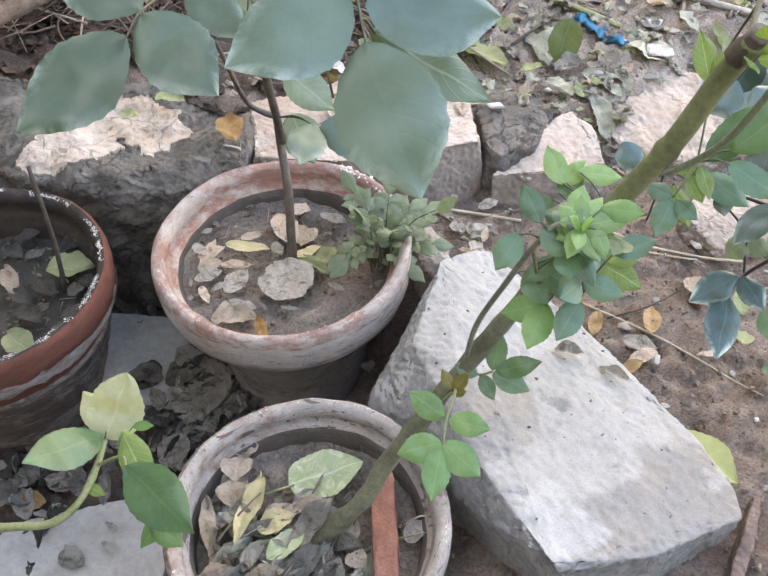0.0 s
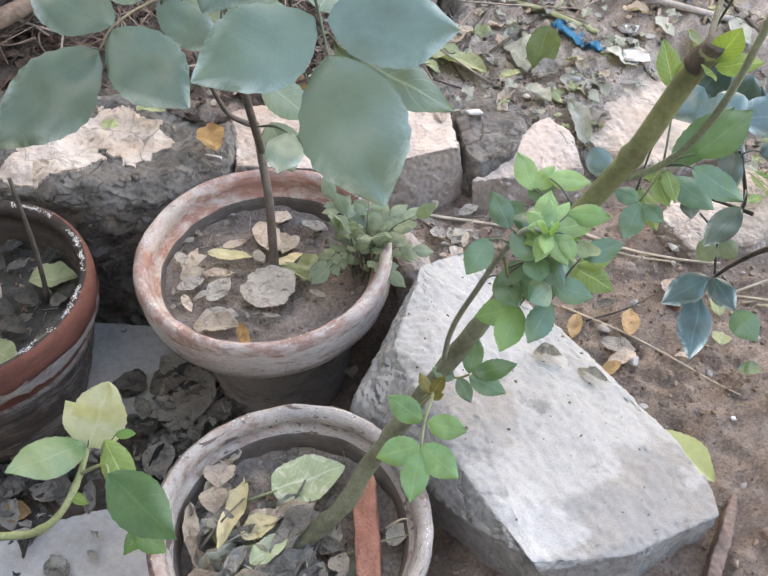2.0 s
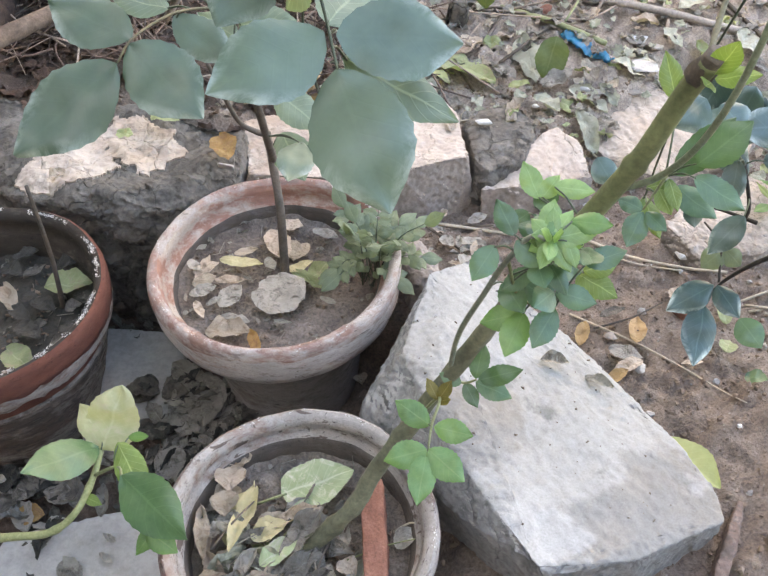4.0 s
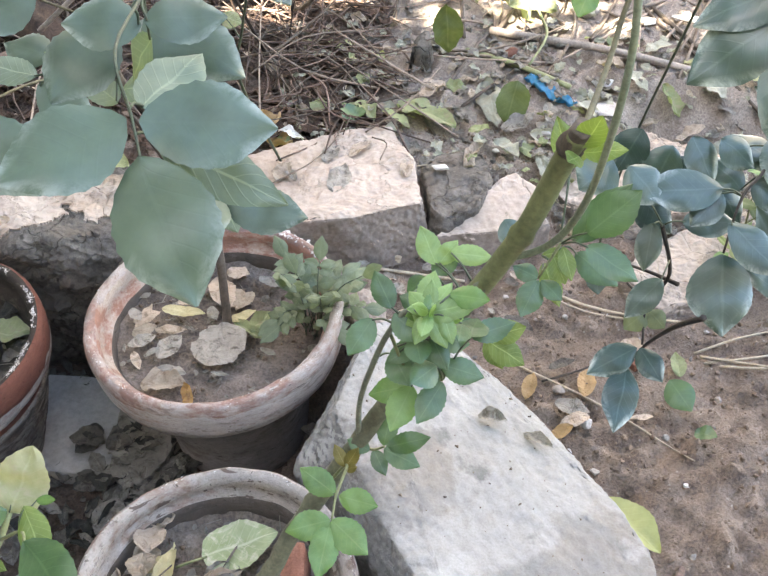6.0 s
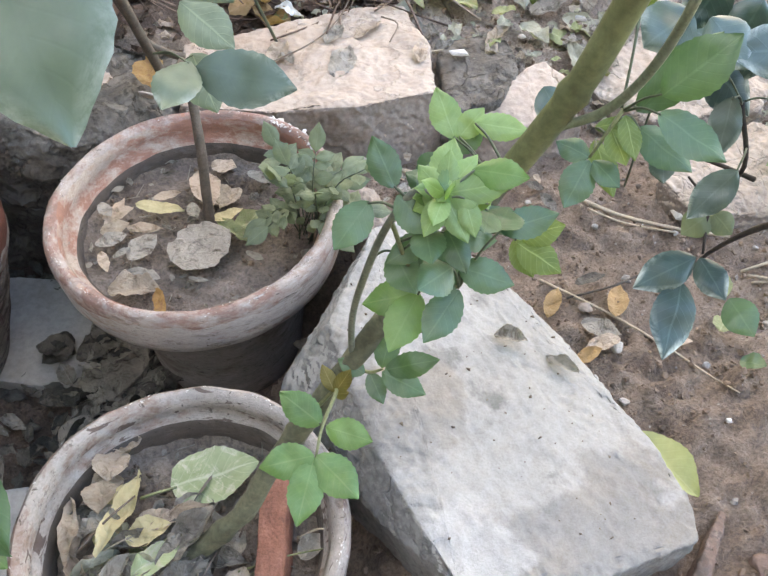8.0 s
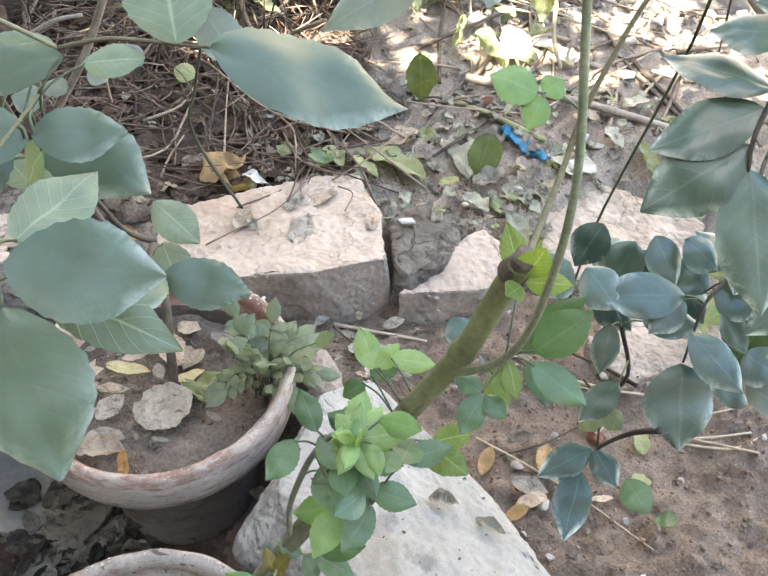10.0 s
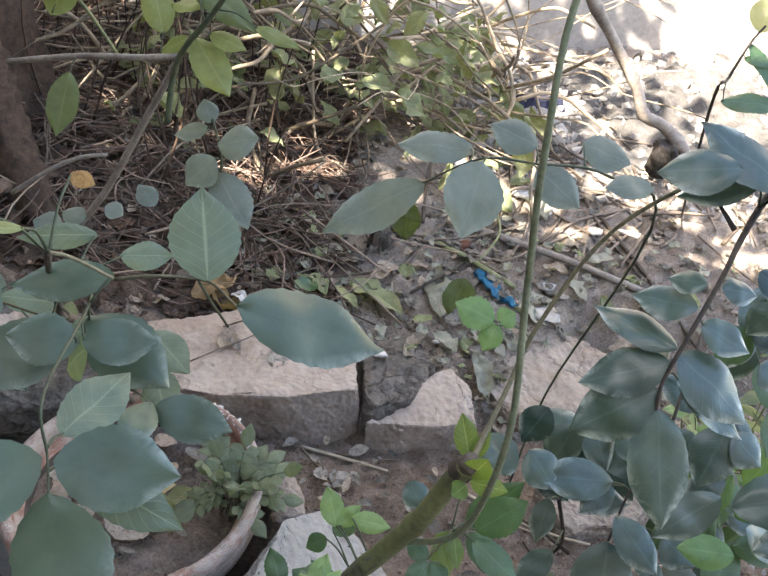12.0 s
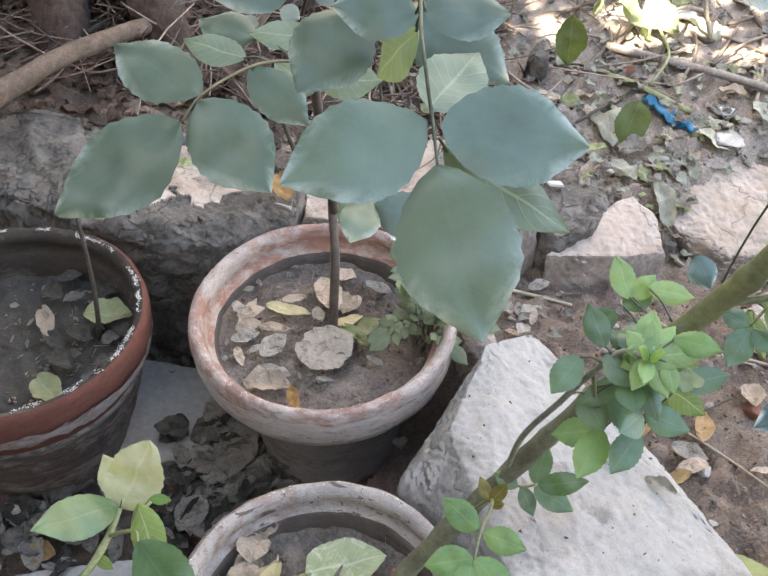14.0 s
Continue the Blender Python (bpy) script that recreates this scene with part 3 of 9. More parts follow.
def lathe(profile, centre, steps=72, wobble=0.0, seed=0.0, tilt=(0, 0)):
    """A turned clay wall from a closed profile of (radius, height)."""
    bm = bmesh.new()
    rings = []
    c = Vector(centre)
    turn = Euler((tilt[0], tilt[1], 0)).to_matrix()
    for k in range(steps):
        a = 2 * math.pi * k / steps
        ring = []
        for r, z in profile:
            q = Vector((math.cos(a) * r, math.sin(a) * r, z))
            w = wobble * (noise.noise(q * 9 + Vector((seed, 0, 0))) + 0.5 * noise.noise(q * 45 + Vector((0, seed, 0))))
            q += Vector((math.cos(a), math.sin(a), 0.6)) * w
            ring.append(bm.verts.new(turn @ q + c))
        rings.append(ring)
    m = len(profile)
    for a, b in zip(rings, rings[1:] + rings[:1]):
        for k in range(m - 1):
            bm.faces.new((a[k], b[k], b[k + 1], a[k + 1]))
    return bm


# ---- ground: one sheet, a sunk place for the pots, a raised bed behind the stones ----
def smooth(a, b, v):
    t = min(1.0, max(0.0, (v - a) / (b - a)))
    return t * t * (3 - 2 * t)


def ground_height(x, y):
    right = 0.028 - 0.10 * (y - 0.5) * smooth(0.3, 1.2, y)
    right = max(right, -0.03)
    low = -0.135
    z = low + (right - low) * smooth(-0.02, 0.15, x + 0.25 * smooth(0.72, 0.86, y) + 0.14 * smooth(0.66, 0.74, y) * smooth(-0.05, 0.02, x))
    edge = 0.90 if x < 0.25 else 0.90 + 0.25 * smooth(0.25, 0.6, x)
    bed = 0.062 + 0.05 * smooth(1.0, 1.5, y) + 0.05 * smooth(-0.1, -0.4, x)
    z = z + (bed - z) * smooth(edge, edge + 0.12, y)
    z += 0.10 * smooth(1.75, 2.15, y) * smooth(0.3, 0.9, x)
    near = 1 - smooth(3, 8, max(abs(x), abs(y)))
    p = Vector((x, y, 0))
    z += near * (0.013 * noise.fractal(p * 9, 0.9, 2.1, 4) + 0.0085 * noise.fractal(p * 42, 0.7, 2.2, 4))
    z += near * (0.016 * max(0.0, noise.noise(p * 27) - 0.08) + 0.008 * max(0.0, noise.noise(p * 58 + Vector((3, 1, 0))) - 0.1)) * smooth(0.0, 0.2, x)
    if 0.05 < x < 1.2 and 0.2 < y < 1.5:
        d = noise.voronoi(p * 36 + Vector((0.4 * noise.noise(p * 20), 0.4 * noise.noise(p * 20 + Vector((7, 0, 0))), 0)))[0]
        z += 0.011 * min(1.0, (d[1] - d[0]) * 2.0) * smooth(-0.15, 0.35, noise.noise(p * 7)) - 0.004
    return z


def axis(lo, hi, step):
    inner = list(np.arange(lo, hi + 1e-6, step))
    left = [lo - s for s in (0.06, 0.15, 0.3, 0.6, 1.2, 2.5, 5, 10, 20, 40)][::-1]
    right = [hi + s for s in (0.06, 0.15, 0.3, 0.6, 1.2, 2.5, 5, 10, 20, 40)]
    return left + inner + right


gx, gy = axis(-0.95, 1.5, 0.0062), axis(0.05, 2.3, 0.0062)
verts = [(x, y, ground_height(x, y)) for y in gy for x in gx]
nx = len(gx)
faces = [(j * nx + i, j * nx + i + 1, (j + 1) * nx + i + 1, (j + 1) * nx + i) for j in range(len(gy) - 1) for i in range(nx - 1)]
me = bpy.data.meshes.new("ground")
me.from_pydata(verts, [], faces)
me.materials.append(GROUND)
me.materials.append(BED_DUST)
me.materials.append(BED_DARK)
for f in me.polygons:
    x, y, z = f.center
    edge = 0.06 * noise.fractal(Vector((x * 11, y * 11, 4)), 0.8, 2.1, 5)
    f.material_index = 1 if y > 1.02 + edge and x > 0.05 + 0.12 * smooth(1.3, 1.8, y) + edge * 2 else 0
    if (y > 1.04 + edge and x < 0.09 + edge) or (y < 0.90 and x < -0.02 + edge * 0.5) or (0.70 < y < 0.93 and x < 0.01 + edge):
        f.material_index = 2
me.polygons.foreach_set("use_smooth", [True] * len(faces))
ground = tagged(new("ground", me), "bare brown trodden earth with a raised bed", "ground", kind="structure")


def rest(x, y, lift=0.0):
    return Vector((x, y, ground_height(x, y) + lift))


# ---- back wall, and an unseen wall added on the near side for shade ----
bm = bmesh.new()
bmesh.ops.create_cube(bm, size=1.0)
bmesh.ops.scale(bm, vec=(9.0, 0.2, 3.0), verts=bm.verts)
bmesh.ops.subdivide_edges(bm, edges=bm.edges[:], cuts=40, use_grid_fill=True)
for v in bm.verts:
    v.co += Vector((0, 1, 0)) * 0.012 * noise.fractal(v.co * 3.5, 0.8, 2.1, 4)
bmesh.ops.transform(bm, matrix=pose(0.4, 2.36, 1.4, 0, 0, 3), verts=bm.verts)
wall_back = single("wall_back", bm, PLASTER, "old pale plastered garden wall with dappled sun", "wall", kind="structure")
# out of view; its height sets where the shade ends on the bed
bm = bmesh.new()
bmesh.ops.create_cube(bm, size=1.0)
bmesh.ops.scale(bm, vec=(12.0, 0.25, 4.05), verts=bm.verts)
bmesh.ops.transform(bm, matrix=pose(-1.0, -1.55, 1.72), verts=bm.verts)
wall_front = single("wall_house", bm, PLASTER, "unseen plain plastered wall added to block the sun", "wall", kind="structure")
# unseen wall on the left, added to hold back sky light from that side
bm = bmesh.new()
bmesh.ops.create_cube(bm, size=1.0)
bmesh.ops.scale(bm, vec=(0.2, 3.62, 2.3), verts=bm.verts)
bmesh.ops.transform(bm, matrix=pose(-1.95, 0.40, 0.97), verts=bm.verts)
wall_left = single("wall_side", bm, CEMENT, "unseen dark cement wall added to dim the left side", "wall", kind="structure")
from mathutils.bvhtree import BVHTree

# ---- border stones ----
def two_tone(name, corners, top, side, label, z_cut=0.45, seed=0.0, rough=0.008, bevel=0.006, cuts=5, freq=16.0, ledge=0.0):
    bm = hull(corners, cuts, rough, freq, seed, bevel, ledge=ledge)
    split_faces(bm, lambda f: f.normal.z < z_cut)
    return single(name, bm, (top, side), label, "stone")


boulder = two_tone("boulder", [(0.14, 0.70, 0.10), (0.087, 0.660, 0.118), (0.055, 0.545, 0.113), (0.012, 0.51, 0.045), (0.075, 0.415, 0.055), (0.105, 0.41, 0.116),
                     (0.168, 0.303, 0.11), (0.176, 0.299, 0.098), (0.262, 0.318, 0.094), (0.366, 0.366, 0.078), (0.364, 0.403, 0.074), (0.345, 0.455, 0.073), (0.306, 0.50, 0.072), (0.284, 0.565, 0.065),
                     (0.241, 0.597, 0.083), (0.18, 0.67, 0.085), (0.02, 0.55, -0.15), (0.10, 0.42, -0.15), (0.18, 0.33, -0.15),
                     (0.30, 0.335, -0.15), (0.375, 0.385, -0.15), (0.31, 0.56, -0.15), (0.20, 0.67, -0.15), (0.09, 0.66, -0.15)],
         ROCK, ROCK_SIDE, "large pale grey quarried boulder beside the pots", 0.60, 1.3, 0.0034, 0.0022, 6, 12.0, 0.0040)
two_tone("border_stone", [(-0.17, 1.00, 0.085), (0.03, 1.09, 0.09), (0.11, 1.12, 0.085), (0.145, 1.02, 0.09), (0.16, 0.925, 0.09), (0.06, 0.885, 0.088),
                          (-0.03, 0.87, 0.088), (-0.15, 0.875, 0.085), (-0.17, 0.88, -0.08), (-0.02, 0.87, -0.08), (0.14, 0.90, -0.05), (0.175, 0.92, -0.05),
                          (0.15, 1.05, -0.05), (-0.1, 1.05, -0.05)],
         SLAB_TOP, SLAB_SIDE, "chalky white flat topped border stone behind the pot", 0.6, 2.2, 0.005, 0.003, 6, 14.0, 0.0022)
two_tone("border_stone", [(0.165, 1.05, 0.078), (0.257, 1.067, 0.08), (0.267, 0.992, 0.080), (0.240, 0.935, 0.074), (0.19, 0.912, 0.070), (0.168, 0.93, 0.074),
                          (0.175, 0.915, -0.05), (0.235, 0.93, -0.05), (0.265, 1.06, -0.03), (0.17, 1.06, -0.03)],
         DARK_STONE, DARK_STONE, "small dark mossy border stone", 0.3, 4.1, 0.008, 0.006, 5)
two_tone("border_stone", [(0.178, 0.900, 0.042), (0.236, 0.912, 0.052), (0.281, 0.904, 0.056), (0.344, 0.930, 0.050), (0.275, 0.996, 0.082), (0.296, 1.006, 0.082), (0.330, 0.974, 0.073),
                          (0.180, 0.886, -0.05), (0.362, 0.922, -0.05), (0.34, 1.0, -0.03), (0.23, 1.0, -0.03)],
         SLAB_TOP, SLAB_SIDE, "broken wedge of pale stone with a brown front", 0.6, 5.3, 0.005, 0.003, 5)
two_tone("stone_slab", [(-0.78, 2.08, 0.10), (-0.20, 2.06, 0.14), (-0.21, 2.12, 0.52), (-0.80, 2.14, 0.50), (-0.78, 2.14, 0.10), (-0.20, 2.12, 0.14), (-0.21, 2.17, 0.52), (-0.80, 2.19, 0.50)],
         CEMENT, CEMENT, "dark weathered slab leaning against the garden wall", 0.4, 9.1, 0.006, 0.006, 5, 9.0)
long_stone = two_tone("border_stone", [(-0.60, 0.86, 0.10), (-0.43, 0.79, 0.10), (-0.32, 0.80, 0.112), (-0.250, 0.795, 0.085), (-0.16, 0.865, 0.095), (-0.16, 0.96, 0.10),
                          (-0.30, 0.98, 0.12), (-0.6, 1.0, 0.12), (-0.62, 0.84, -0.15), (-0.40, 0.80, -0.15), (-0.24, 0.815, -0.15), (-0.15, 0.86, -0.15), (-0.16, 0.98, -0.1), (-0.6, 1.0, -0.1)],
         DARK_STONE, DARK_STONE, "long dark earth-stained border stone behind the pots", 0.5, 6.7, 0.016, 0.008, 6, 11.0)


def flake(outline, support, thick, label, seed):
    """A thin crumbling sheet of stone that lies on the stone below, with a ragged edge."""
    shape = BVHTree.FromPolygons([v.co.copy() for v in support.data.vertices], [tuple(p.vertices) for p in support.data.polygons])
    step = 0.0026
    xs, ys = [p[0] for p in outline], [p[1] for p in outline]

    def inside(x, y):
        q = Vector((x * 38, y * 38, seed))
        x, y = x + 0.010 * noise.fractal(q, 0.9, 2.1, 4), y + 0.010 * noise.fractal(q + Vector((9, 4, 2)), 0.9, 2.1, 4)
        odd = False
        for (ax, ay), (bx, by) in zip(outline, outline[1:] + outline[:1]):
            if (ay > y) != (by > y) and x < (bx - ax) * (y - ay) / (by - ay) + ax:
                odd = not odd
        return odd

    bm, at = bmesh.new(), {}

    def corner(i, k):
        if (i, k) not in at:
            x, y = min(xs) - 0.02 + i * step, min(ys) - 0.02 + k * step
            hit = shape.ray_cast(Vector((x, y, 1)), Vector((0, 0, -1)))[0]
            z = (hit.z if hit else 0.1) + thick * (1 + 0.45 * noise.noise(Vector((x * 60, y * 60, seed))))
            at[i, k] = bm.verts.new((x + 0.0016 * noise.noise(Vector((x * 300, y * 300, 1))), y + 0.0016 * noise.noise(Vector((x * 400, y * 400, 5))), z))
        return at[i, k]

    for i in range(int((max(xs) - min(xs) + 0.04) / step)):
        for k in range(int((max(ys) - min(ys) + 0.04) / step)):
            if inside(min(xs) - 0.02 + (i + 0.5) * step, min(ys) - 0.02 + (k + 0.5) * step):
                bm.faces.new((corner(i, k), corner(i + 1, k), corner(i + 1, k + 1), corner(i, k + 1)))
    edge = [e for e in bm.edges if e.is_boundary]
    low = bmesh.ops.extrude_edge_only(bm, edges=edge)["geom"]
    for v in low:
        if isinstance(v, bmesh.types.BMVert):
            v.co.z -= thick * 3
    return single("flat_stone", bm, SLAB_TOP, label, "stone", smooth=False)


flake([(-0.444, 0.822), (-0.423, 0.80), (-0.383, 0.801), (-0.332, 0.832), (-0.323, 0.864), (-0.345, 0.89), (-0.334, 0.934), (-0.391, 0.93), (-0.42, 0.868)],
      long_stone, 0.0035, "thin pinkish flake of pale stone on the dark border stone", 1.0)
flake([(-0.335, 0.882), (-0.285, 0.853), (-0.239, 0.896), (-0.26, 0.945), (-0.338, 0.957), (-0.349, 0.909)],
      long_stone, 0.003, "crumbling pale flake on the dark border stone", 5.0)
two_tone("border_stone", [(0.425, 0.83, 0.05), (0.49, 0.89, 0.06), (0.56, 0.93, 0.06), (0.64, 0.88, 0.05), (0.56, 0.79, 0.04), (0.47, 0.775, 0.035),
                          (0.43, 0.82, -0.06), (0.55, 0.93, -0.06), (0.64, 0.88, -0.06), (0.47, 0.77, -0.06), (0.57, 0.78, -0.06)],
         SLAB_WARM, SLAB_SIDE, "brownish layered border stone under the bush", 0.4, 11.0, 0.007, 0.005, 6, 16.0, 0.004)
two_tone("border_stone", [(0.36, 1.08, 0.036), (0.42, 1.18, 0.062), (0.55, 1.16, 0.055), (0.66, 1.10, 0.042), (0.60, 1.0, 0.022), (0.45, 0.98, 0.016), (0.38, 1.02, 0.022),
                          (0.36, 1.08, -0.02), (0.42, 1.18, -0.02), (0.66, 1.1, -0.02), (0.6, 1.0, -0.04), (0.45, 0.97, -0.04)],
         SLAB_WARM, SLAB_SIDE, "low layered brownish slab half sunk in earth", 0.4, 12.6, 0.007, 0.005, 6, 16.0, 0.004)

# dark crumbs lying on the boulder
dust = random.Random(3)
tree_of = BVHTree.FromPolygons([v.co.copy() for v in boulder.data.vertices], [tuple(p.vertices) for p in boulder.data.polygons])
bm = bmesh.new()
for k in range(90):
    x, y = dust.uniform(0.06, 0.33), dust.uniform(0.33, 0.66)
    hit = tree_of.ray_cast(Vector((x, y, 1)), Vector((0, 0, -1)))[0]
    if hit is None or hit.z < 0.055:
        continue
    s = dust.choice((0.0009, 0.0012, 0.0018, 0.0026))
    vs = [bm.verts.new(hit + Vector((dust.uniform(-1, 1), dust.uniform(-1, 1), dust.uniform(-0.2, 1))) * s) for _ in range(7)]
    bmesh.ops.convex_hull(bm, input=vs)
bmesh.ops.delete(bm, geom=[v for v in bm.verts if not v.link_faces], context='VERTS')
single("crumbs", bm, SOIL, "dark specks of dirt on the boulder", "crumbs", kind="stuff")

# ---- clay pots ----
def ragged_band(profile, centre, seed, amount, steps=160, keep=0.0):
    """A thin turned skin of lime or clay whose edges wander and which is broken through in places."""
    bm = bmesh.new()
    c = Vector(centre)
    cols = []
    for k in range(steps):
        a = 2 * math.pi * k / steps
        d = Vector((math.cos(a), math.sin(a), 0))
        wander = amount * noise.fractal(d * 4.5 + Vector((seed, 0, 0)), 0.8, 2.1, 5)
        col = []
        for n, (r, z) in enumerate(profile):
            edge = 1.0 if n in (0, len(profile) - 1) else 0.25
            w = 0.0022 * (noise.noise(Vector((d.x * r, d.y * r, z)) * 9 + Vector((seed, 0, 0))))
            col.append(bm.verts.new(c + d * (r + w) + UP * (z + w * 0.6 + wander * edge * (1 if n else -1))))
        cols.append(col)
    for k, (a, b) in enumerate(zip(cols, cols[1:] + cols[:1])):
        if noise.fractal(Vector((math.cos(2 * math.pi * k / steps) * 6, math.sin(2 * math.pi * k / steps) * 6, seed)), 0.9, 2.2, 4) < keep - 1.0:
            continue
        for n in range(len(profile) - 1):
            bm.faces.new((a[n], b[n], b[n + 1], a[n + 1]))
    return bm


def rim_flakes(centre, radius, height, spread, count, size, seed, wobble_seed):
    """Chips of lime standing on the crest of a pot, thick in some stretches and missing in others."""
    r = random.Random(seed)
    bm = bmesh.new()
    c = Vector(centre)
    for k in range(count):
        a = r.uniform(0, 2 * math.pi)
        d = Vector((math.cos(a), math.sin(a), 0))
        if noise.fractal(d * 5.2 + Vector((seed, 0, 0)), 0.8, 2.1, 5) < r.uniform(-0.15, 0.45):
            continue
        q = d * (radius + r.gauss(0, spread) + 0.0035 * noise.noise(d * 11 + Vector((0, seed, 0)))) + UP * height
        w = 0.0022 * (noise.noise(q * 9 + Vector((wobble_seed, 0, 0))) + 0.5 * noise.noise(q * 45 + Vector((0, wobble_seed, 0))))
        q += (d + UP * 0.6) * w + c
        s = size * r.uniform(0.45, 1.3)
        side = Vector((-d.y, d.x, 0))
        vs = [bm.verts.new(q + side * r.uniform(-1, 1) * s * 1.5 + d * r.uniform(-1, 1) * s * 0.8 + UP * r.uniform(-0.5, 0.55) * s) for _ in range(7)]
        bmesh.ops.convex_hull(bm, input=vs)
    bmesh.ops.delete(bm, geom=[v for v in bm.verts if not v.link_faces], context='VERTS')
    return bm


def pot(centre, top, crest, base_z, label, outer, inner, low, top_skin, soil_z, shoulder, lip, neck, seed, earth, damp, ribs=0.0, flakes=None, hem=None, lean=(0.0, 0.0)):
    """A hand-thrown flower pot: body, tall rolled lip, sloping inner wall with a damp, shade-darkened foot, soil and
    lime.
    """
    cx, cy = centre
    h = top - base_z
    root = thing("clay_pot", (cx, cy, base_z), label, "flower pot", "clay pots")
    c = (cx, cy, base_z)
    rb, rn = crest * 0.60, crest * neck
    sr, sz = shoulder[0], shoulder[1] - base_z
    end = min(h - lip, soil_z - base_z - 0.012)
    body = [(0.0, 0.0), (rb * 0.9, 0.0), (rb, 0.006)]
    for k in range(1, 41):
        u = k / 40
        body.append((rb + (rn - rb) * (u ** 0.85) + ribs * (math.sin(k * 1.32 + 0.6) + 0.5 * math.sin(k * 2.9)), 0.006 + (end - 0.006) * u))
    body += [(rn - 0.008, end)]
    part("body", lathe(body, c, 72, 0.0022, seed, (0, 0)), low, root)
    prof = [(rn - 0.004, end - 0.004), (rn + 0.002, h - lip - 0.002), (crest - 0.008, h - lip - 0.001), (crest - 0.0015, h - lip * 0.93), (crest + 0.0022, h - lip * 0.72), (crest + 0.0030, h - lip * 0.42), (crest + 0.0024, h - 0.009), (crest + 0.0005, h - 0.003), (crest - 0.003, h)]
    part("lip", lathe(prof, c, 120, 0.0022, seed, (0, 0)), outer, root)
    prof = [(crest - 0.003, h), (crest - 0.008, h - 0.0012), (crest - 0.0115, h - 0.0055), (crest - 0.0145, h - 0.013), (crest * 0.45 + sr * 0.55, sz + (h - sz) * 0.36), (sr + 0.002, sz + 0.003), (sr, sz)]
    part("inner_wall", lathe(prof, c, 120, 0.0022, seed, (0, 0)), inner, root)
    # foot of the inner wall: damp clay, with its shade put into the colour
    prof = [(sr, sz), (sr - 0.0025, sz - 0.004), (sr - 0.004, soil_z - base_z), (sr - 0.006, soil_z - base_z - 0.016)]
    part("damp_foot", lathe(prof, c, 120, 0.0022, seed, (0, 0)), damp, root, "damp clay above the soil, darkened further for shade")
    bm = bmesh.new()
    rings = []
    for i in range(34):
        r = (sr + 0.001) * (i / 33) ** 0.8 + 0.001
        ring = []
        for k in range(96):
            a = 2 * math.pi * k / 96
            q = Vector((cx + r * math.cos(a), cy + r * math.sin(a), 0))
            z = (0.006 + 0.008 * noise.noise(q * 14)) * smooth(0.86, 1.0, i / 33) - 0.004 + 0.0062 * noise.fractal(q * 30, 0.7, 2.1, 6) + 0.0022 * noise.noise(q * 150)
            ring.append(bm.verts.new(Vector((r * math.cos(a), r * math.sin(a), soil_z - base_z + z)) + Vector(c)))
        rings.append(ring)
    for q0, q1 in zip(rings, rings[1:]):
        for k in range(96):
            bm.faces.new((q0[k], q0[(k + 1) % 96], q1[(k + 1) % 96], q1[k]))
    bm.faces.new(rings[0])
    part("soil", bm, earth, root, "damp dark potting soil" if earth is POT_SOIL_DAMP else "dry brown potting soil")
    if top_skin:
        prof = [(crest - 0.0118, h - 0.0056), (crest - 0.0078, h - 0.0004), (crest - 0.003, h + 0.0008), (crest + 0.0012, h - 0.0024), (crest + 0.0032, h - 0.0090), (crest + 0.0037, h - 0.0150)]
        part("rim_skin", ragged_band(prof, c, seed, 0.0050), top_skin, root, "worn reddish clay along the rim" if top_skin is RIM_A else "worn rim")
    if flakes:
        count, size, off = flakes
        part("rim_crust", rim_flakes(c, crest - 0.0045 + off, h + 0.0002, 0.0016, count, size, int(seed * 10), seed), LIME, root, "flaking white lime crust on the rim", False)["kind"] = "stuff"
    if hem:
        prof = [(crest + 0.0042, h - lip * 0.62), (crest + 0.0040, h - lip * 0.74), (crest + 0.0026, h - lip * 0.88), (crest + 0.0002, h - lip * 0.985)]
        part("lip_crust", ragged_band(prof, c, seed + 3.0, 0.0060), hem, root, "pale flaking crust under the lip")
    # the pot stands a little askew on its base
    turn = Matrix.Translation(c) @ Euler((lean[0], lean[1], 0)).to_matrix().to_4x4() @ Matrix.Translation(-Vector(c))
    level = Vector((cx, cy, soil_z))
    for ob in root.children:
        ob.data.transform(Matrix.Translation(turn @ level - level) if ob.name.startswith("soil") else turn)
    return root


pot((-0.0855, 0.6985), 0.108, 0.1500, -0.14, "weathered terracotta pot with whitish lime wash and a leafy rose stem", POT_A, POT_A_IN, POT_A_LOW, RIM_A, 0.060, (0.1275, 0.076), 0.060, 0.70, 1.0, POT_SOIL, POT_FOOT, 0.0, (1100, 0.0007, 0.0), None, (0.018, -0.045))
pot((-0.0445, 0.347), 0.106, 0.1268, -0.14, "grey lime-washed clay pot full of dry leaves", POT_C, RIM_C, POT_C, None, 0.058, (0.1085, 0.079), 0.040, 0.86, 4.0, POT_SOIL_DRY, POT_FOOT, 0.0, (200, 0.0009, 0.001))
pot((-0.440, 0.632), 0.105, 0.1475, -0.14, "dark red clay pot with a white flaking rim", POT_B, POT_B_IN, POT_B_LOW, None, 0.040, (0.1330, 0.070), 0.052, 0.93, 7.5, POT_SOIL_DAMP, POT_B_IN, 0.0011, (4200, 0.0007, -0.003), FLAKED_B)

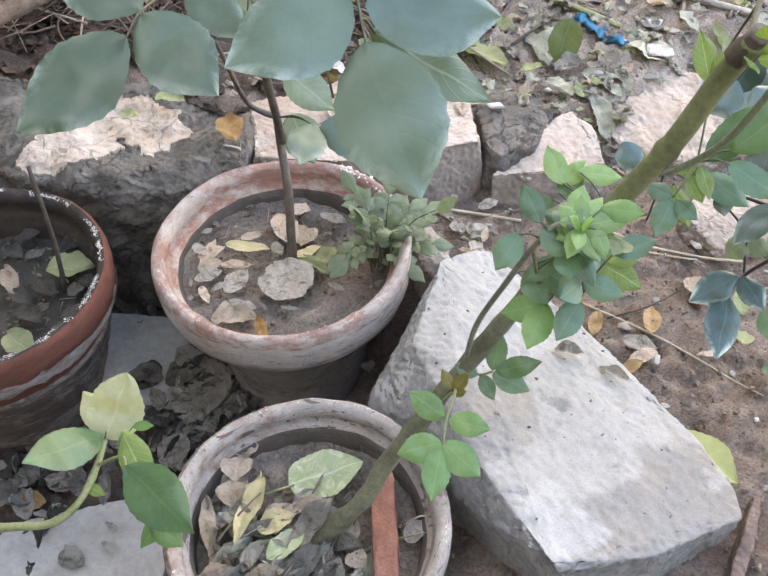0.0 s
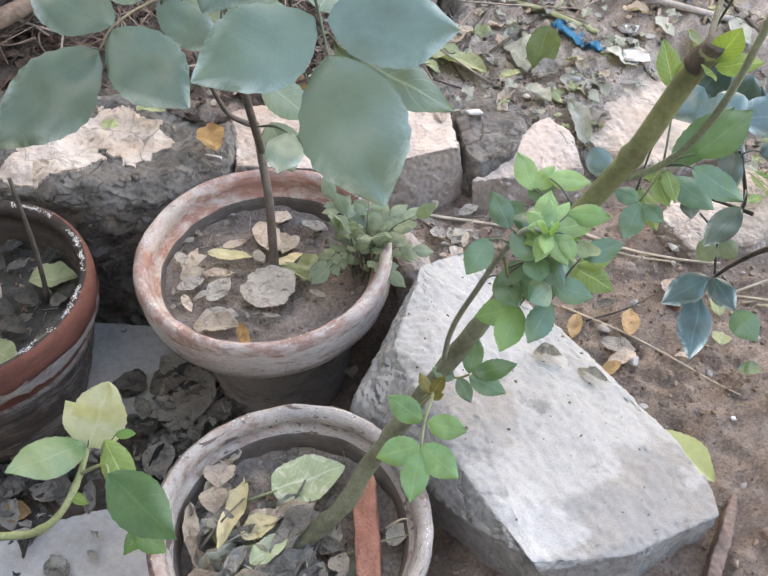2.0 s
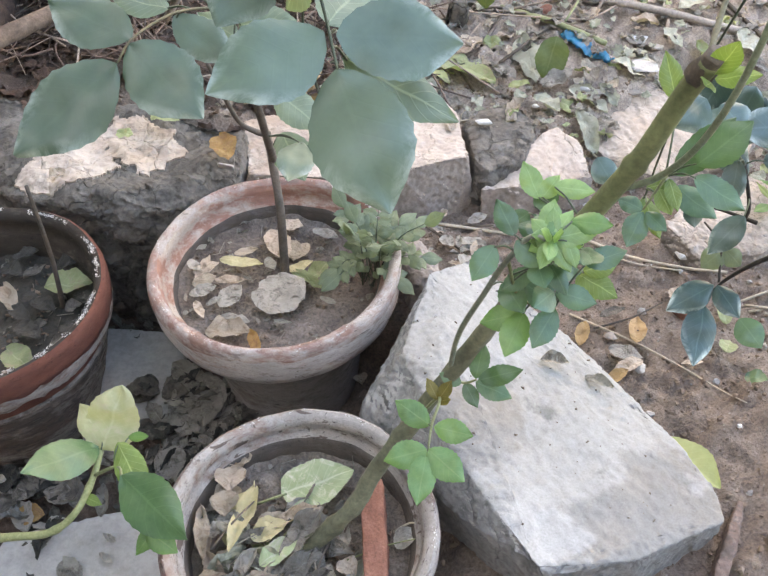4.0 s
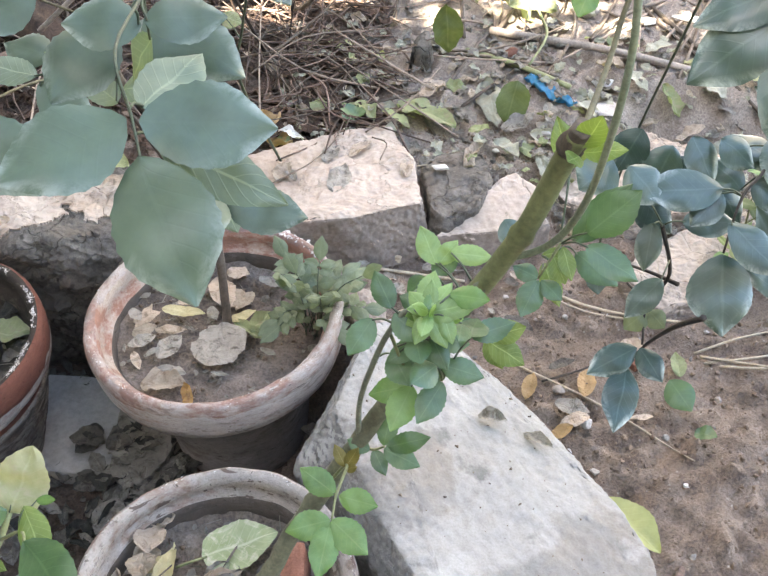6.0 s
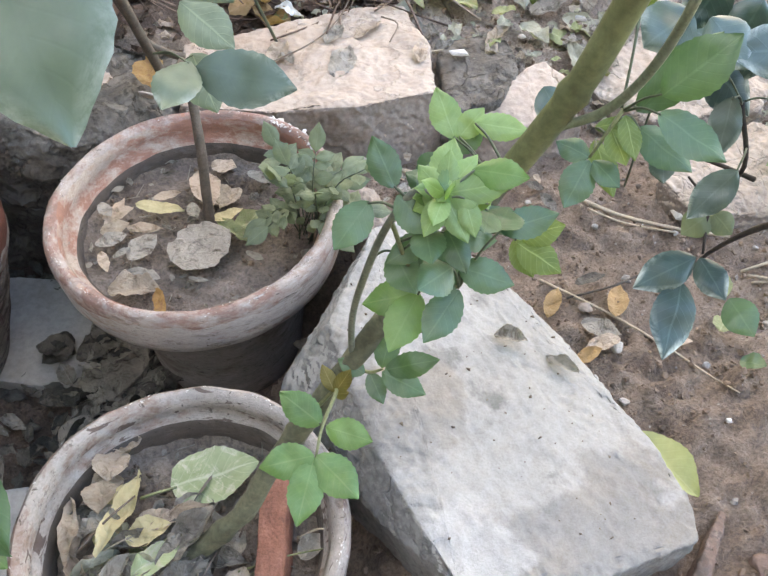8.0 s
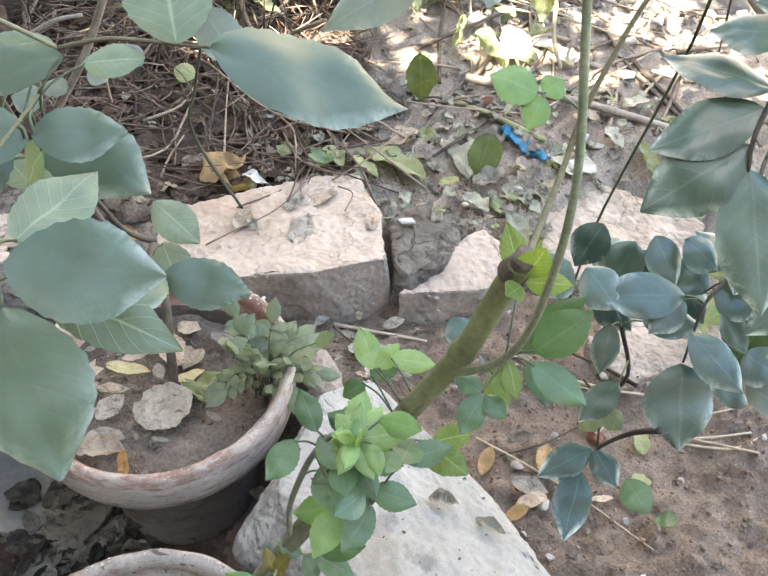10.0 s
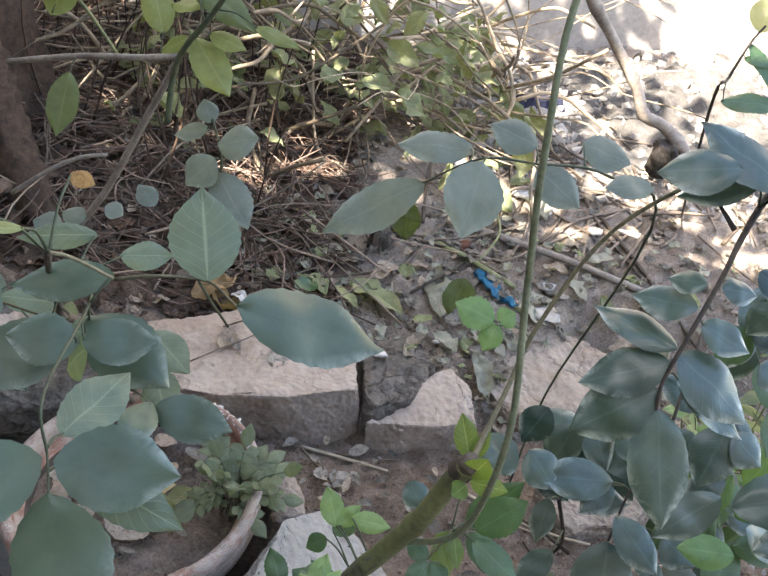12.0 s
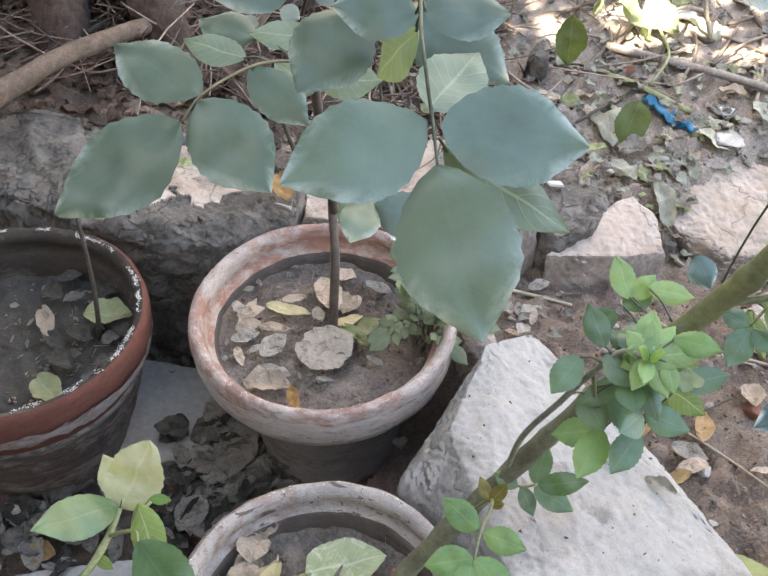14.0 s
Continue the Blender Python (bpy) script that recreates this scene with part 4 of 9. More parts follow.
# ---- concrete pavers on the sunk floor ----
two_tone("paving_slab", [(-0.40, 0.77, -0.118), (-0.24, 0.76, -0.118), (-0.245, 0.60, -0.118), (-0.36, 0.61, -0.118), (-0.40, 0.77, -0.15), (-0.24, 0.76, -0.15), (-0.245, 0.60, -0.15), (-0.36, 0.61, -0.15)],
         CONCRETE, CONCRETE, "grey concrete paving slab between the pots", 0.5, 3.3, 0.002, 0.003, 5)
two_tone("paving_slab", [(-0.41, 0.44, -0.118), (-0.27, 0.48, -0.118), (-0.21, 0.42, -0.118), (-0.24, 0.25, -0.118), (-0.45, 0.25, -0.118), (-0.41, 0.44, -0.15), (-0.27, 0.48, -0.15), (-0.21, 0.42, -0.15), (-0.24, 0.25, -0.15), (-0.45, 0.25, -0.15)],
         CONCRETE, CONCRETE, "pale broken concrete slab with leaf litter", 0.5, 13.3, 0.002, 0.003, 5)


# ---- living plants ----
STALKS = ("stem", "side_stem", "leaf_stalk", "twig", "branch", "shoot", "cane", "old_cane")


def blade(plant, base, tip, width, material, name="leaf", **more):
    h = noise.noise(Vector(base) * 83) + noise.noise(Vector(tip) * 57)
    more.setdefault("up", (0.25 * h, -0.5, 0.86))
    more.setdefault("droop", 0.07 + 0.06 * h)
    more.setdefault("fold", 0.14 + 0.10 * abs(h))
    bearer, spot, gap = plant, None, 0.05
    for c in plant.children:
        if c.name.split(".")[0] in STALKS:
            for v in c.data.vertices:
                d = (v.co - Vector(base)).length
                if d < gap:
                    bearer, spot, gap = c, v.co.copy(), d
    if spot is not None and gap > 0.004:
        b = Vector(base)
        part("petiole", tube([spot, spot.lerp(b, 0.5) + Vector((0, 0, 0.12 * gap)), b + (Vector(tip) - b) * 0.04], 0.0008, 0.0006, 5, 4), SHOOT, bearer)
    return part(name, leaf(base, tip, width, **more), material, bearer)



rose = thing("rose_bush", (-0.088, 0.702, 0.060), "potted rose with a thin dark stem and matt blue-green leaves", "rose bush")
part("stem", tube([(-0.087, 0.700, 0.055), (-0.090, 0.728, 0.150), (-0.102, 0.765, 0.225), (-0.083, 0.651, 0.288), (-0.087, 0.564, 0.457), (-0.078, 0.496, 0.530), (-0.059, 0.449, 0.581), (-0.055, 0.431, 0.613), (-0.027, 0.369, 0.685)], 0.0058, 0.0014, 10, 6, None, 0.15), STEM, rose)
part("side_stem", tube([(-0.100, 0.764, 0.234), (-0.115, 0.759, 0.242), (-0.134, 0.754, 0.263), (-0.148, 0.710, 0.358)], 0.0042, 0.002, 10), STEM, rose)
part("leaf_stalk", tube([(-0.075, 0.479, 0.541), (-0.093, 0.450, 0.555), (-0.100, 0.410, 0.572), (-0.110, 0.369, 0.581), (-0.116, 0.354, 0.575)], 0.0009, 0.0006, 6), STALK, rose)
part("leaf_stalk", tube([(-0.052, 0.420, 0.623), (-0.021, 0.404, 0.634), (-0.012, 0.317, 0.647), (-0.005, 0.298, 0.627), (-0.001, 0.286, 0.615)], 0.0009, 0.0006, 6), SHOOT, rose)
blade(rose, (-0.002, 0.287, 0.616), (0.022, 0.245, 0.573), 0.045, ROSE, up=(0.0, -0.75, 0.66), shape=0.95)
blade(rose, (-0.007, 0.297, 0.627), (-0.053, 0.265, 0.618), 0.038, ROSE, up=(0.0, -0.55, 0.83))
blade(rose, (-0.002, 0.297, 0.626), (0.053, 0.302, 0.622), 0.039, ROSE, up=(0.1, -0.55, 0.83))
blade(rose, (0.000, 0.308, 0.609), (0.055, 0.303, 0.580), 0.025, ROSE_PALE)
blade(rose, (-0.007, 0.317, 0.619), (0.012, 0.364, 0.622), 0.027, ROSE_PALE)
blade(rose, (-0.015, 0.377, 0.620), (-0.034, 0.387, 0.589), 0.024, ROSE_PALE)
blade(rose, (-0.015, 0.367, 0.632), (-0.050, 0.362, 0.635), 0.028, ROSE)
blade(rose, (-0.014, 0.368, 0.633), (0.023, 0.376, 0.633), 0.026, ROSE)
blade(rose, (-0.116, 0.354, 0.575), (-0.167, 0.318, 0.544), 0.043, ROSE)
blade(rose, (-0.111, 0.364, 0.580), (-0.073, 0.338, 0.554), 0.038, ROSE)
blade(rose, (-0.111, 0.369, 0.580), (-0.160, 0.396, 0.588), 0.032, ROSE)
blade(rose, (-0.104, 0.437, 0.557), (-0.068, 0.411, 0.543), 0.026, ROSE)
blade(rose, (-0.109, 0.449, 0.555), (-0.148, 0.463, 0.556), 0.020, ROSE_PALE)
blade(rose, (-0.073, 0.480, 0.556), (-0.114, 0.478, 0.556), 0.020, ROSE_PALE)
blade(rose, (-0.112, 0.484, 0.548), (-0.153, 0.509, 0.546), 0.026, ROSE)
blade(rose, (-0.075, 0.489, 0.523), (-0.036, 0.485, 0.531), 0.027, ROSE_PALE)
blade(rose, (-0.077, 0.483, 0.517), (-0.107, 0.513, 0.520), 0.021, ROSE_PALE)
part("side_stem", tube([(-0.027, 0.369, 0.685), (-0.018, 0.376, 0.678), (-0.000, 0.380, 0.666)], 0.0011, 0.0009, 10), STALK, rose)
part("leaf_stalk", tube([(-0.000, 0.380, 0.666), (0.021, 0.383, 0.670), (0.044, 0.391, 0.665), (0.066, 0.349, 0.687)], 0.0010, 0.0006, 6), STALK, rose)
blade(rose, (0.066, 0.349, 0.687), (0.139, 0.374, 0.654), 0.037, ROSE)
blade(rose, (0.044, 0.391, 0.665), (0.031, 0.429, 0.697), 0.037, ROSE_PALE)
blade(rose, (-0.017, 0.307, 0.735), (-0.060, 0.295, 0.752), 0.029, ROSE)
blade(rose, (-0.015, 0.289, 0.744), (-0.030, 0.246, 0.723), 0.043, ROSE)
blade(rose, (-0.041, 0.344, 0.718), (-0.079, 0.347, 0.737), 0.026, ROSE)
blade(rose, (-0.008, 0.404, 0.649), (-0.061, 0.396, 0.638), 0.024, ROSE)
blade(rose, (-0.030, 0.410, 0.703), (-0.017, 0.408, 0.701), 0.010, ORANGE)
blade(rose, (-0.024, 0.343, 0.716), (-0.048, 0.333, 0.719), 0.006, PALE_BUD)
blade(rose, (-0.042, 0.400, 0.615), (-0.064, 0.358, 0.596), 0.038, ROSE)
blade(rose, (-0.024, 0.402, 0.618), (0.028, 0.375, 0.603), 0.038, ROSE)
blade(rose, (-0.070, 0.390, 0.632), (-0.105, 0.374, 0.628), 0.029, ROSE)
blade(rose, (-0.047, 0.489, 0.610), (-0.099, 0.485, 0.603), 0.018, ROSE_PALE)
blade(rose, (-0.031, 0.482, 0.602), (0.002, 0.485, 0.607), 0.021, ROSE_PALE)
part("leaf_stalk", tube([(-0.059, 0.449, 0.581), (-0.033, 0.402, 0.617), (-0.042, 0.400, 0.615), (-0.070, 0.390, 0.632)], 0.0009, 0.0006, 6), STALK, rose)
blade(rose, (-0.043, 0.594, 0.345), (0.032, 0.586, 0.338), 0.046, ROSE)
blade(rose, (-0.047, 0.597, 0.348), (-0.055, 0.540, 0.352), 0.034, ROSE)
blade(rose, (-0.086, 0.732, 0.313), (-0.035, 0.695, 0.295), 0.040, ROSE_PALE)
blade(rose, (-0.081, 0.725, 0.266), (-0.054, 0.678, 0.238), 0.044, ROSE_PALE)

cane_rose = thing("rose_cane", (0.000, 0.350, 0.060), "thick pruned green rose cane with fresh young leaves", "rose bush")
part("old_cane", tube([(-0.055, 0.335, 0.055), (0.000, 0.352, 0.115), (0.028, 0.372, 0.165), (0.080, 0.396, 0.258), (0.128, 0.408, 0.352), (0.1683, 0.4089, 0.4347)], 0.0080, 0.0068, 14, 8, None, 0.3, 13), CANE_OLD, cane_rose)
part("cane", tube([(0.160, 0.409, 0.418), (0.1683, 0.4089, 0.4347), (0.1865, 0.4033, 0.4846), (0.1980, 0.3975, 0.5348), (0.2010, 0.3838, 0.5660)], 0.0074, 0.0066, 14, 8, None, 0.05, 31), CANE, cane_rose)
part("cut_end", tube([(0.1996, 0.3912, 0.5510), (0.2008, 0.3850, 0.5640), (0.2014, 0.3815, 0.5715)], 0.0075, 0.0058, 14, 5, None, 0.4), STEM, cane_rose, "dark dried cut end")
blade(cane_rose, (0.203, 0.380, 0.560), (0.208, 0.374, 0.583), 0.017, YOUNG)
blade(cane_rose, (0.204, 0.379, 0.558), (0.222, 0.366, 0.570), 0.013, YOUNG)
blade(cane_rose, (0.202, 0.378, 0.556), (0.192, 0.361, 0.566), 0.012, YOUNG)
part("shoot", tube([(0.1785, 0.4055, 0.4560), (0.1985, 0.3950, 0.4760), (0.2070, 0.3740, 0.5180), (0.2080, 0.3560, 0.5740), (0.2055, 0.3490, 0.6400), (0.1935, 0.3560, 0.7150), (0.1800, 0.3470, 0.7900), (0.1789, 0.3630, 0.8495), (0.2032, 0.3880, 0.9065)], 0.0025, 0.0012, 10), PALE_SHOOT, cane_rose)
part("shoot", tube([(0.2016, 0.3850, 0.5600), (0.2120, 0.4130, 0.5560), (0.2277, 0.4500, 0.5720), (0.2390, 0.4700, 0.6100), (0.2681, 0.4849, 0.6797), (0.3178, 0.4778, 0.7414)], 0.0022, 0.0011, 8), STALK, cane_rose)
part("shoot", tube([(0.083, 0.400, 0.255), (0.0840, 0.3899, 0.3219), (0.0937, 0.3658, 0.3967), (0.1030, 0.3573, 0.4369), (0.1140, 0.3541, 0.4600), (0.1277, 0.3480, 0.4600)], 0.0023, 0.0016, 8), GREY_SHOOT, cane_rose)
part("leaf_stalk", tube([(0.052, 0.383, 0.210), (0.074, 0.380, 0.256), (0.067, 0.355, 0.252), (0.064, 0.337, 0.243)], 0.0016, 0.0009, 6), PALE_STEM, cane_rose)
part("leaf_stalk", tube([(0.083, 0.400, 0.258), (0.094, 0.389, 0.264), (0.104, 0.388, 0.270)], 0.0014, 0.0009, 6), PALE_STEM, cane_rose)
part("leaf_stalk", tube([(0.1035, 0.3593, 0.4348), (0.1166, 0.3584, 0.3991), (0.1383, 0.3480, 0.4026)], 0.0014, 0.0009, 6), PALE_STEM, cane_rose)
part("leaf_stalk", tube([(0.130, 0.410, 0.352), (0.158, 0.424, 0.362), (0.181, 0.430, 0.354)], 0.0014, 0.0009, 6), PALE_STEM, cane_rose)
part("leaf_stalk", tube([(0.215, 0.419, 0.459), (0.202, 0.409, 0.436)], 0.0012, 0.0008, 6), PALE_STEM, cane_rose)
blade(cane_rose, (0.0931, 0.3567, 0.4496), (0.0783, 0.3376, 0.4374), 0.0174, MID, teeth=0.035)
blade(cane_rose, (0.1044, 0.3576, 0.4574), (0.0931, 0.3750, 0.4722), 0.0148, MID, teeth=0.035)
blade(cane_rose, (0.1053, 0.3558, 0.4548), (0.1235, 0.3410, 0.4478), 0.0183, MID, teeth=0.035)
blade(cane_rose, (0.1053, 0.3671, 0.4069), (0.1175, 0.3454, 0.3991), 0.0200, MID, teeth=0.035)
blade(cane_rose, (0.1392, 0.3489, 0.4026), (0.1175, 0.3602, 0.4130), 0.0200, MID, teeth=0.035)
blade(cane_rose, (0.1366, 0.3497, 0.4156), (0.1636, 0.3437, 0.4113), 0.0174, MID, teeth=0.035)
blade(cane_rose, (0.1383, 0.3471, 0.4017), (0.1218, 0.3228, 0.3904), 0.0183, MID, teeth=0.035)
blade(cane_rose, (0.1175, 0.3515, 0.3921), (0.0905, 0.3523, 0.3808), 0.0183, FRESH, teeth=0.035)
blade(cane_rose, (0.1192, 0.3515, 0.3930), (0.1053, 0.3245, 0.3791), 0.0200, FRESH, teeth=0.035)
blade(cane_rose, (0.103, 0.388, 0.271), (0.109, 0.407, 0.295), 0.017, MID, teeth=0.035)
blade(cane_rose, (0.105, 0.387, 0.270), (0.138, 0.384, 0.289), 0.017, MID, teeth=0.035)
blade(cane_rose, (0.103, 0.386, 0.269), (0.131, 0.371, 0.269), 0.018, MID, teeth=0.035)
blade(cane_rose, (0.095, 0.389, 0.264), (0.105, 0.371, 0.255), 0.013, MID, teeth=0.035)
blade(cane_rose, (0.092, 0.388, 0.264), (0.074, 0.395, 0.269), 0.013, MID, teeth=0.035)
blade(cane_rose, (0.066, 0.358, 0.248), (0.038, 0.373, 0.261), 0.021, FRESH, teeth=0.035)
blade(cane_rose, (0.069, 0.354, 0.252), (0.099, 0.343, 0.256), 0.020, FRESH, teeth=0.035)
blade(cane_rose, (0.063, 0.338, 0.244), (0.029, 0.329, 0.241), 0.023, FRESH, teeth=0.035)
blade(cane_rose, (0.064, 0.338, 0.244), (0.092, 0.314, 0.236), 0.025, FRESH, teeth=0.035)
blade(cane_rose, (0.063, 0.337, 0.243), (0.055, 0.298, 0.227), 0.023, FRESH, teeth=0.035)
blade(cane_rose, (0.073, 0.379, 0.254), (0.064, 0.392, 0.266), 0.010, BRONZE)
blade(cane_rose, (0.073, 0.378, 0.254), (0.083, 0.384, 0.273), 0.011, BRONZE)
blade(cane_rose, (0.073, 0.378, 0.253), (0.082, 0.373, 0.263), 0.008, BRONZE)
blade(cane_rose, (0.1261, 0.3497, 0.4626), (0.1175, 0.3332, 0.4531), 0.0113, ROSETTE, teeth=0.035)
blade(cane_rose, (0.1261, 0.3497, 0.4626), (0.1366, 0.3315, 0.4522), 0.0122, ROSETTE, teeth=0.035)
blade(cane_rose, (0.1261, 0.3497, 0.4626), (0.1436, 0.3463, 0.4652), 0.0130, ROSETTE, teeth=0.035)
blade(cane_rose, (0.1261, 0.3497, 0.4626), (0.1557, 0.3515, 0.4713), 0.0148, ROSETTE, teeth=0.035)
blade(cane_rose, (0.1261, 0.3497, 0.4626), (0.1279, 0.3680, 0.4731), 0.0096, ROSETTE, teeth=0.035)
blade(cane_rose, (0.1261, 0.3497, 0.4626), (0.1140, 0.3628, 0.4678), 0.0113, ROSETTE, teeth=0.035)
blade(cane_rose, (0.1261, 0.3497, 0.4626), (0.1122, 0.3480, 0.4539), 0.0113, ROSETTE, teeth=0.035)
blade(cane_rose, (0.1261, 0.3497, 0.4626), (0.1401, 0.3663, 0.4722), 0.0113, ROSETTE, teeth=0.035)
blade(cane_rose, (0.1261, 0.3497, 0.4626), (0.1209, 0.3315, 0.4626), 0.0096, ROSETTE, teeth=0.035)
blade(cane_rose, (0.1261, 0.3497, 0.4626), (0.1279, 0.3402, 0.4774), 0.0087, ROSETTE, teeth=0.035)
blade(cane_rose, (0.1261, 0.3497, 0.4626), (0.1157, 0.3410, 0.4783), 0.0078, ROSETTE, teeth=0.035)
blade(cane_rose, (0.136, 0.434, 0.423), (0.125, 0.455, 0.441), 0.018, ROSETTE, teeth=0.03)
blade(cane_rose, (0.138, 0.435, 0.423), (0.151, 0.447, 0.435), 0.014, ROSETTE, teeth=0.03)
blade(cane_rose, (0.145, 0.437, 0.432), (0.175, 0.434, 0.431), 0.016, ROSETTE, teeth=0.03)
blade(cane_rose, (0.134, 0.434, 0.415), (0.152, 0.445, 0.426), 0.017, MID, teeth=0.03)
blade(cane_rose, (0.181, 0.430, 0.354), (0.207, 0.432, 0.364), 0.019, YOUNG, teeth=0.03)
blade(cane_rose, (0.180, 0.427, 0.352), (0.205, 0.408, 0.349), 0.021, YOUNG, teeth=0.03)
blade(cane_rose, (0.179, 0.432, 0.350), (0.191, 0.412, 0.339), 0.017, YOUNG, teeth=0.03)
blade(cane_rose, (0.130, 0.431, 0.413), (0.116, 0.427, 0.402), 0.015, MID, teeth=0.03)
rr = random.Random(31)
for k in range(16):
    ang = rr.uniform(0, 2 * math.pi)
    base = Vector((0.128 + rr.uniform(-0.009, 0.012), 0.351 + rr.uniform(-0.007, 0.012), 0.458 + rr.uniform(-0.006, 0.012)))
    reach = rr.uniform(0.016, 0.027)
    tip = base + Vector((math.cos(ang) * reach, math.sin(ang) * reach * 0.85, rr.uniform(-0.010, 0.014)))
    blade(cane_rose, base, tip, reach * rr.uniform(0.50, 0.66), rr.choice((ROSETTE, ROSETTE, FRESH)), teeth=0.04)
for k in range(13):
    ang = rr.uniform(0, 2 * math.pi)
    base = Vector((0.132 + rr.uniform(-0.016, 0.024), 0.353 + rr.uniform(-0.012, 0.016), 0.442 + rr.uniform(-0.026, 0.020)))
    reach = rr.uniform(0.019, 0.030)
    tip = base + Vector((math.cos(ang) * reach, math.sin(ang) * reach * 0.85, rr.uniform(-0.016, 0.012)))
    blade(cane_rose, base, tip, reach * rr.uniform(0.52, 0.68), rr.choice((MID, MID, FRESH)) if base.z < 0.452 else rr.choice((ROSETTE, FRESH)), teeth=0.04)
blade(cane_rose, (0.202, 0.409, 0.436), (0.186, 0.419, 0.438), 0.014, MID, teeth=0.03)
blade(cane_rose, (0.202, 0.408, 0.435), (0.190, 0.387, 0.422), 0.018, MID, teeth=0.03)
blade(cane_rose, (0.204, 0.408, 0.435), (0.217, 0.395, 0.430), 0.014, MID, teeth=0.03)
blade(cane_rose, (0.211, 0.416, 0.449), (0.218, 0.399, 0.441), 0.014, YOUNG, teeth=0.03)
blade(cane_rose, (0.216, 0.417, 0.457), (0.221, 0.397, 0.446), 0.012, YOUNG, teeth=0.03)
blade(cane_rose, (0.204, 0.420, 0.446), (0.220, 0.419, 0.453), 0.008, YOUNG, teeth=0.03)
blade(cane_rose, (0.227, 0.406, 0.468), (0.259, 0.386, 0.458), 0.021, MID, teeth=0.03)
blade(cane_rose, (0.227, 0.408, 0.476), (0.254, 0.412, 0.508), 0.026, MID, teeth=0.03)
blade(cane_rose, (0.248, 0.435, 0.421), (0.250, 0.422, 0.409), 0.015, BLUE, teeth=0.03)
blade(cane_rose, (0.220, 0.455, 0.494), (0.209, 0.469, 0.523), 0.018, YOUNG)
blade(cane_rose, (0.220, 0.454, 0.493), (0.230, 0.462, 0.516), 0.012, YOUNG)
blade(cane_rose, (0.228, 0.436, 0.445), (0.261, 0.447, 0.487), 0.024, MID)
blade(cane_rose, (0.232, 0.438, 0.433), (0.259, 0.415, 0.425), 0.022, MID)
blade(cane_rose, (0.210, 0.434, 0.427), (0.220, 0.406, 0.413), 0.015, YOUNG)
blade(cane_rose, (0.209, 0.460, 0.615), (0.183, 0.466, 0.621), 0.023, FRESH, teeth=0.08)
blade(cane_rose, (0.211, 0.459, 0.614), (0.204, 0.447, 0.601), 0.015, FRESH)
blade(cane_rose, (0.211, 0.460, 0.615), (0.221, 0.465, 0.621), 0.015, FRESH)

bush = thing("shrub", (0.620, 0.700, 0.000), "bushy shrub with glossy blue-green leaves on dark twigs", "shrub")
part("twig", tube([(0.860, 0.780, 0.000), (0.860, 0.740, 0.300), (0.740, 0.640, 0.620), (0.441, 0.608, 0.767), (0.384, 0.532, 0.743), (0.346, 0.483, 0.723), (0.332, 0.463, 0.703), (0.323, 0.446, 0.686), (0.311, 0.427, 0.659), (0.301, 0.412, 0.629), (0.302, 0.406, 0.612)], 0.0034, 0.0009, 8), STEM, bush)
part("twig", tube([(0.327, 0.465, 0.704), (0.317, 0.478, 0.713)], 0.0018, 0.001, 6), STEM, bush)
blade(bush, (0.302, 0.413, 0.622), (0.257, 0.403, 0.587), 0.036, BLUE, teeth=0.012, arch=0.32, wave=0.05)
blade(bush, (0.304, 0.419, 0.638), (0.258, 0.421, 0.611), 0.029, BLUE, teeth=0.012, arch=0.32, wave=0.05)
blade(bush, (0.306, 0.423, 0.645), (0.263, 0.457, 0.645), 0.023, BLUE, teeth=0.012, arch=0.32, wave=0.05)
blade(bush, (0.312, 0.434, 0.668), (0.279, 0.449, 0.661), 0.023, BLUE, teeth=0.012, arch=0.32, wave=0.05)
blade(bush, (0.315, 0.442, 0.680), (0.296, 0.451, 0.674), 0.016, BLUE, teeth=0.012, arch=0.32, wave=0.05)
blade(bush, (0.308, 0.422, 0.643), (0.354, 0.401, 0.618), 0.035, BLUE, teeth=0.012, arch=0.32, wave=0.05)
blade(bush, (0.314, 0.425, 0.623), (0.367, 0.413, 0.593), 0.021, BLUE, teeth=0.012, arch=0.32, wave=0.05)
blade(bush, (0.317, 0.432, 0.659), (0.347, 0.424, 0.650), 0.022, BLUE, teeth=0.012, arch=0.32, wave=0.05)
blade(bush, (0.323, 0.441, 0.680), (0.346, 0.443, 0.677), 0.017, BLUE, teeth=0.012, arch=0.32, wave=0.05)
blade(bush, (0.302, 0.406, 0.613), (0.317, 0.365, 0.557), 0.037, BLUE, teeth=0.012, arch=0.32, wave=0.05)
blade(bush, (0.367, 0.405, 0.549), (0.329, 0.388, 0.521), 0.026, BLUE, teeth=0.012, arch=0.32, wave=0.05)
blade(bush, (0.310, 0.454, 0.747), (0.269, 0.460, 0.735), 0.028, BLUE, teeth=0.012, arch=0.32, wave=0.05)
blade(bush, (0.339, 0.457, 0.737), (0.289, 0.477, 0.760), 0.029, BLUE, teeth=0.012, arch=0.32, wave=0.05)
blade(bush, (0.343, 0.458, 0.740), (0.365, 0.478, 0.768), 0.031, BLUE, teeth=0.012, arch=0.32, wave=0.05)
blade(bush, (0.341, 0.456, 0.735), (0.377, 0.440, 0.718), 0.028, BLUE, teeth=0.012, arch=0.32, wave=0.05)
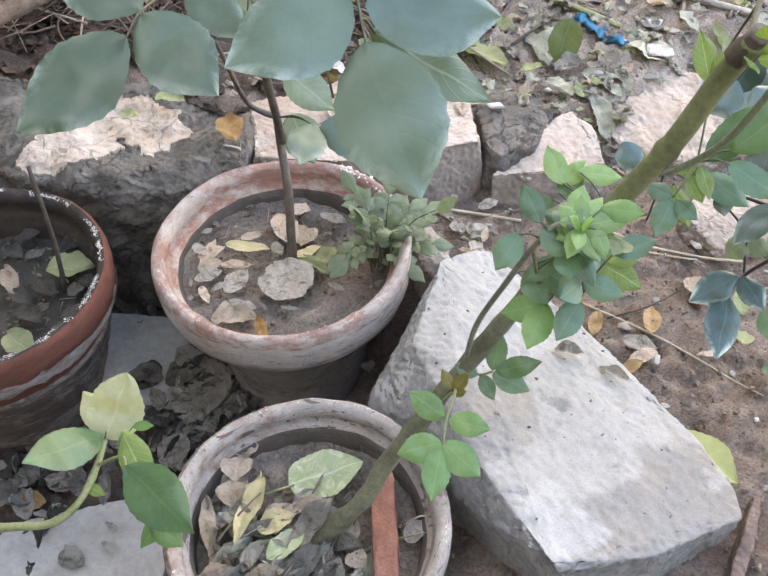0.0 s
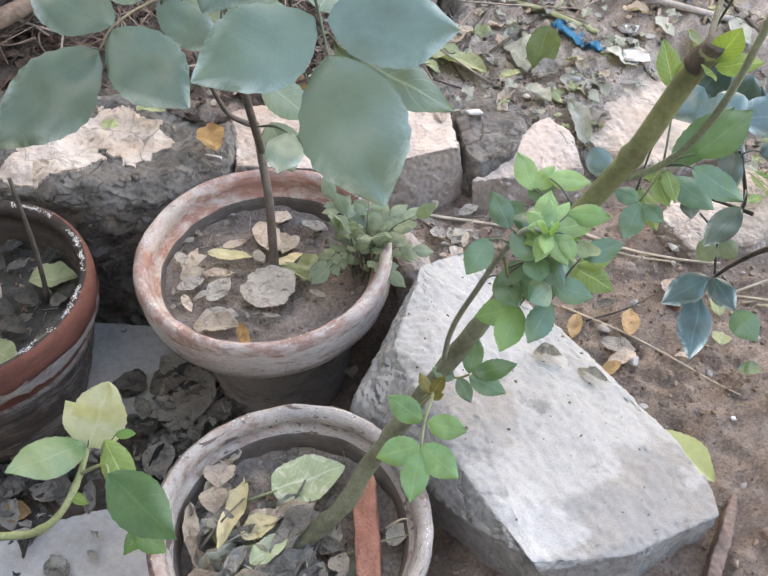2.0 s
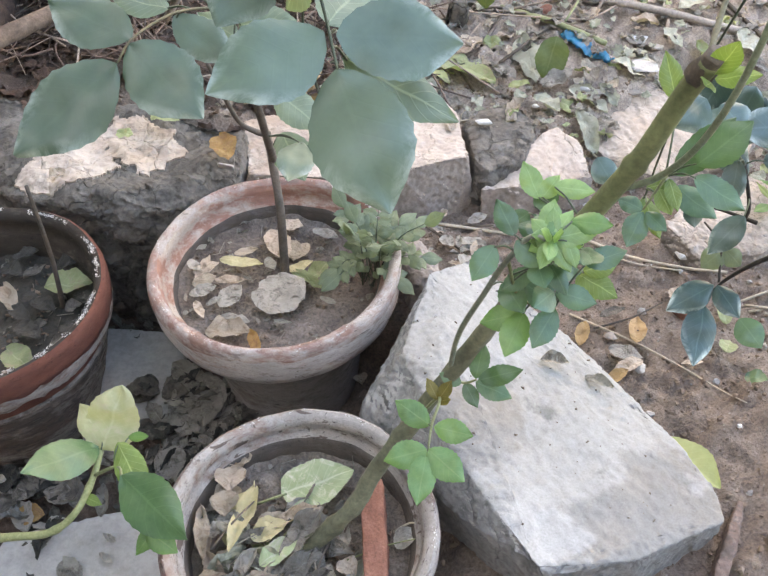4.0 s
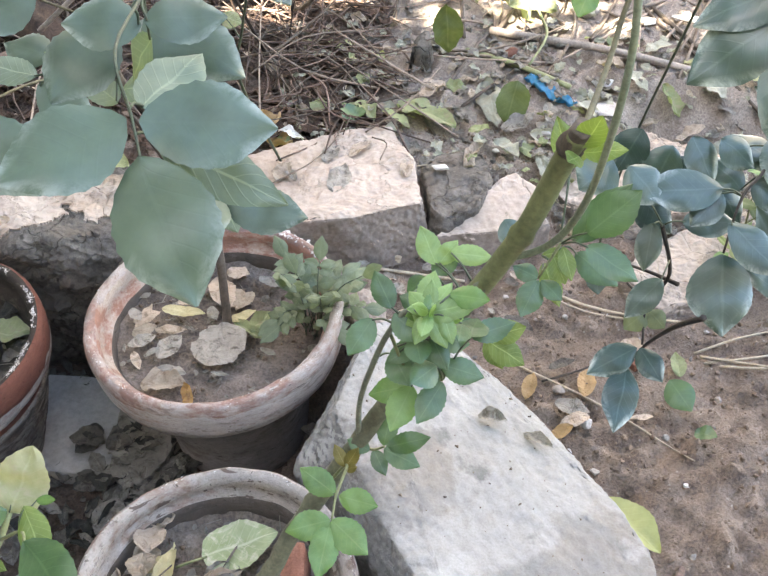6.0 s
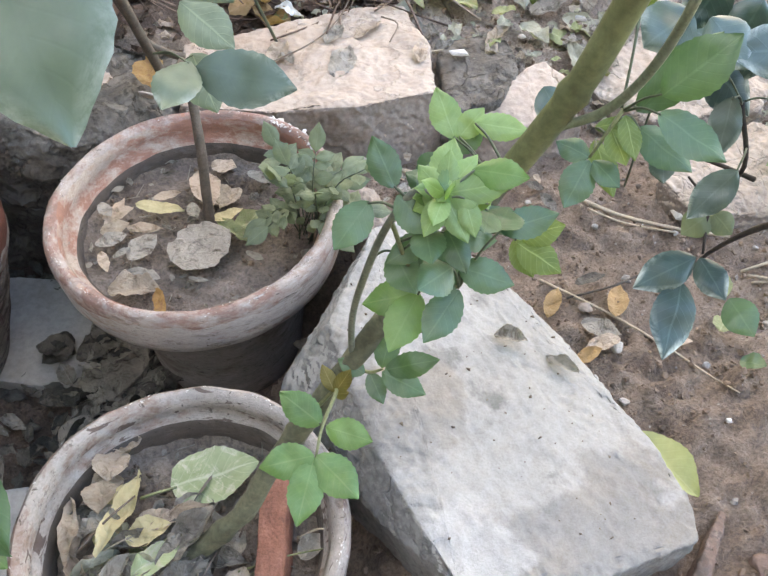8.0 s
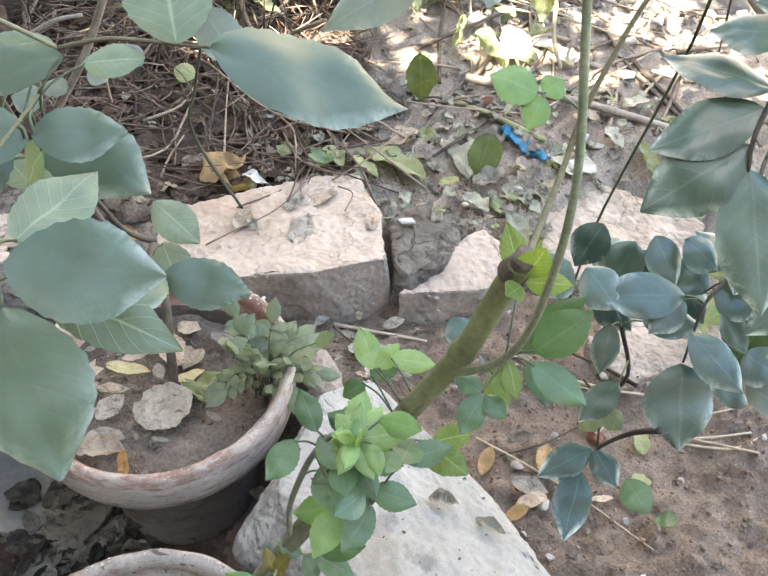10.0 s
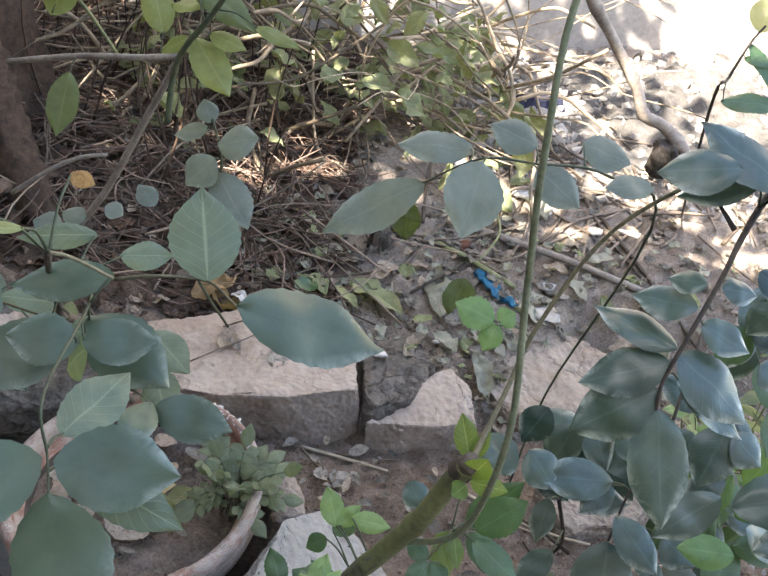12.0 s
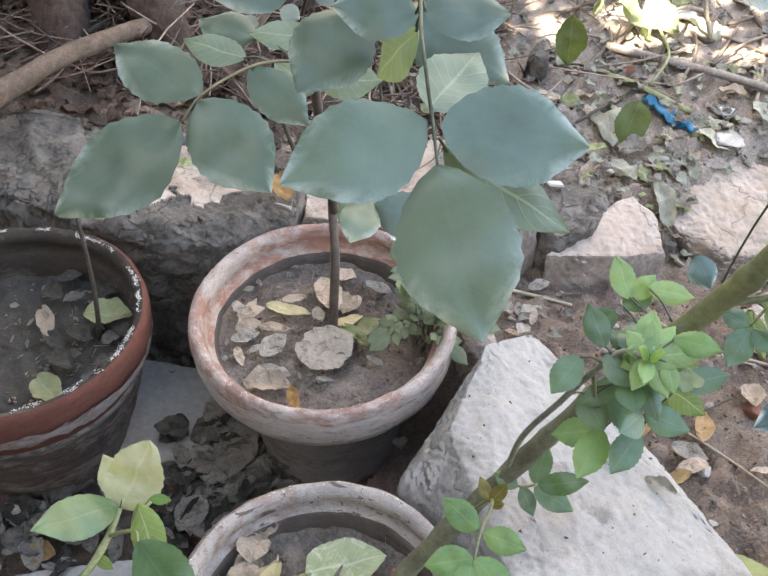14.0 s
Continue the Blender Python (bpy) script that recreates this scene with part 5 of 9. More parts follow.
blade(bush, (0.329, 0.467, 0.733), (0.289, 0.470, 0.717), 0.018, BLUE, teeth=0.012, arch=0.32, wave=0.05)
blade(bush, (0.394, 0.474, 0.544), (0.379, 0.448, 0.507), 0.036, BLUE, teeth=0.012, arch=0.32, wave=0.05)
blade(bush, (0.398, 0.471, 0.540), (0.422, 0.459, 0.526), 0.028, BLUE, teeth=0.012, arch=0.32, wave=0.05)
blade(bush, (0.364, 0.388, 0.560), (0.416, 0.383, 0.592), 0.034, BLUE, teeth=0.012, arch=0.32, wave=0.05)
blade(bush, (0.418, 0.381, 0.555), (0.381, 0.373, 0.540), 0.022, BLUE, teeth=0.012, arch=0.32, wave=0.05)
blade(bush, (0.399, 0.501, 0.634), (0.385, 0.497, 0.609), 0.023, BLUE, teeth=0.012, arch=0.32, wave=0.05)
blade(bush, (0.399, 0.517, 0.655), (0.421, 0.502, 0.653), 0.026, BLUE, teeth=0.012, arch=0.32, wave=0.05)
blade(bush, (0.406, 0.502, 0.634), (0.426, 0.483, 0.628), 0.026, BLUE, teeth=0.012, arch=0.32, wave=0.05)
blade(bush, (0.426, 0.530, 0.658), (0.396, 0.543, 0.673), 0.027, BLUE, teeth=0.012, arch=0.32, wave=0.05)
blade(bush, (0.408, 0.501, 0.582), (0.427, 0.493, 0.574), 0.026, BLUE, teeth=0.012, arch=0.32, wave=0.05)
blade(bush, (0.438, 0.578, 0.555), (0.414, 0.562, 0.531), 0.031, MID, teeth=0.012, arch=0.32, wave=0.05)
blade(bush, (0.474, 0.523, 0.483), (0.455, 0.504, 0.454), 0.031, FRESH, teeth=0.012, arch=0.32, wave=0.05)
blade(bush, (0.484, 0.530, 0.494), (0.507, 0.508, 0.465), 0.031, FRESH, teeth=0.012, arch=0.32, wave=0.05)
blade(bush, (0.406, 0.528, 0.483), (0.390, 0.513, 0.461), 0.031, BLUE, teeth=0.012, arch=0.32, wave=0.05)
blade(bush, (0.354, 0.540, 0.461), (0.381, 0.526, 0.445), 0.028, BLUE, teeth=0.012, arch=0.32, wave=0.05)
blade(bush, (0.333, 0.542, 0.461), (0.352, 0.519, 0.432), 0.030, BLUE, teeth=0.012, arch=0.32, wave=0.05)
part("twig", tube([(0.413, 0.589, 0.499), (0.387, 0.522, 0.456), (0.363, 0.495, 0.441), (0.352, 0.470, 0.407)], 0.0018, 0.0009, 6), STEM, bush)
part("twig", tube([(0.840, 0.760, 0.020), (0.720, 0.680, 0.350), (0.461, 0.644, 0.501), (0.413, 0.589, 0.499)], 0.0018, 0.0012, 6), STEM, bush)
blade(bush, (0.379, 0.616, 0.351), (0.327, 0.664, 0.355), 0.043, BLUE, teeth=0.012, arch=0.32, wave=0.05)
blade(bush, (0.347, 0.495, 0.448), (0.285, 0.491, 0.448), 0.034, BLUE, teeth=0.012, arch=0.32, wave=0.05)
blade(bush, (0.348, 0.497, 0.443), (0.324, 0.477, 0.427), 0.024, BLUE, teeth=0.012, arch=0.32, wave=0.05)
blade(bush, (0.350, 0.474, 0.433), (0.385, 0.440, 0.413), 0.030, BLUE, teeth=0.012, arch=0.32, wave=0.05)
blade(bush, (0.351, 0.470, 0.406), (0.354, 0.427, 0.362), 0.051, BLUE, teeth=0.012, arch=0.32, wave=0.05)
blade(bush, (0.376, 0.522, 0.426), (0.353, 0.549, 0.439), 0.029, BLUE, teeth=0.012, arch=0.32, wave=0.05)
blade(bush, (0.374, 0.510, 0.442), (0.404, 0.491, 0.439), 0.031, BLUE, teeth=0.012, arch=0.32, wave=0.05)
blade(bush, (0.395, 0.539, 0.445), (0.374, 0.569, 0.447), 0.029, BLUE, teeth=0.012, arch=0.32, wave=0.05)
blade(bush, (0.406, 0.537, 0.472), (0.383, 0.500, 0.447), 0.033, BLUE, teeth=0.012, arch=0.32, wave=0.05)
blade(bush, (0.397, 0.479, 0.411), (0.421, 0.459, 0.405), 0.033, BLUE, teeth=0.012, arch=0.32, wave=0.05)
part("twig", tube([(0.339, 0.437, 0.372), (0.332, 0.459, 0.338), (0.322, 0.475, 0.298), (0.305, 0.461, 0.285)], 0.0026, 0.0009, 6), STEM, bush)
part("twig", tube([(0.342, 0.498, 0.347), (0.323, 0.521, 0.340), (0.295, 0.544, 0.333)], 0.002, 0.0009, 6), STEM, bush)
part("twig", tube([(0.322, 0.519, 0.392), (0.335, 0.505, 0.352), (0.323, 0.501, 0.322), (0.319, 0.475, 0.298)], 0.002, 0.001, 6), STEM, bush)
part("twig", tube([(0.321, 0.501, 0.322), (0.306, 0.514, 0.333)], 0.0014, 0.0008, 6), STEM, bush)
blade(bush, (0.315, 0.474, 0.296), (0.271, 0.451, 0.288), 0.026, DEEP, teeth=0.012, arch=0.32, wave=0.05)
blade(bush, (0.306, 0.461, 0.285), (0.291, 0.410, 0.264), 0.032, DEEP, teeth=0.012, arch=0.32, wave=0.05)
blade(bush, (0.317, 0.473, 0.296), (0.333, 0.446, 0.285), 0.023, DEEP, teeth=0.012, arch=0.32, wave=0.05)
blade(bush, (0.323, 0.496, 0.317), (0.304, 0.485, 0.306), 0.021, HERB, teeth=0.012, arch=0.32, wave=0.05)
blade(bush, (0.325, 0.496, 0.317), (0.338, 0.485, 0.308), 0.019, HERB, teeth=0.012, arch=0.32, wave=0.05)
blade(bush, (0.190, 0.492, 0.417), (0.203, 0.476, 0.402), 0.022, BLUE, teeth=0.012, arch=0.32, wave=0.05)
blade(bush, (0.266, 0.508, 0.461), (0.241, 0.493, 0.446), 0.036, BLUE, teeth=0.012, arch=0.32, wave=0.05)
blade(bush, (0.277, 0.505, 0.459), (0.301, 0.484, 0.441), 0.032, BLUE, teeth=0.012, arch=0.32, wave=0.05)
blade(bush, (0.360, 0.485, 0.240), (0.376, 0.458, 0.230), 0.027, MID, teeth=0.012, arch=0.32, wave=0.05)
blade(bush, (0.435, 0.542, 0.496), (0.457, 0.524, 0.480), 0.020, BLUE, teeth=0.012, arch=0.32, wave=0.05)
blade(bush, (0.432, 0.493, 0.469), (0.447, 0.470, 0.457), 0.020, MID, teeth=0.012, arch=0.32, wave=0.05)
blade(bush, (0.482, 0.567, 0.567), (0.452, 0.595, 0.578), 0.027, BLUE, teeth=0.012, arch=0.32, wave=0.05)
blade(bush, (0.501, 0.561, 0.534), (0.503, 0.533, 0.510), 0.022, BLUE, teeth=0.012, arch=0.32, wave=0.05)
blade(bush, (0.477, 0.587, 0.601), (0.466, 0.616, 0.622), 0.019, FRESH, teeth=0.012, arch=0.32, wave=0.05)
blade(bush, (0.452, 0.515, 0.541), (0.435, 0.477, 0.518), 0.022, MID, teeth=0.012, arch=0.32, wave=0.05)
blade(bush, (0.508, 0.563, 0.428), (0.535, 0.531, 0.416), 0.029, FRESH, teeth=0.012, arch=0.32, wave=0.05)
blade(bush, (0.468, 0.608, 0.472), (0.464, 0.594, 0.423), 0.024, BLUE, teeth=0.012, arch=0.32, wave=0.05)
blade(bush, (0.504, 0.597, 0.518), (0.532, 0.628, 0.534), 0.020, BLUE, teeth=0.012, arch=0.32, wave=0.05)
blade(bush, (0.472, 0.561, 0.354), (0.528, 0.584, 0.361), 0.027, MID, teeth=0.012, arch=0.32, wave=0.05)
blade(bush, (0.456, 0.622, 0.523), (0.485, 0.652, 0.557), 0.027, BLUE, teeth=0.012, arch=0.32, wave=0.05)
blade(bush, (0.413, 0.480, 0.497), (0.383, 0.456, 0.471), 0.023, BLUE, teeth=0.012, arch=0.32, wave=0.05)
blade(bush, (0.498, 0.616, 0.467), (0.543, 0.618, 0.478), 0.025, BLUE, teeth=0.012, arch=0.32, wave=0.05)
blade(bush, (0.450, 0.593, 0.452), (0.401, 0.611, 0.465), 0.031, BLUE, teeth=0.012, arch=0.32, wave=0.05)
blade(bush, (0.430, 0.441, 0.448), (0.386, 0.441, 0.449), 0.026, FRESH, teeth=0.012, arch=0.32, wave=0.05)
blade(bush, (0.448, 0.529, 0.447), (0.466, 0.510, 0.411), 0.023, BLUE, teeth=0.012, arch=0.32, wave=0.05)
blade(bush, (0.435, 0.576, 0.594), (0.438, 0.548, 0.573), 0.021, BLUE, teeth=0.012, arch=0.32, wave=0.05)
blade(bush, (0.454, 0.478, 0.437), (0.500, 0.475, 0.406), 0.024, BLUE, teeth=0.012, arch=0.32, wave=0.05)
blade(bush, (0.432, 0.561, 0.588), (0.467, 0.596, 0.612), 0.025, FRESH, teeth=0.012, arch=0.32, wave=0.05)
blade(bush, (0.558, 0.581, 0.420), (0.512, 0.589, 0.413), 0.027, FRESH, teeth=0.012, arch=0.32, wave=0.05)
blade(bush, (0.571, 0.688, 0.518), (0.607, 0.683, 0.547), 0.031, BLUE, teeth=0.012, arch=0.32, wave=0.05)
blade(bush, (0.541, 0.640, 0.487), (0.567, 0.662, 0.524), 0.028, FRESH, teeth=0.012, arch=0.32, wave=0.05)
blade(bush, (0.462, 0.517, 0.601), (0.494, 0.538, 0.608), 0.015, FRESH, teeth=0.012, arch=0.32, wave=0.05)
blade(bush, (0.571, 0.604, 0.432), (0.591, 0.572, 0.401), 0.031, FRESH, teeth=0.012, arch=0.32, wave=0.05)
blade(bush, (0.478, 0.503, 0.557), (0.463, 0.522, 0.577), 0.017, BLUE, teeth=0.012, arch=0.32, wave=0.05)
blade(bush, (0.453, 0.611, 0.429), (0.481, 0.623, 0.459), 0.022, BLUE, teeth=0.012, arch=0.32, wave=0.05)
blade(bush, (0.507, 0.665, 0.478), (0.480, 0.653, 0.433), 0.030, BLUE, teeth=0.012, arch=0.32, wave=0.05)
blade(bush, (0.479, 0.566, 0.366), (0.439, 0.575, 0.350), 0.028, BLUE, teeth=0.012, arch=0.32, wave=0.05)
blade(bush, (0.528, 0.515, 0.385), (0.554, 0.518, 0.419), 0.025, MID, teeth=0.012, arch=0.32, wave=0.05)
blade(bush, (0.472, 0.544, 0.590), (0.438, 0.543, 0.581), 0.022, BLUE, teeth=0.012, arch=0.32, wave=0.05)
blade(bush, (0.426, 0.545, 0.448), (0.380, 0.540, 0.437), 0.024, BLUE, teeth=0.012, arch=0.32, wave=0.05)
blade(bush, (0.433, 0.540, 0.551), (0.449, 0.503, 0.535), 0.023, MID, teeth=0.012, arch=0.32, wave=0.05)
blade(bush, (0.532, 0.537, 0.367), (0.479, 0.548, 0.375), 0.030, BLUE, teeth=0.012, arch=0.32, wave=0.05)
blade(bush, (0.483, 0.643, 0.514), (0.452, 0.608, 0.488), 0.025, BLUE, teeth=0.012, arch=0.32, wave=0.05)
blade(bush, (0.481, 0.510, 0.495), (0.518, 0.527, 0.503), 0.020, BLUE, teeth=0.012, arch=0.32, wave=0.05)
blade(bush, (0.476, 0.567, 0.360), (0.456, 0.534, 0.334), 0.027, BLUE, teeth=0.012, arch=0.32, wave=0.05)
blade(bush, (0.470, 0.531, 0.334), (0.485, 0.573, 0.364), 0.028, BLUE, teeth=0.012, arch=0.32, wave=0.05)
blade(bush, (0.605, 0.604, 0.397), (0.674, 0.605, 0.371), 0.031, FRESH, teeth=0.012, arch=0.32, wave=0.05)
blade(bush, (0.524, 0.539, 0.426), (0.546, 0.573, 0.446), 0.022, BLUE, teeth=0.012, arch=0.32, wave=0.05)
blade(bush, (0.428, 0.489, 0.482), (0.405, 0.470, 0.449), 0.025, FRESH, teeth=0.012, arch=0.32, wave=0.05)
blade(bush, (0.512, 0.555, 0.522), (0.518, 0.573, 0.555), 0.019, BLUE, teeth=0.012, arch=0.32, wave=0.05)
blade(bush, (0.533, 0.571, 0.492), (0.542, 0.590, 0.527), 0.021, BLUE, teeth=0.012, arch=0.32, wave=0.05)
blade(bush, (0.491, 0.549, 0.307), (0.527, 0.560, 0.341), 0.026, MID, teeth=0.012, arch=0.32, wave=0.05)
blade(bush, (0.480, 0.533, 0.460), (0.457, 0.555, 0.460), 0.018, BLUE, teeth=0.012, arch=0.32, wave=0.05)
blade(bush, (0.553, 0.646, 0.521), (0.535, 0.685, 0.541), 0.025, BLUE, teeth=0.012, arch=0.32, wave=0.05)
blade(bush, (0.433, 0.469, 0.459), (0.456, 0.470, 0.479), 0.019, MID, teeth=0.012, arch=0.32, wave=0.05)
blade(bush, (0.370, 0.490, 0.408), (0.397, 0.474, 0.388), 0.021, BLUE, teeth=0.012, arch=0.32, wave=0.05)
blade(bush, (0.429, 0.522, 0.365), (0.406, 0.545, 0.395), 0.025, ROSE, teeth=0.012, arch=0.32, wave=0.05)
blade(bush, (0.307, 0.503, 0.408), (0.303, 0.481, 0.376), 0.022, BLUE, teeth=0.012, arch=0.32, wave=0.05)
blade(bush, (0.319, 0.481, 0.369), (0.292, 0.464, 0.342), 0.023, BLUE, teeth=0.012, arch=0.32, wave=0.05)
blade(bush, (0.339, 0.524, 0.392), (0.384, 0.522, 0.394), 0.026, BLUE, teeth=0.012, arch=0.32, wave=0.05)
blade(bush, (0.424, 0.442, 0.377), (0.448, 0.413, 0.375), 0.022, BLUE, teeth=0.012, arch=0.32, wave=0.05)
blade(bush, (0.442, 0.456, 0.376), (0.466, 0.490, 0.406), 0.031, MID, teeth=0.012, arch=0.32, wave=0.05)
blade(bush, (0.443, 0.534, 0.407), (0.471, 0.519, 0.364), 0.024, MID, teeth=0.012, arch=0.32, wave=0.05)
blade(bush, (0.470, 0.557, 0.416), (0.476, 0.528, 0.371), 0.028, MID, teeth=0.012, arch=0.32, wave=0.05)
blade(bush, (0.488, 0.543, 0.362), (0.535, 0.576, 0.381), 0.032, BLUE, teeth=0.012, arch=0.32, wave=0.05)
blade(bush, (0.497, 0.535, 0.324), (0.479, 0.519, 0.291), 0.023, BLUE, teeth=0.012, arch=0.32, wave=0.05)
blade(bush, (0.414, 0.470, 0.364), (0.380, 0.479, 0.384), 0.020, BLUE, teeth=0.012, arch=0.32, wave=0.05)
blade(bush, (0.408, 0.508, 0.421), (0.463, 0.531, 0.422), 0.025, BLUE, teeth=0.012, arch=0.32, wave=0.05)
blade(bush, (0.444, 0.544, 0.378), (0.422, 0.523, 0.330), 0.032, MID, teeth=0.012, arch=0.32, wave=0.05)
blade(bush, (0.442, 0.545, 0.335), (0.435, 0.575, 0.383), 0.032, BLUE, teeth=0.012, arch=0.32, wave=0.05)
blade(bush, (0.457, 0.481, 0.410), (0.515, 0.490, 0.397), 0.026, MID, teeth=0.012, arch=0.32, wave=0.05)
blade(bush, (0.498, 0.453, 0.334), (0.490, 0.472, 0.370), 0.020, MID, teeth=0.012, arch=0.32, wave=0.05)
blade(bush, (0.458, 0.554, 0.359), (0.488, 0.519, 0.345), 0.032, BLUE, teeth=0.012, arch=0.32, wave=0.05)
blade(bush, (0.498, 0.512, 0.307), (0.503, 0.489, 0.270), 0.025, DULL, teeth=0.012, arch=0.32, wave=0.05)
blade(bush, (0.404, 0.470, 0.388), (0.433, 0.446, 0.386), 0.025, DULL, teeth=0.012, arch=0.32, wave=0.05)
blade(bush, (0.451, 0.505, 0.347), (0.488, 0.528, 0.355), 0.020, BLUE, teeth=0.012, arch=0.32, wave=0.05)

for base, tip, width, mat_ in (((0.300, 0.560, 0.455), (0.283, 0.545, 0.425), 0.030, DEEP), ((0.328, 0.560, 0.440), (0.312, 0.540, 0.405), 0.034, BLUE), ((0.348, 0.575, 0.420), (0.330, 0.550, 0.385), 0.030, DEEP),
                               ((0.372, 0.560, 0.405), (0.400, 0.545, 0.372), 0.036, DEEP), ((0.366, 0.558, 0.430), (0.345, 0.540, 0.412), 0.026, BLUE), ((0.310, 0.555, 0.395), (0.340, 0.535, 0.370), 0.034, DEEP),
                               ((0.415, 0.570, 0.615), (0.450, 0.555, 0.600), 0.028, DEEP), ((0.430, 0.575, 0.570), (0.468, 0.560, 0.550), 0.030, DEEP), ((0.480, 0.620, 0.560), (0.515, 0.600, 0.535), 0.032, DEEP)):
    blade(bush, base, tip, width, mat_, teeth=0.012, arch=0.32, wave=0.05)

weeds = thing("weeds", (0.760, 0.900, 0.000), "tuft of bright yellow-green weeds behind the shrub", "weed")
wr = random.Random(63)
for k in range(16):
    root = rest(0.74 + wr.gauss(0, 0.075), 0.90 + wr.gauss(0, 0.07), -0.004)
    top = root + Vector((wr.gauss(0, 0.06), wr.gauss(-0.03, 0.05), wr.uniform(0.12, 0.30)))
    stem = part("stem", tube([root, root.lerp(top, 0.55) + Vector((wr.gauss(0, 0.012), wr.gauss(0, 0.012), 0.02)), top], 0.0016, 0.0008, 6), PALE_STEM, weeds)
    for i in range(9):
        p = root.lerp(top, 0.25 + 0.75 * i / 8)
        ang = 2.4 * i + k
        d = Vector((math.cos(ang), math.sin(ang), wr.uniform(-0.1, 0.5))).normalized() * wr.uniform(0.030, 0.055)
        part("leaf", leaf(p, p + d, d.length * wr.uniform(0.28, 0.42), (0, -0.3, 1), segs=8, point=0.8), wr.choice((FRESH, OLIVE_LEAF, SUNNY)), stem)

twigs = thing("slender_shrub", (0.400, 0.860, 0.000), "slender branch with pairs of dull green leaves", "shrub")
part("twig", tube([(0.400, 0.860, -0.010), (0.380, 0.800, 0.250), (0.349, 0.627, 0.601), (0.290, 0.598, 0.657), (0.233, 0.582, 0.665), (0.193, 0.582, 0.661), (0.159, 0.596, 0.627)], 0.0016, 0.0006, 6), SHOOT, twigs)
blade(twigs, (0.160, 0.596, 0.627), (0.090, 0.570, 0.587), 0.036, DULL)
blade(twigs, (0.194, 0.572, 0.665), (0.187, 0.527, 0.630), 0.044, DULL)
blade(twigs, (0.191, 0.604, 0.657), (0.135, 0.604, 0.652), 0.029, DULL)
blade(twigs, (0.232, 0.589, 0.674), (0.197, 0.598, 0.683), 0.029, DULL)
blade(twigs, (0.268, 0.611, 0.672), (0.306, 0.605, 0.667), 0.031, DULL)
blade(twigs, (0.231, 0.567, 0.669), (0.263, 0.548, 0.655), 0.030, DULL)
blade(twigs, (0.314, 0.569, 0.670), (0.278, 0.557, 0.669), 0.021, DULL)

shrub_back = thing("shrub", (-0.330, 1.000, 0.120), "young shrub with grey twigs and light green leaves", "shrub")
part("branch", tube([(-0.222, 0.862, 0.321), (-0.170, 0.856, 0.403), (-0.118, 0.831, 0.511), (-0.088, 0.813, 0.573), (-0.077, 0.807, 0.600)], 0.0042, 0.0036, 8), WOOD, shrub_back)
part("branch", tube([(-0.277, 0.880, 0.528), (-0.190, 0.849, 0.562), (-0.117, 0.813, 0.588), (-0.077, 0.806, 0.599)], 0.003, 0.0034, 8), WOOD, shrub_back)
part("shoot", tube([(-0.085, 0.796, 0.533), (-0.077, 0.804, 0.596), (-0.042, 0.781, 0.653), (-0.007, 0.759, 0.711), (0.055, 0.713, 0.808)], 0.0034, 0.002, 8), SHOOT, shrub_back)
part("shoot", tube([(-0.212, 0.855, 0.638), (-0.184, 0.859, 0.611), (-0.150, 0.852, 0.570)], 0.002, 0.0016, 6), PALE_STEM, shrub_back)
blade(shrub_back, (-0.097, 0.828, 0.610), (-0.117, 0.859, 0.652), 0.032, SUNNY, teeth=0.03)
blade(shrub_back, (-0.070, 0.821, 0.672), (-0.002, 0.785, 0.646), 0.033, OLIVE_LEAF, teeth=0.03)
blade(shrub_back, (-0.003, 0.787, 0.648), (0.042, 0.768, 0.644), 0.016, SUNNY, teeth=0.03)
blade(shrub_back, (-0.062, 0.808, 0.620), (-0.021, 0.777, 0.582), 0.035, SUNNY, teeth=0.03)
blade(shrub_back, (-0.070, 0.817, 0.615), (-0.099, 0.817, 0.595), 0.019, SUNNY, teeth=0.03)
blade(shrub_back, (-0.055, 0.817, 0.650), (-0.093, 0.835, 0.638), 0.023, SUNNY, teeth=0.03)
blade(shrub_back, (-0.047, 0.801, 0.629), (-0.011, 0.794, 0.623), 0.021, SUNNY, teeth=0.03)
blade(shrub_back, (-0.196, 0.839, 0.548), (-0.200, 0.800, 0.494), 0.032, OLIVE_LEAF, teeth=0.03)
blade(shrub_back, (-0.207, 0.833, 0.607), (-0.194, 0.859, 0.644), 0.033, SUNNY, teeth=0.03)
blade(shrub_back, (-0.185, 0.836, 0.648), (-0.225, 0.827, 0.631), 0.028, SUNNY, teeth=0.03)
blade(shrub_back, (-0.030, 0.786, 0.678), (0.001, 0.781, 0.691), 0.020, SUNNY, teeth=0.03)
part("branch", tube([(-0.301, 0.899, 0.348), (-0.250, 0.901, 0.390), (-0.214, 0.902, 0.412), (-0.185, 0.906, 0.419)], 0.003, 0.0022, 8), WOOD, shrub_back)
part("shoot", tube([(-0.050, 1.020, 0.080), (-0.060, 0.822, 0.333), (-0.048, 0.800, 0.406), (-0.025, 0.772, 0.506), (-0.037, 0.782, 0.553)], 0.002, 0.001, 6), SHOOT, shrub_back)
blade(shrub_back, (-0.028, 0.767, 0.533), (0.010, 0.765, 0.551), 0.040, DULL, teeth=0.03)
blade(shrub_back, (-0.031, 0.769, 0.518), (-0.056, 0.752, 0.493), 0.037, DULL, teeth=0.03)
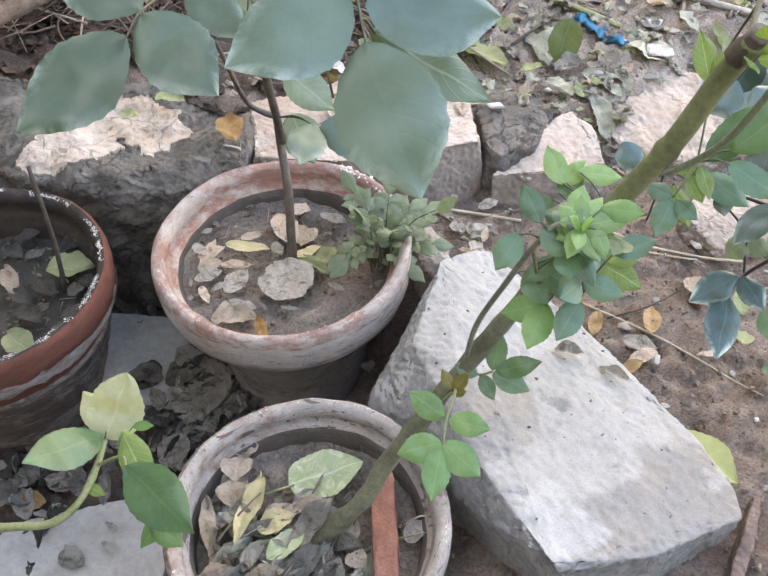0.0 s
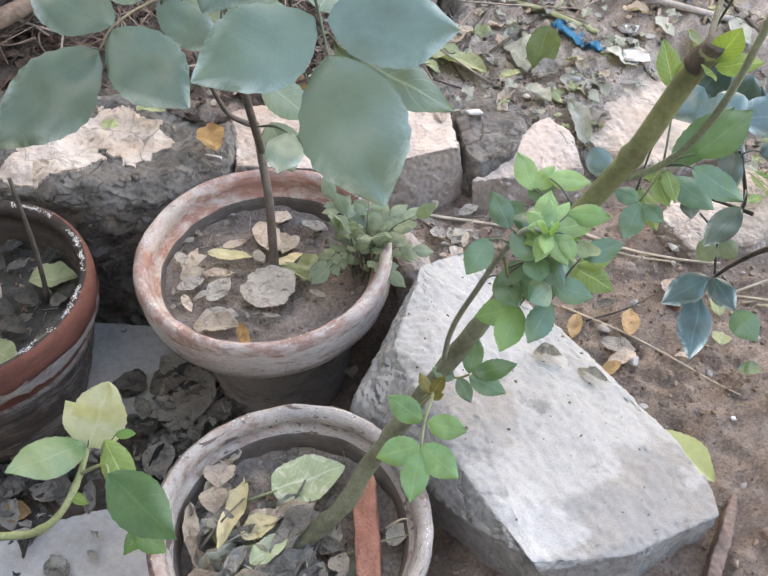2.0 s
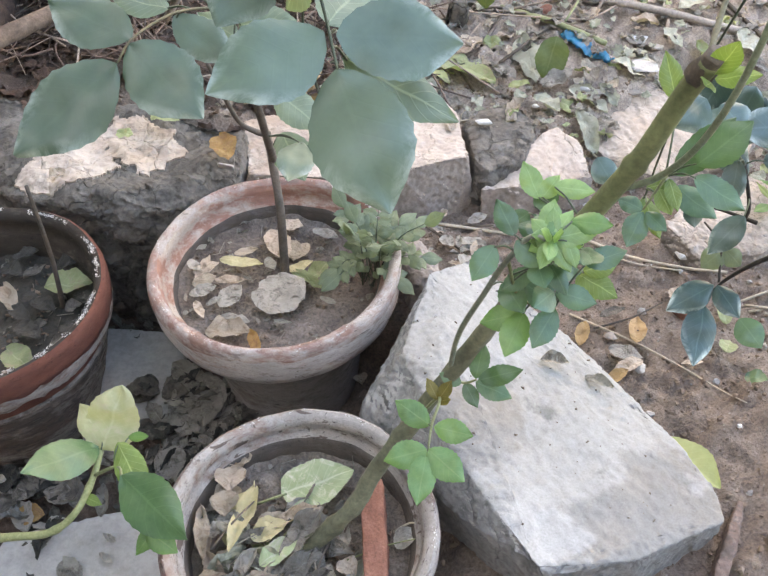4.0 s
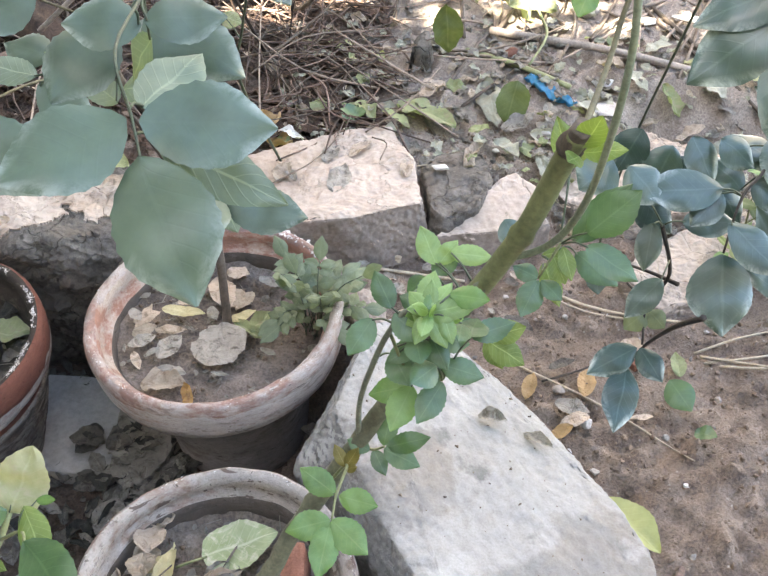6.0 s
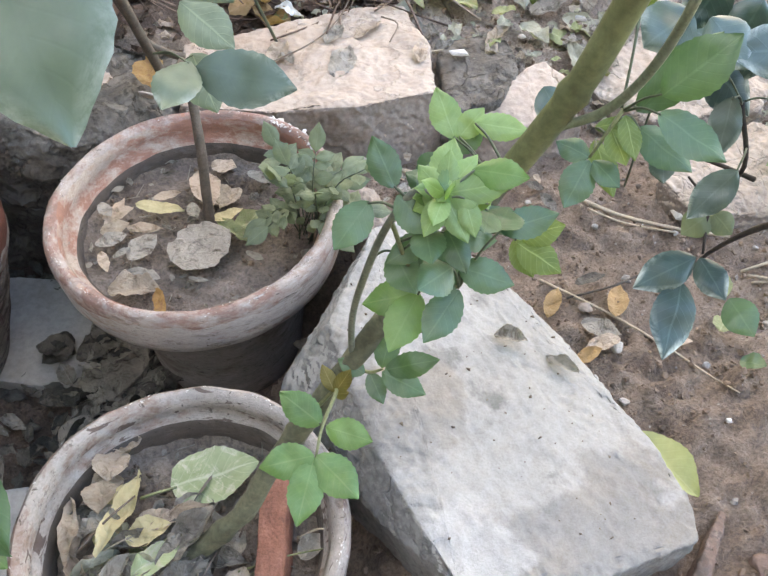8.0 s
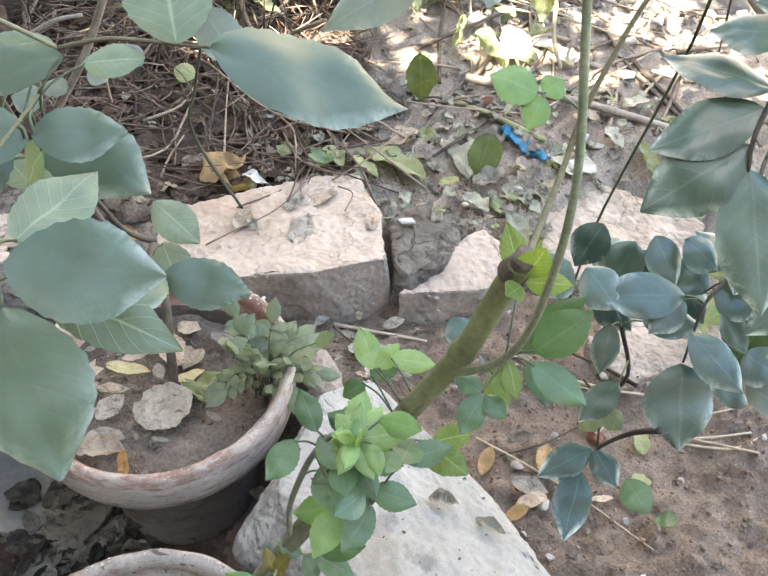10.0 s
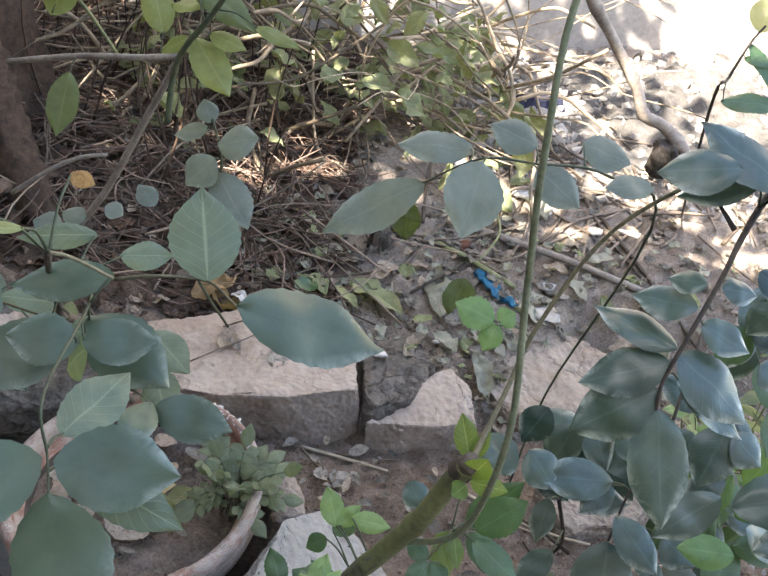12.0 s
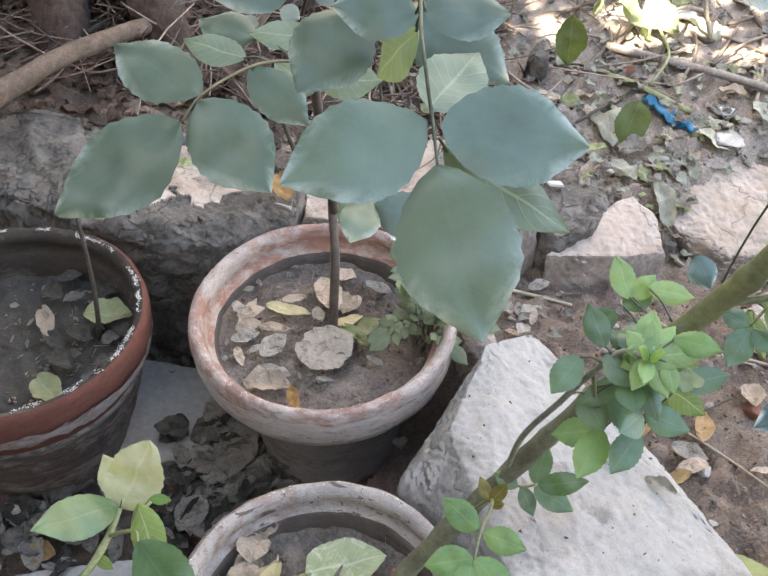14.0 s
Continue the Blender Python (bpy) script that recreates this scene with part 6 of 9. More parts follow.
blade(shrub_back, (-0.029, 0.769, 0.502), (0.012, 0.730, 0.469), 0.041, DULL, teeth=0.03)
blade(shrub_back, (-0.038, 0.780, 0.549), (-0.049, 0.793, 0.567), 0.022, DULL, teeth=0.03)
blade(shrub_back, (-0.042, 0.786, 0.540), (-0.077, 0.789, 0.525), 0.021, DULL, teeth=0.03)
blade(shrub_back, (-0.115, 0.856, 0.392), (-0.138, 0.870, 0.409), 0.026, DULL, teeth=0.03)
blade(shrub_back, (-0.195, 0.852, 0.361), (-0.228, 0.864, 0.358), 0.026, DULL, teeth=0.03)
blade(shrub_back, (-0.218, 0.836, 0.354), (-0.252, 0.840, 0.356), 0.034, DULL, teeth=0.03)
blade(shrub_back, (-0.171, 0.854, 0.384), (-0.150, 0.848, 0.377), 0.023, DULL, teeth=0.03)
blade(shrub_back, (-0.076, 0.837, 0.403), (-0.053, 0.831, 0.398), 0.022, WILTED, teeth=0.03)

seedling = thing("seedling", (-0.400, 0.400, -0.120), "young yellow-green plant with a bent pale stem", "plant")
part("stem", tube([(-0.348, 0.335, 0.089), (-0.304, 0.332, 0.102), (-0.265, 0.330, 0.115), (-0.240, 0.341, 0.133), (-0.227, 0.367, 0.150), (-0.224, 0.389, 0.157)], 0.0042, 0.0026, 8, 6, None, 0.1, 9), PALE_STEM, seedling)
part("leaf_stalk", tube([(-0.227, 0.367, 0.150), (-0.200, 0.362, 0.174), (-0.193, 0.349, 0.176)], 0.0018, 0.0012, 6), PALE_STEM, seedling)
blade(seedling, (-0.224, 0.388, 0.163), (-0.262, 0.333, 0.213), 0.036, MID, teeth=0.02)
blade(seedling, (-0.223, 0.389, 0.157), (-0.206, 0.432, 0.197), 0.050, YELLOW, teeth=0.03, point=0.45, shape=0.8, wave=0.09)
blade(seedling, (-0.203, 0.383, 0.180), (-0.170, 0.330, 0.173), 0.027, YOUNG, teeth=0.02)
blade(seedling, (-0.194, 0.351, 0.178), (-0.126, 0.282, 0.205), 0.044, MID, teeth=0.02)
blade(seedling, (-0.222, 0.394, 0.162), (-0.248, 0.426, 0.177), 0.026, YELLOW, teeth=0.02)
blade(seedling, (-0.197, 0.392, 0.174), (-0.177, 0.387, 0.184), 0.009, FRESH, teeth=0.02)
blade(seedling, (-0.164, 0.303, 0.176), (-0.136, 0.284, 0.173), 0.020, FRESH, teeth=0.02)
blade(seedling, (-0.236, 0.354, 0.138), (-0.217, 0.343, 0.142), 0.010, YOUNG, teeth=0.02)
blade(seedling, (-0.152, 0.309, 0.182), (-0.172, 0.287, 0.161), 0.016, FRESH)


def fallen(base, tip, width, material, label, up=(0, 0, 1), **more):
    h = noise.noise(Vector(base) * 131)
    more.setdefault("wave", 0.10 + 0.08 * abs(h))
    more.setdefault("teeth", 0.02)
    more.setdefault("droop", 0.15 * h)
    more.setdefault("fold", 0.14 + 0.34 * abs(h))
    more.setdefault("point", 0.60)
    more.setdefault("ragged", 0.14)
    more.setdefault("arch", 0.25 * noise.noise(Vector(base) * 53))
    more.setdefault("curl", 0.5 * noise.noise(Vector(base) * 77 + Vector((5, 0, 0))) + 0.2)
    return tagged(part("fallen_leaf", leaf(base, tip, width, (up[0] + 0.3 * h, up[1], up[2]), segs=20, **more), material, None), label, "leaf", "fallen leaves")


def chip(x, y, z, w, d, h, material, label, category, seed, name):
    bm = lump((w, d, h * 2), seed)
    bmesh.ops.bevel(bm, geom=bm.edges[:], offset=min(w, d, h) * 0.10, segments=1, affect='EDGES')
    base = rest(x, y) if z is None else Vector((x, y, z))
    bmesh.ops.transform(bm, matrix=Matrix.Translation(base + Vector((0, 0, h * 0.6 + 0.003))), verts=bm.verts)
    return single(name, bm, material, label, category)


# ---- fallen leaves, sticks and scraps ----
fallen((-0.171, 0.723, 0.071), (-0.115, 0.713, 0.074), 0.019, DRY_YELLOW, "pale yellow fallen leaf on the pot soil", fold=0.10, curl=0.08, ragged=0.10, wave=0.07, arch=0.12, point=0.56)
fallen((-0.112, 0.782, 0.071), (-0.086, 0.723, 0.074), 0.035, DRY, "curled tan dry leaf on the pot soil", fold=0.10, curl=0.08, ragged=0.10, wave=0.07, arch=0.12, point=0.56)
fallen((-0.098, 0.755, 0.071), (-0.069, 0.727, 0.074), 0.032, DRY, "curled tan dry leaf on the pot soil", fold=0.10, curl=0.08, ragged=0.10, wave=0.07, arch=0.12, point=0.56)
fallen((-0.063, 0.757, 0.071), (-0.078, 0.718, 0.074), 0.022, DRY, "curled tan dry leaf on the pot soil", fold=0.10, curl=0.08, ragged=0.10, wave=0.07, arch=0.12, point=0.56)
fallen((-0.100, 0.794, 0.071), (-0.069, 0.783, 0.074), 0.024, DRY, "curled tan dry leaf on the pot soil", fold=0.10, curl=0.08, ragged=0.10, wave=0.07, arch=0.12, point=0.56)
fallen((-0.084, 0.705, 0.071), (-0.053, 0.719, 0.074), 0.016, DRY_YELLOW, "pale yellow fallen leaf on the pot soil", fold=0.10, curl=0.08, ragged=0.10, wave=0.07, arch=0.12, point=0.56)
fallen((-0.057, 0.688, 0.071), (-0.033, 0.718, 0.074), 0.027, WILTED, "wilted greenish leaf on the pot soil")
fallen((-0.080, 0.707, 0.071), (-0.039, 0.672, 0.074), 0.016, WILTED, "wilted greenish leaf on the pot soil")
fallen((-0.117, 0.644, 0.071), (-0.063, 0.688, 0.074), 0.066, DRY_GREY, "broad grey brittle dead leaf on the pot soil", fold=0.04, curl=0.0, ragged=0.34, wave=0.06, arch=0.05, point=0.42, shape=0.95)
fallen((-0.160, 0.643, 0.071), (-0.139, 0.679, 0.074), 0.026, DRY_GREY, "grey brittle dead leaf on the pot soil", fold=0.10, curl=0.08, ragged=0.10, wave=0.07, arch=0.12, point=0.56)
fallen((-0.173, 0.689, 0.071), (-0.132, 0.684, 0.074), 0.015, DRY, "curled tan dry leaf on the pot soil", fold=0.10, curl=0.08, ragged=0.10, wave=0.07, arch=0.12, point=0.56)
fallen((-0.198, 0.678, 0.071), (-0.171, 0.693, 0.074), 0.021, DRY, "curled tan dry leaf on the pot soil", fold=0.10, curl=0.08, ragged=0.10, wave=0.07, arch=0.12, point=0.56)
fallen((-0.200, 0.662, 0.071), (-0.168, 0.675, 0.074), 0.020, DRY_GREY, "grey brittle dead leaf on the pot soil", fold=0.10, curl=0.08, ragged=0.10, wave=0.07, arch=0.12, point=0.56)
fallen((-0.201, 0.699, 0.071), (-0.170, 0.714, 0.074), 0.019, DRY, "curled tan dry leaf on the pot soil", fold=0.10, curl=0.08, ragged=0.10, wave=0.07, arch=0.12, point=0.56)
fallen((-0.195, 0.686, 0.071), (-0.183, 0.727, 0.074), 0.014, DRY, "curled tan dry leaf on the pot soil", fold=0.10, curl=0.08, ragged=0.10, wave=0.07, arch=0.12, point=0.56)
fallen((-0.173, 0.607, 0.069), (-0.118, 0.602, 0.072), 0.040, DRY, "pale tan torn leaf on the pot soil", ragged=0.4)
fallen((-0.158, 0.628, 0.071), (-0.122, 0.618, 0.074), 0.017, DRY_GREY, "grey brittle dead leaf on the pot soil", fold=0.10, curl=0.08, ragged=0.10, wave=0.07, arch=0.12, point=0.56)
fallen((-0.057, 0.783, 0.071), (-0.023, 0.764, 0.074), 0.018, DRY_GREY, "grey brittle dead leaf on the pot soil", fold=0.10, curl=0.08, ragged=0.10, wave=0.07, arch=0.12, point=0.56)
fallen((-0.209, 0.722, 0.071), (-0.192, 0.699, 0.074), 0.015, DRY_GREY, "grey brittle dead leaf on the pot soil", fold=0.10, curl=0.08, ragged=0.10, wave=0.07, arch=0.12, point=0.56)
fallen((-0.191, 0.652, 0.071), (-0.177, 0.624, 0.074), 0.012, DRY, "curled tan dry leaf on the pot soil", fold=0.10, curl=0.08, ragged=0.10, wave=0.07, arch=0.12, point=0.56)
fallen((-0.154, 0.734, 0.071), (-0.124, 0.740, 0.074), 0.014, DRY, "curled tan dry leaf on the pot soil", fold=0.10, curl=0.08, ragged=0.10, wave=0.07, arch=0.12, point=0.56)
fallen((-0.112, 0.728, 0.071), (-0.100, 0.702, 0.074), 0.015, DRY_GREY, "grey brittle dead leaf on the pot soil", fold=0.10, curl=0.08, ragged=0.10, wave=0.07, arch=0.12, point=0.56)
fallen((-0.042, 0.662, 0.071), (-0.021, 0.647, 0.074), 0.009, DRY_GREY, "grey brittle dead leaf on the pot soil", fold=0.10, curl=0.08, ragged=0.10, wave=0.07, arch=0.12, point=0.56)
fallen((-0.177, 0.645, 0.071), (-0.161, 0.657, 0.074), 0.009, DRY_GREY, "grey brittle dead leaf on the pot soil", fold=0.10, curl=0.08, ragged=0.10, wave=0.07, arch=0.12, point=0.56)
fallen((-0.095, 0.623, 0.071), (-0.072, 0.616, 0.074), 0.006, DRY_GREY, "grey brittle dead leaf on the pot soil", fold=0.10, curl=0.08, ragged=0.10, wave=0.07, arch=0.12, point=0.56)
fallen((-0.118, 0.591, 0.089), (-0.103, 0.557, 0.092), 0.016, ORANGE, "orange leaf leaning on the pot rim", up=(0.0, -0.8, 0.6))
fallen((-0.067, 0.394, 0.072), (0.004, 0.418, 0.078), 0.052, PALE_WILT, "large wilted pale green leaf with a long stalk", point=0.5, shape=0.74, ragged=0.05, curl=0.05, fold=0.12, arch=0.1, wave=0.05, droop=0.0)
fallen((-0.133, 0.414, 0.070), (-0.107, 0.429, 0.073), 0.030, DRY, "curled tan dry leaf on the pot soil")
fallen((-0.131, 0.383, 0.070), (-0.107, 0.399, 0.073), 0.031, DRY, "curled tan dry leaf on the pot soil")
fallen((-0.115, 0.340, 0.070), (-0.094, 0.405, 0.073), 0.025, DRY_YELLOW, "pale yellow fallen leaf on the pot soil")
fallen((-0.145, 0.375, 0.070), (-0.130, 0.328, 0.073), 0.017, DRY, "curled tan dry leaf on the pot soil")
fallen((-0.092, 0.343, 0.070), (-0.050, 0.348, 0.073), 0.030, WILTED, "wilted greenish leaf on the pot soil")
fallen((-0.089, 0.358, 0.070), (-0.054, 0.369, 0.073), 0.024, DRY, "curled tan dry leaf on the pot soil")
fallen((-0.125, 0.353, 0.070), (-0.101, 0.375, 0.073), 0.022, DRY_GREY, "grey brittle dead leaf on the pot soil")
fallen((-0.100, 0.328, 0.070), (-0.077, 0.313, 0.073), 0.031, DRY_GREY, "grey brittle dead leaf on the pot soil")
fallen((-0.061, 0.369, 0.070), (-0.038, 0.387, 0.073), 0.019, DRY_GREY, "grey brittle dead leaf on the pot soil")
fallen((-0.078, 0.325, 0.070), (-0.052, 0.306, 0.073), 0.023, DRY, "curled tan dry leaf on the pot soil")
fallen((-0.122, 0.329, 0.070), (-0.110, 0.306, 0.073), 0.017, DRY_GREY, "grey brittle dead leaf on the pot soil")
fallen((-0.046, 0.359, 0.070), (-0.019, 0.369, 0.073), 0.023, DRY_GREY, "grey brittle dead leaf on the pot soil")
fallen((-0.036, 0.339, 0.070), (-0.054, 0.325, 0.073), 0.020, DRY_GREY, "grey brittle dead leaf on the pot soil")
fallen((0.046, 0.339, 0.070), (0.061, 0.359, 0.073), 0.021, DRY_GREY, "grey brittle dead leaf on the pot soil")
fallen((-0.013, 0.334, 0.070), (0.000, 0.359, 0.073), 0.021, DRY_GREY, "grey brittle dead leaf on the pot soil")
fallen((-0.083, 0.359, 0.074), (-0.036, 0.339, 0.077), 0.029, ROT_GREY, "crumpled brown dead leaf on the pot soil", wave=0.18)
fallen((-0.033, 0.385, 0.074), (-0.046, 0.344, 0.077), 0.023, ROT_GREY, "crumpled brown dead leaf on the pot soil", wave=0.18)
fallen((-0.049, 0.330, 0.074), (-0.017, 0.306, 0.077), 0.028, ROT_GREY, "crumpled brown dead leaf on the pot soil", wave=0.18)
fallen((-0.108, 0.329, 0.074), (-0.070, 0.302, 0.077), 0.030, ROT_GREY, "crumpled brown dead leaf on the pot soil", wave=0.18)
fallen((-0.123, 0.422, 0.074), (-0.100, 0.436, 0.077), 0.022, DRY, "crumpled brown dead leaf on the pot soil", wave=0.18)
fallen((-0.008, 0.325, 0.074), (0.008, 0.309, 0.077), 0.022, DRY, "crumpled brown dead leaf on the pot soil", wave=0.18)
fallen((-0.133, 0.349, 0.074), (-0.116, 0.359, 0.077), 0.016, DRY_GREY, "crumpled brown dead leaf on the pot soil", wave=0.18)
cr = random.Random(47)
for k in range(34):
    x, y = -0.062 + cr.gauss(0, 0.036), 0.318 + cr.gauss(0, 0.034)
    if (x + 0.0445) ** 2 + (y - 0.347) ** 2 > 0.0088:
        continue
    ang = cr.uniform(0.2, 1.4) if k % 3 else cr.uniform(0, 6.28)
    size = cr.uniform(0.034, 0.062)
    lift = 0.066 + cr.uniform(0, 0.012)
    d = Vector((math.cos(ang), math.sin(ang), cr.uniform(-0.12, 0.22))) * size
    b = Vector((x, y, lift)) - d / 2
    fallen(b, b + d, size * cr.uniform(0.28, 0.55), cr.choice((ROT_GREY, DRY_GREY, ROT_GREY, DRY, PALE_DRY, DARK_LITTER)), "curled brittle dead leaf heaped in the pot", wave=cr.uniform(0.08, 0.2), curl=cr.uniform(0.3, 1.1), fold=cr.uniform(0.2, 0.7), ragged=0.22)
for k in range(9):
    x, y = -0.055 + cr.gauss(0, 0.035), 0.325 + cr.gauss(0, 0.03)
    ang = cr.uniform(0, 6.28)
    d = Vector((math.cos(ang), math.sin(ang), 0)) * cr.uniform(0.02, 0.04)
    q = Vector((x, y, 0.076))
    single("leaf_stalk", tube([q - d, q + Vector((0, 0, 0.006)), q + d], 0.0009, 0.0006, 6, 4), cr.choice((PALE_STEM, TWIG, STRAW)), "thin dry leaf stalk in the pot litter", "leaf stalk")
single("leaf_stalk", tube([(-0.090, 0.383, 0.072), (-0.076, 0.388, 0.074), (-0.062, 0.394, 0.073)], 0.0016, 0.0012, 6, 4), PALE_STEM, "pale stalk of the large wilted leaf", "leaf stalk")
single("root", tube([(0.043, 0.356, 0.070), (0.058, 0.360, 0.080), (0.068, 0.361, 0.075)], 0.0012, 0.0008, 6, 4), STRAW, "thin dry root curling from the soil", "root")
for base, tip, width, mat_, lab, curl in (((-0.119, 0.424, 0.078), (-0.116, 0.392, 0.080), 0.034, DRY, "tan dry leaf on the pot soil", 0.2),
                                          ((-0.121, 0.393, 0.080), (-0.118, 0.364, 0.082), 0.031, DRY, "small round tan leaf on the pot soil", 0.3),
                                          ((-0.091, 0.396, 0.082), (-0.110, 0.327, 0.086), 0.021, DRY_YELLOW, "long folded yellowish dead leaf in the pot", 0.2),
                                          ((-0.142, 0.376, 0.082), (-0.131, 0.319, 0.080), 0.017, DRY, "narrow curled whitish leaf along the pot wall", 0.5),
                                          ((-0.080, 0.315, 0.084), (-0.047, 0.342, 0.086), 0.024, PALE_WILT, "pale green dead leaf in the pot litter", 0.2),
                                          ((-0.126, 0.366, 0.078), (-0.094, 0.345, 0.080), 0.026, DRY_GREY, "grey-tan dead leaf in the pot litter", 0.3),
                                          ((-0.091, 0.343, 0.080), (-0.058, 0.358, 0.084), 0.026, DRY_YELLOW, "yellow-grey dead leaf in the pot litter", 0.4),
                                          ((-0.061, 0.320, 0.080), (-0.022, 0.374, 0.088), 0.032, ROT_GREY, "large curled grey-brown leaf leaning on the cane", 0.8),
                                          ((-0.074, 0.353, 0.082), (-0.030, 0.374, 0.086), 0.018, DRY, "folded brown dead leaf in the pot litter", 0.7),
                                          ((-0.101, 0.304, 0.080), (-0.084, 0.332, 0.084), 0.022, DRY_GREY, "curled grey leaf in the pot litter", 0.9)):
    fallen(base, tip, width, mat_, lab, wave=0.12, curl=curl, fold=0.22, ragged=0.12, point=0.6)
single("twig", tube([(-0.126, 0.330, 0.084), (-0.108, 0.356, 0.088), (-0.090, 0.381, 0.084)], 0.0012, 0.0008, 6, 4), TWIG, "thin bent twig in the pot litter", "twig")
fallen((-0.200, 0.674, -0.105), (-0.194, 0.586, -0.101), 0.058, ROT_GREY, "large flat grey rotting leaf on the sunk floor", wave=0.05, curl=0.05, fold=0.05, ragged=0.10, point=0.55, arch=0.0)
fallen((-0.222, 0.560, -0.104), (-0.236, 0.508, -0.101), 0.040, ROT_GREY, "flat grey rotting leaf on the sunk floor", wave=0.07, curl=0.1, fold=0.05, ragged=0.15, arch=0.0)
SHARD = ((0.023, 0.380, 0.085), (0.026, 0.303, 0.085))
fallen((-0.386, 0.691, 0.052), (-0.327, 0.695, 0.055), 0.042, WILTED, "pale green wilted leaf on the pot soil")
fallen((-0.402, 0.590, 0.052), (-0.363, 0.557, 0.055), 0.032, WILTED, "wilted greenish leaf on the pot soil")
fallen((-0.437, 0.692, 0.052), (-0.406, 0.641, 0.055), 0.021, DRY, "curled tan dry leaf on the pot soil")
fallen((-0.421, 0.658, 0.052), (-0.384, 0.628, 0.055), 0.020, BLACK_LITTER, "grey brittle dead leaf on the pot soil")
fallen((-0.382, 0.620, 0.052), (-0.364, 0.628, 0.055), 0.017, DARK_LITTER, "grey brittle dead leaf on the pot soil")
fallen((-0.350, 0.651, 0.052), (-0.331, 0.659, 0.055), 0.020, DARK_LITTER, "grey brittle dead leaf on the pot soil")
fallen((-0.440, 0.741, 0.052), (-0.409, 0.751, 0.055), 0.021, BLACK_LITTER, "grey brittle dead leaf on the pot soil")
fallen((-0.351, 0.591, 0.052), (-0.340, 0.613, 0.055), 0.015, DARK_LITTER, "grey brittle dead leaf on the pot soil")
fallen((-0.417, 0.703, 0.052), (-0.392, 0.725, 0.055), 0.014, DARK_LITTER, "grey brittle dead leaf on the pot soil")
fallen((-0.423, 0.769, 0.052), (-0.389, 0.760, 0.055), 0.016, DARK_LITTER, "grey brittle dead leaf on the pot soil")
fallen((-0.394, 0.666, 0.052), (-0.360, 0.647, 0.055), 0.026, BLACK_LITTER, "grey brittle dead leaf on the pot soil")
fallen((-0.380, 0.725, 0.052), (-0.354, 0.743, 0.055), 0.024, BLACK_LITTER, "grey brittle dead leaf on the pot soil")
fallen((-0.401, 0.627, 0.052), (-0.366, 0.605, 0.055), 0.028, BLACK_LITTER, "grey brittle dead leaf on the pot soil")
fallen((-0.350, 0.628, 0.052), (-0.318, 0.613, 0.055), 0.024, BLACK_LITTER, "grey brittle dead leaf on the pot soil")
fallen((-0.447, 0.724, 0.052), (-0.418, 0.707, 0.055), 0.025, BLACK_LITTER, "grey brittle dead leaf on the pot soil")
fallen((-0.357, 0.570, 0.052), (-0.333, 0.584, 0.055), 0.025, BLACK_LITTER, "grey brittle dead leaf on the pot soil")
fallen((-0.346, 0.683, 0.052), (-0.320, 0.660, 0.055), 0.019, BLACK_LITTER, "grey brittle dead leaf on the pot soil")
single("dry_stem", tube([(-0.359, 0.666, 0.040), (-0.355, 0.674, 0.122), (-0.359, 0.684, 0.218)], 0.0032, 0.0022, 8, 5, None, 0.2), STEM, "bare dark dead stem standing in the pot", "stem")
fallen((-0.404, 0.469, -0.114), (-0.368, 0.467, -0.111), 0.028, ORANGE, "orange-yellow fallen leaf on the slab", wave=0.08)
fallen((-0.259, 0.658, -0.115), (-0.233, 0.679, -0.112), 0.027, DARK_LITTER, "dark crinkled rotting leaf on the sunk floor", wave=0.08, fold=0.0, point=0.55, ragged=0.35, curl=0.0, arch=0.0, droop=0.0)
fallen((-0.226, 0.634, -0.115), (-0.190, 0.659, -0.112), 0.031, ROT_GREY, "dark crinkled rotting leaf on the sunk floor", wave=0.08, fold=0.0, point=0.55, ragged=0.35, curl=0.0, arch=0.0, droop=0.0)
fallen((-0.234, 0.603, -0.115), (-0.197, 0.611, -0.112), 0.026, DARK_LITTER, "dark crinkled rotting leaf on the sunk floor", wave=0.08, fold=0.0, point=0.55, ragged=0.35, curl=0.0, arch=0.0, droop=0.0)
fallen((-0.203, 0.659, -0.115), (-0.162, 0.643, -0.112), 0.027, DARK_LITTER, "dark crinkled rotting leaf on the sunk floor", wave=0.08, fold=0.0, point=0.55, ragged=0.35, curl=0.0, arch=0.0, droop=0.0)
fallen((-0.249, 0.580, -0.115), (-0.212, 0.558, -0.112), 0.025, DARK_LITTER, "dark crinkled rotting leaf on the sunk floor", wave=0.08, fold=0.0, point=0.55, ragged=0.35, curl=0.0, arch=0.0, droop=0.0)
fallen((-0.264, 0.558, -0.115), (-0.224, 0.537, -0.112), 0.029, ROT_GREY, "dark crinkled rotting leaf on the sunk floor", wave=0.08, fold=0.0, point=0.55, ragged=0.35, curl=0.0, arch=0.0, droop=0.0)
fallen((-0.246, 0.523, -0.115), (-0.213, 0.544, -0.112), 0.025, DRY_GREY, "dark crinkled rotting leaf on the sunk floor", wave=0.08, fold=0.0, point=0.55, ragged=0.35, curl=0.0, arch=0.0, droop=0.0)
fallen((-0.418, 0.495, -0.115), (-0.384, 0.522, -0.112), 0.024, ROT_GREY, "dark crinkled rotting leaf on the sunk floor", wave=0.08, fold=0.0, point=0.55, ragged=0.35, curl=0.0, arch=0.0, droop=0.0)
